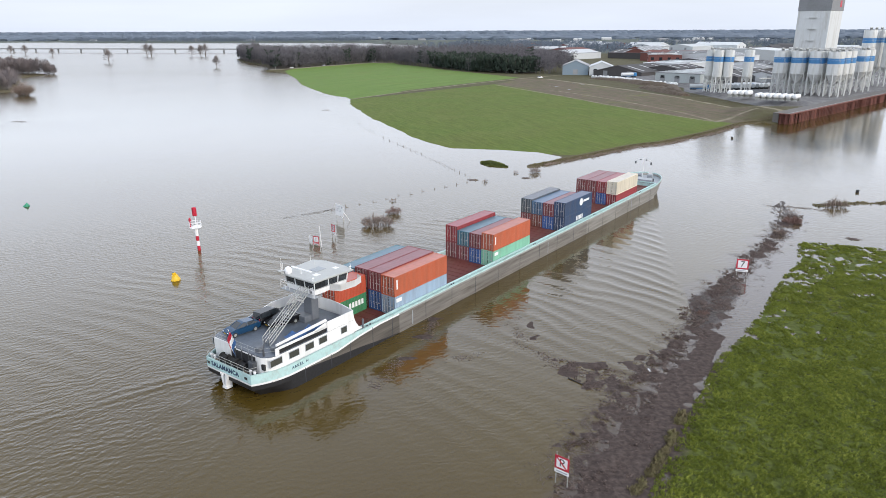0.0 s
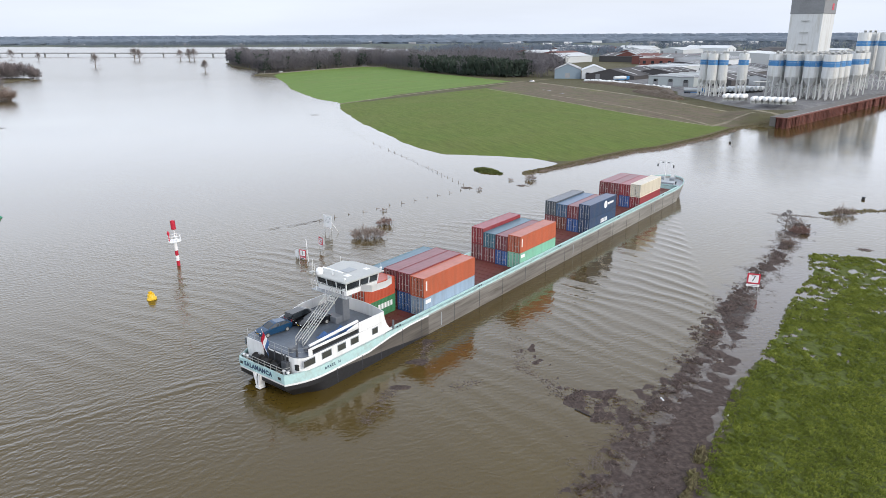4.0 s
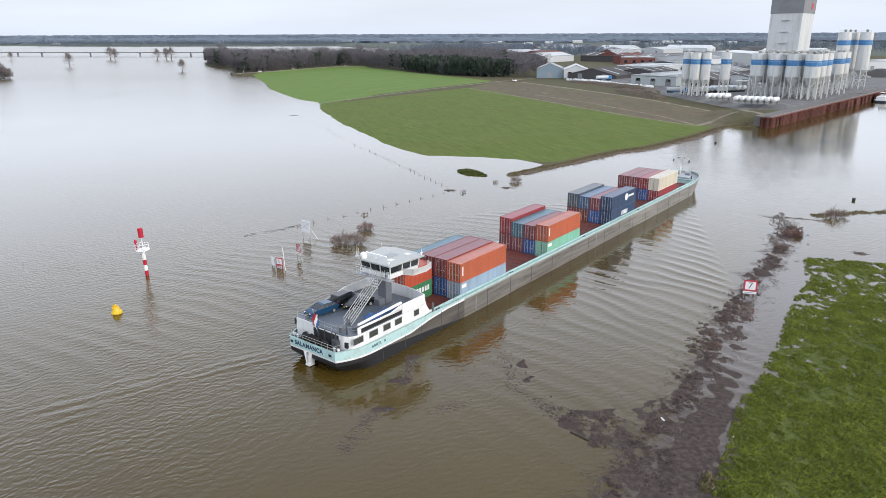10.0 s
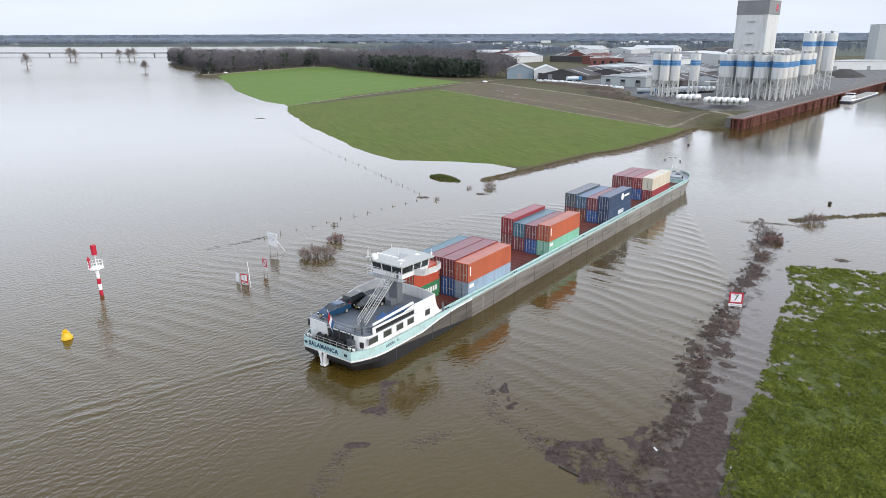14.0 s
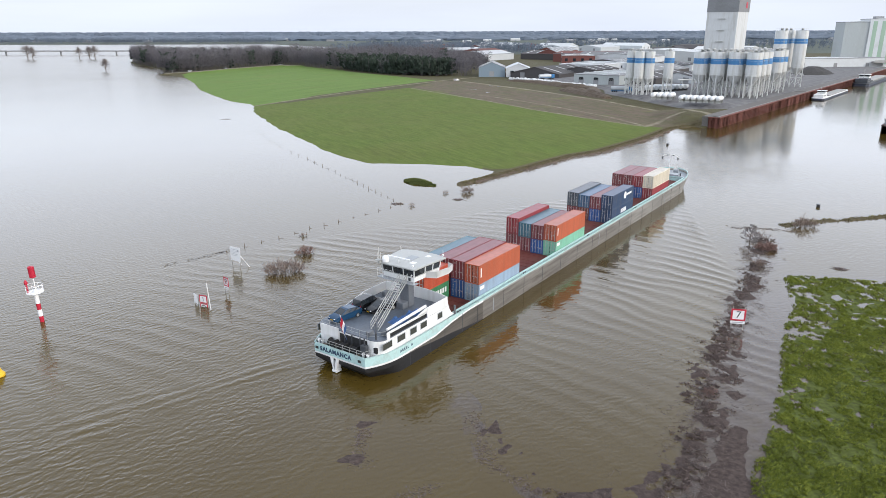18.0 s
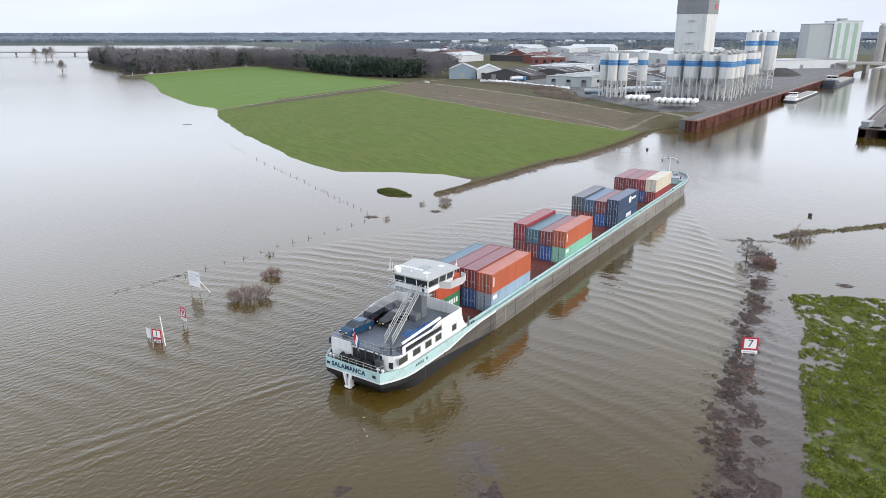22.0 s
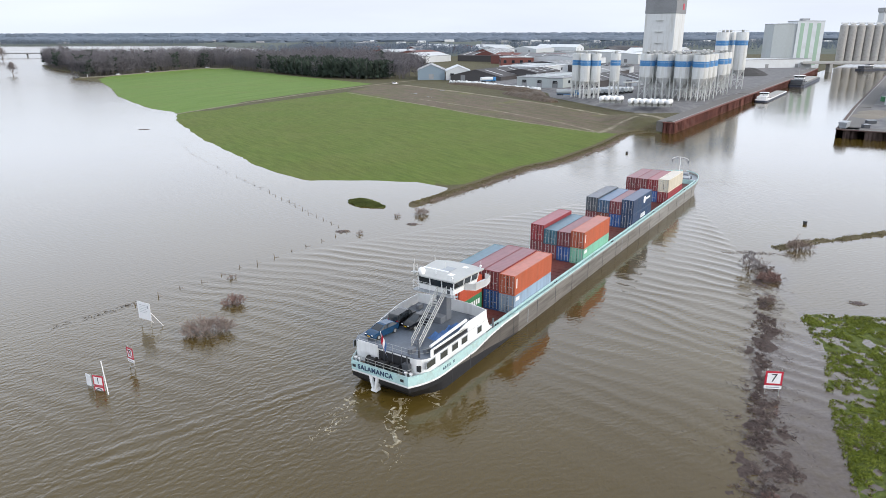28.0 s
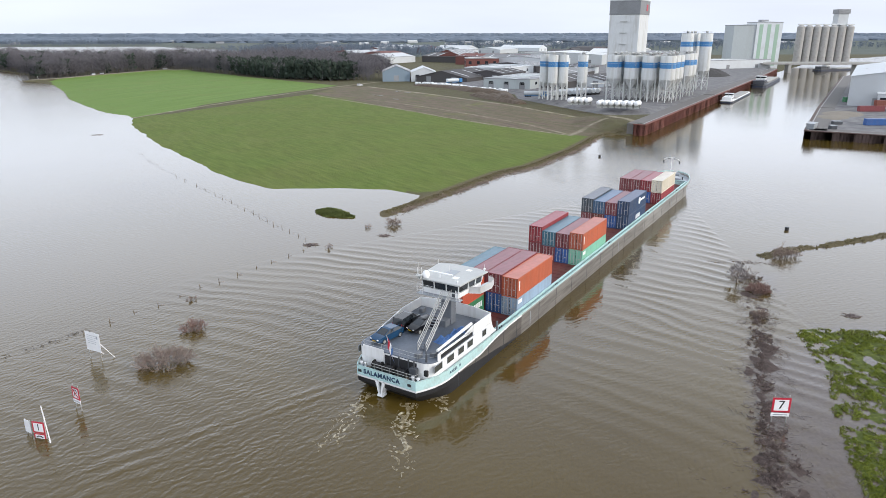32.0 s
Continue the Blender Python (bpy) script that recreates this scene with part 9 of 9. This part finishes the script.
# the screw's wash: welling, frothy water behind the stern
def froth_material():
    m = bpy.data.materials.new("froth")
    m.use_nodes = True
    n, l = m.node_tree.nodes, m.node_tree.links
    b = n["Principled BSDF"]
    b.inputs["Roughness"].default_value = 0.35
    co = n.new("ShaderNodeTexCoord")
    veins = n.new("ShaderNodeTexNoise")
    veins.inputs["Scale"].default_value, veins.inputs["Detail"].default_value, veins.inputs["Roughness"].default_value = 2.2, 6, 0.65
    l.new(co.outputs["Object"], veins.inputs["Vector"])
    r = n.new("ShaderNodeValToRGB")
    e = r.color_ramp.elements
    e[0].position, e[0].color = 0.40, (0.115, 0.084, 0.036, 1)
    e[1].position, e[1].color = 0.66, (0.50, 0.45, 0.34, 1)
    k = e.new(0.50)
    k.color = (0.19, 0.15, 0.08, 1)
    l.new(veins.outputs["Fac"], r.inputs["Fac"])
    l.new(r.outputs["Color"], b.inputs["Base Color"])
    bp = n.new("ShaderNodeBump")
    bp.inputs["Strength"].default_value, bp.inputs["Distance"].default_value = 0.5, 0.08
    l.new(veins.outputs["Fac"], bp.inputs["Height"])
    l.new(bp.outputs["Normal"], b.inputs["Normal"])
    return m


M["foam"] = froth_material()


def foam_mesh(seed, heading, reach_, width, fan):
    """A plume of broken water: a low lumpy sheet of which only the ridges and curls break the surface."""
    step = 0.11
    u, v = np.meshgrid(np.arange(0, reach_, step), np.arange(-reach_ * fan - width, reach_ * fan + width, step))
    sh = u.shape
    u, v = u.ravel(), v.ravel()
    half = width * 0.5 + fan * u
    across = np.abs(v + 0.5 * wobble(u, v, 2.2, seed)) / half
    # curls: the zero lines of a swirling field
    su, sv = u + 0.55 * wobble(u, v, 1.5, seed + 1) + 0.22 * wobble(u, v, 0.5, seed + 4), v + 0.55 * wobble(u, v, 1.5, seed + 2) + 0.22 * wobble(u, v, 0.5, seed + 5)
    lines_ = np.minimum(np.abs(wobble(su * 0.55, sv * 1.1, 0.8, seed + 3)), 1.25 * np.abs(wobble(su * 0.7, sv * 1.2, 0.45, seed + 7)) + 0.03)
    ridge = np.clip(0.135 - lines_, 0, 0.135) / 0.135 * (0.55 + 0.6 * wobble(u, v, 0.45, seed + 6))
    bulk = np.clip(1 - across, 0, 1) ** 0.5 * np.clip((reach_ - u) / (reach_ * 0.8), 0, 1)
    z = -0.07 + 0.080 * bulk + 0.15 * ridge * np.clip(bulk * 2.2, 0, 1)
    z = np.where(bulk <= 0, -0.3, z)
    a = radians(heading)
    ix = np.arange(u.size).reshape(sh)
    q = np.stack([ix[:-1, :-1], ix[:-1, 1:], ix[1:, 1:], ix[1:, :-1]], -1).reshape(-1, 4)
    q = q[(z[q] > 0.005).any(1)]
    me = bpy.data.meshes.new("foam")
    me.from_pydata(np.stack([-24.4 + u * math.cos(a) - v * math.sin(a), u * math.sin(a) + v * math.cos(a), z], 1).tolist(), [], q.tolist())
    me.materials.append(M["foam"])
    me.shade_smooth()
    return me


foam = tagged(new("foam", foam_mesh(103, 212, 19.0, 2.4, 0.045)), "pale foam of the screw wash behind the stern", "foam", kind="stuff")
foam_port = tagged(new("foam", foam_mesh(205, 190, 17.0, 2.6, 0.11)), "pale foam drifting off the ship's quarter", "foam", kind="stuff")
foam_side = tagged(new("foam", foam_mesh(307, 250, 5.0, 3.0, 0.12)), "small froth curling out beside the stern", "foam", kind="stuff")


def motions():
    poses = [(t, pose(x, y, 0, 0, 0, rz)) for t, x, y, rz in SHIP_PATH]
    for ob, local in RIDERS:
        walk(ob, [(t, m @ local) for t, m in poses])
    # the van creeps along the lane
    walk(lane_van, [(t, pose(x, y, van_z(x, y), 0, 0, rz)) for t, x, y, rz in ((0, -209.5, 710.7, 47), (22, -209.5, 710.7, 47), (25, -207.5, 712.9, 47), (28, -202.5, 718.3, 49), (30, -197, 726.1, 58), (32, -189, 739.6, 59))])
    # the wash wells up once the screw works harder
    up = ((0, -0.7), (14, -0.7), (19, -0.32), (22, -0.07), (24.5, -0.005), (27.5, 0.01), (32, 0.025))
    for ob, x_, y, rise_t in ((foam, 0.6, -2.6, up), (foam_port, 0.3, 2.0, up), (foam_side, 3.4, -4.4, ((0, -0.085), (18, -0.08), (23, -0.04), (25, -0.01), (27.5, 0.0), (32, 0.02)))):
        deep = lambda t: float(np.interp(t, [a for a, _ in rise_t], [b for _, b in rise_t]))
        walk(ob, [(t, m @ pose(x_, y, deep(t))) for t, m in poses])


motions()
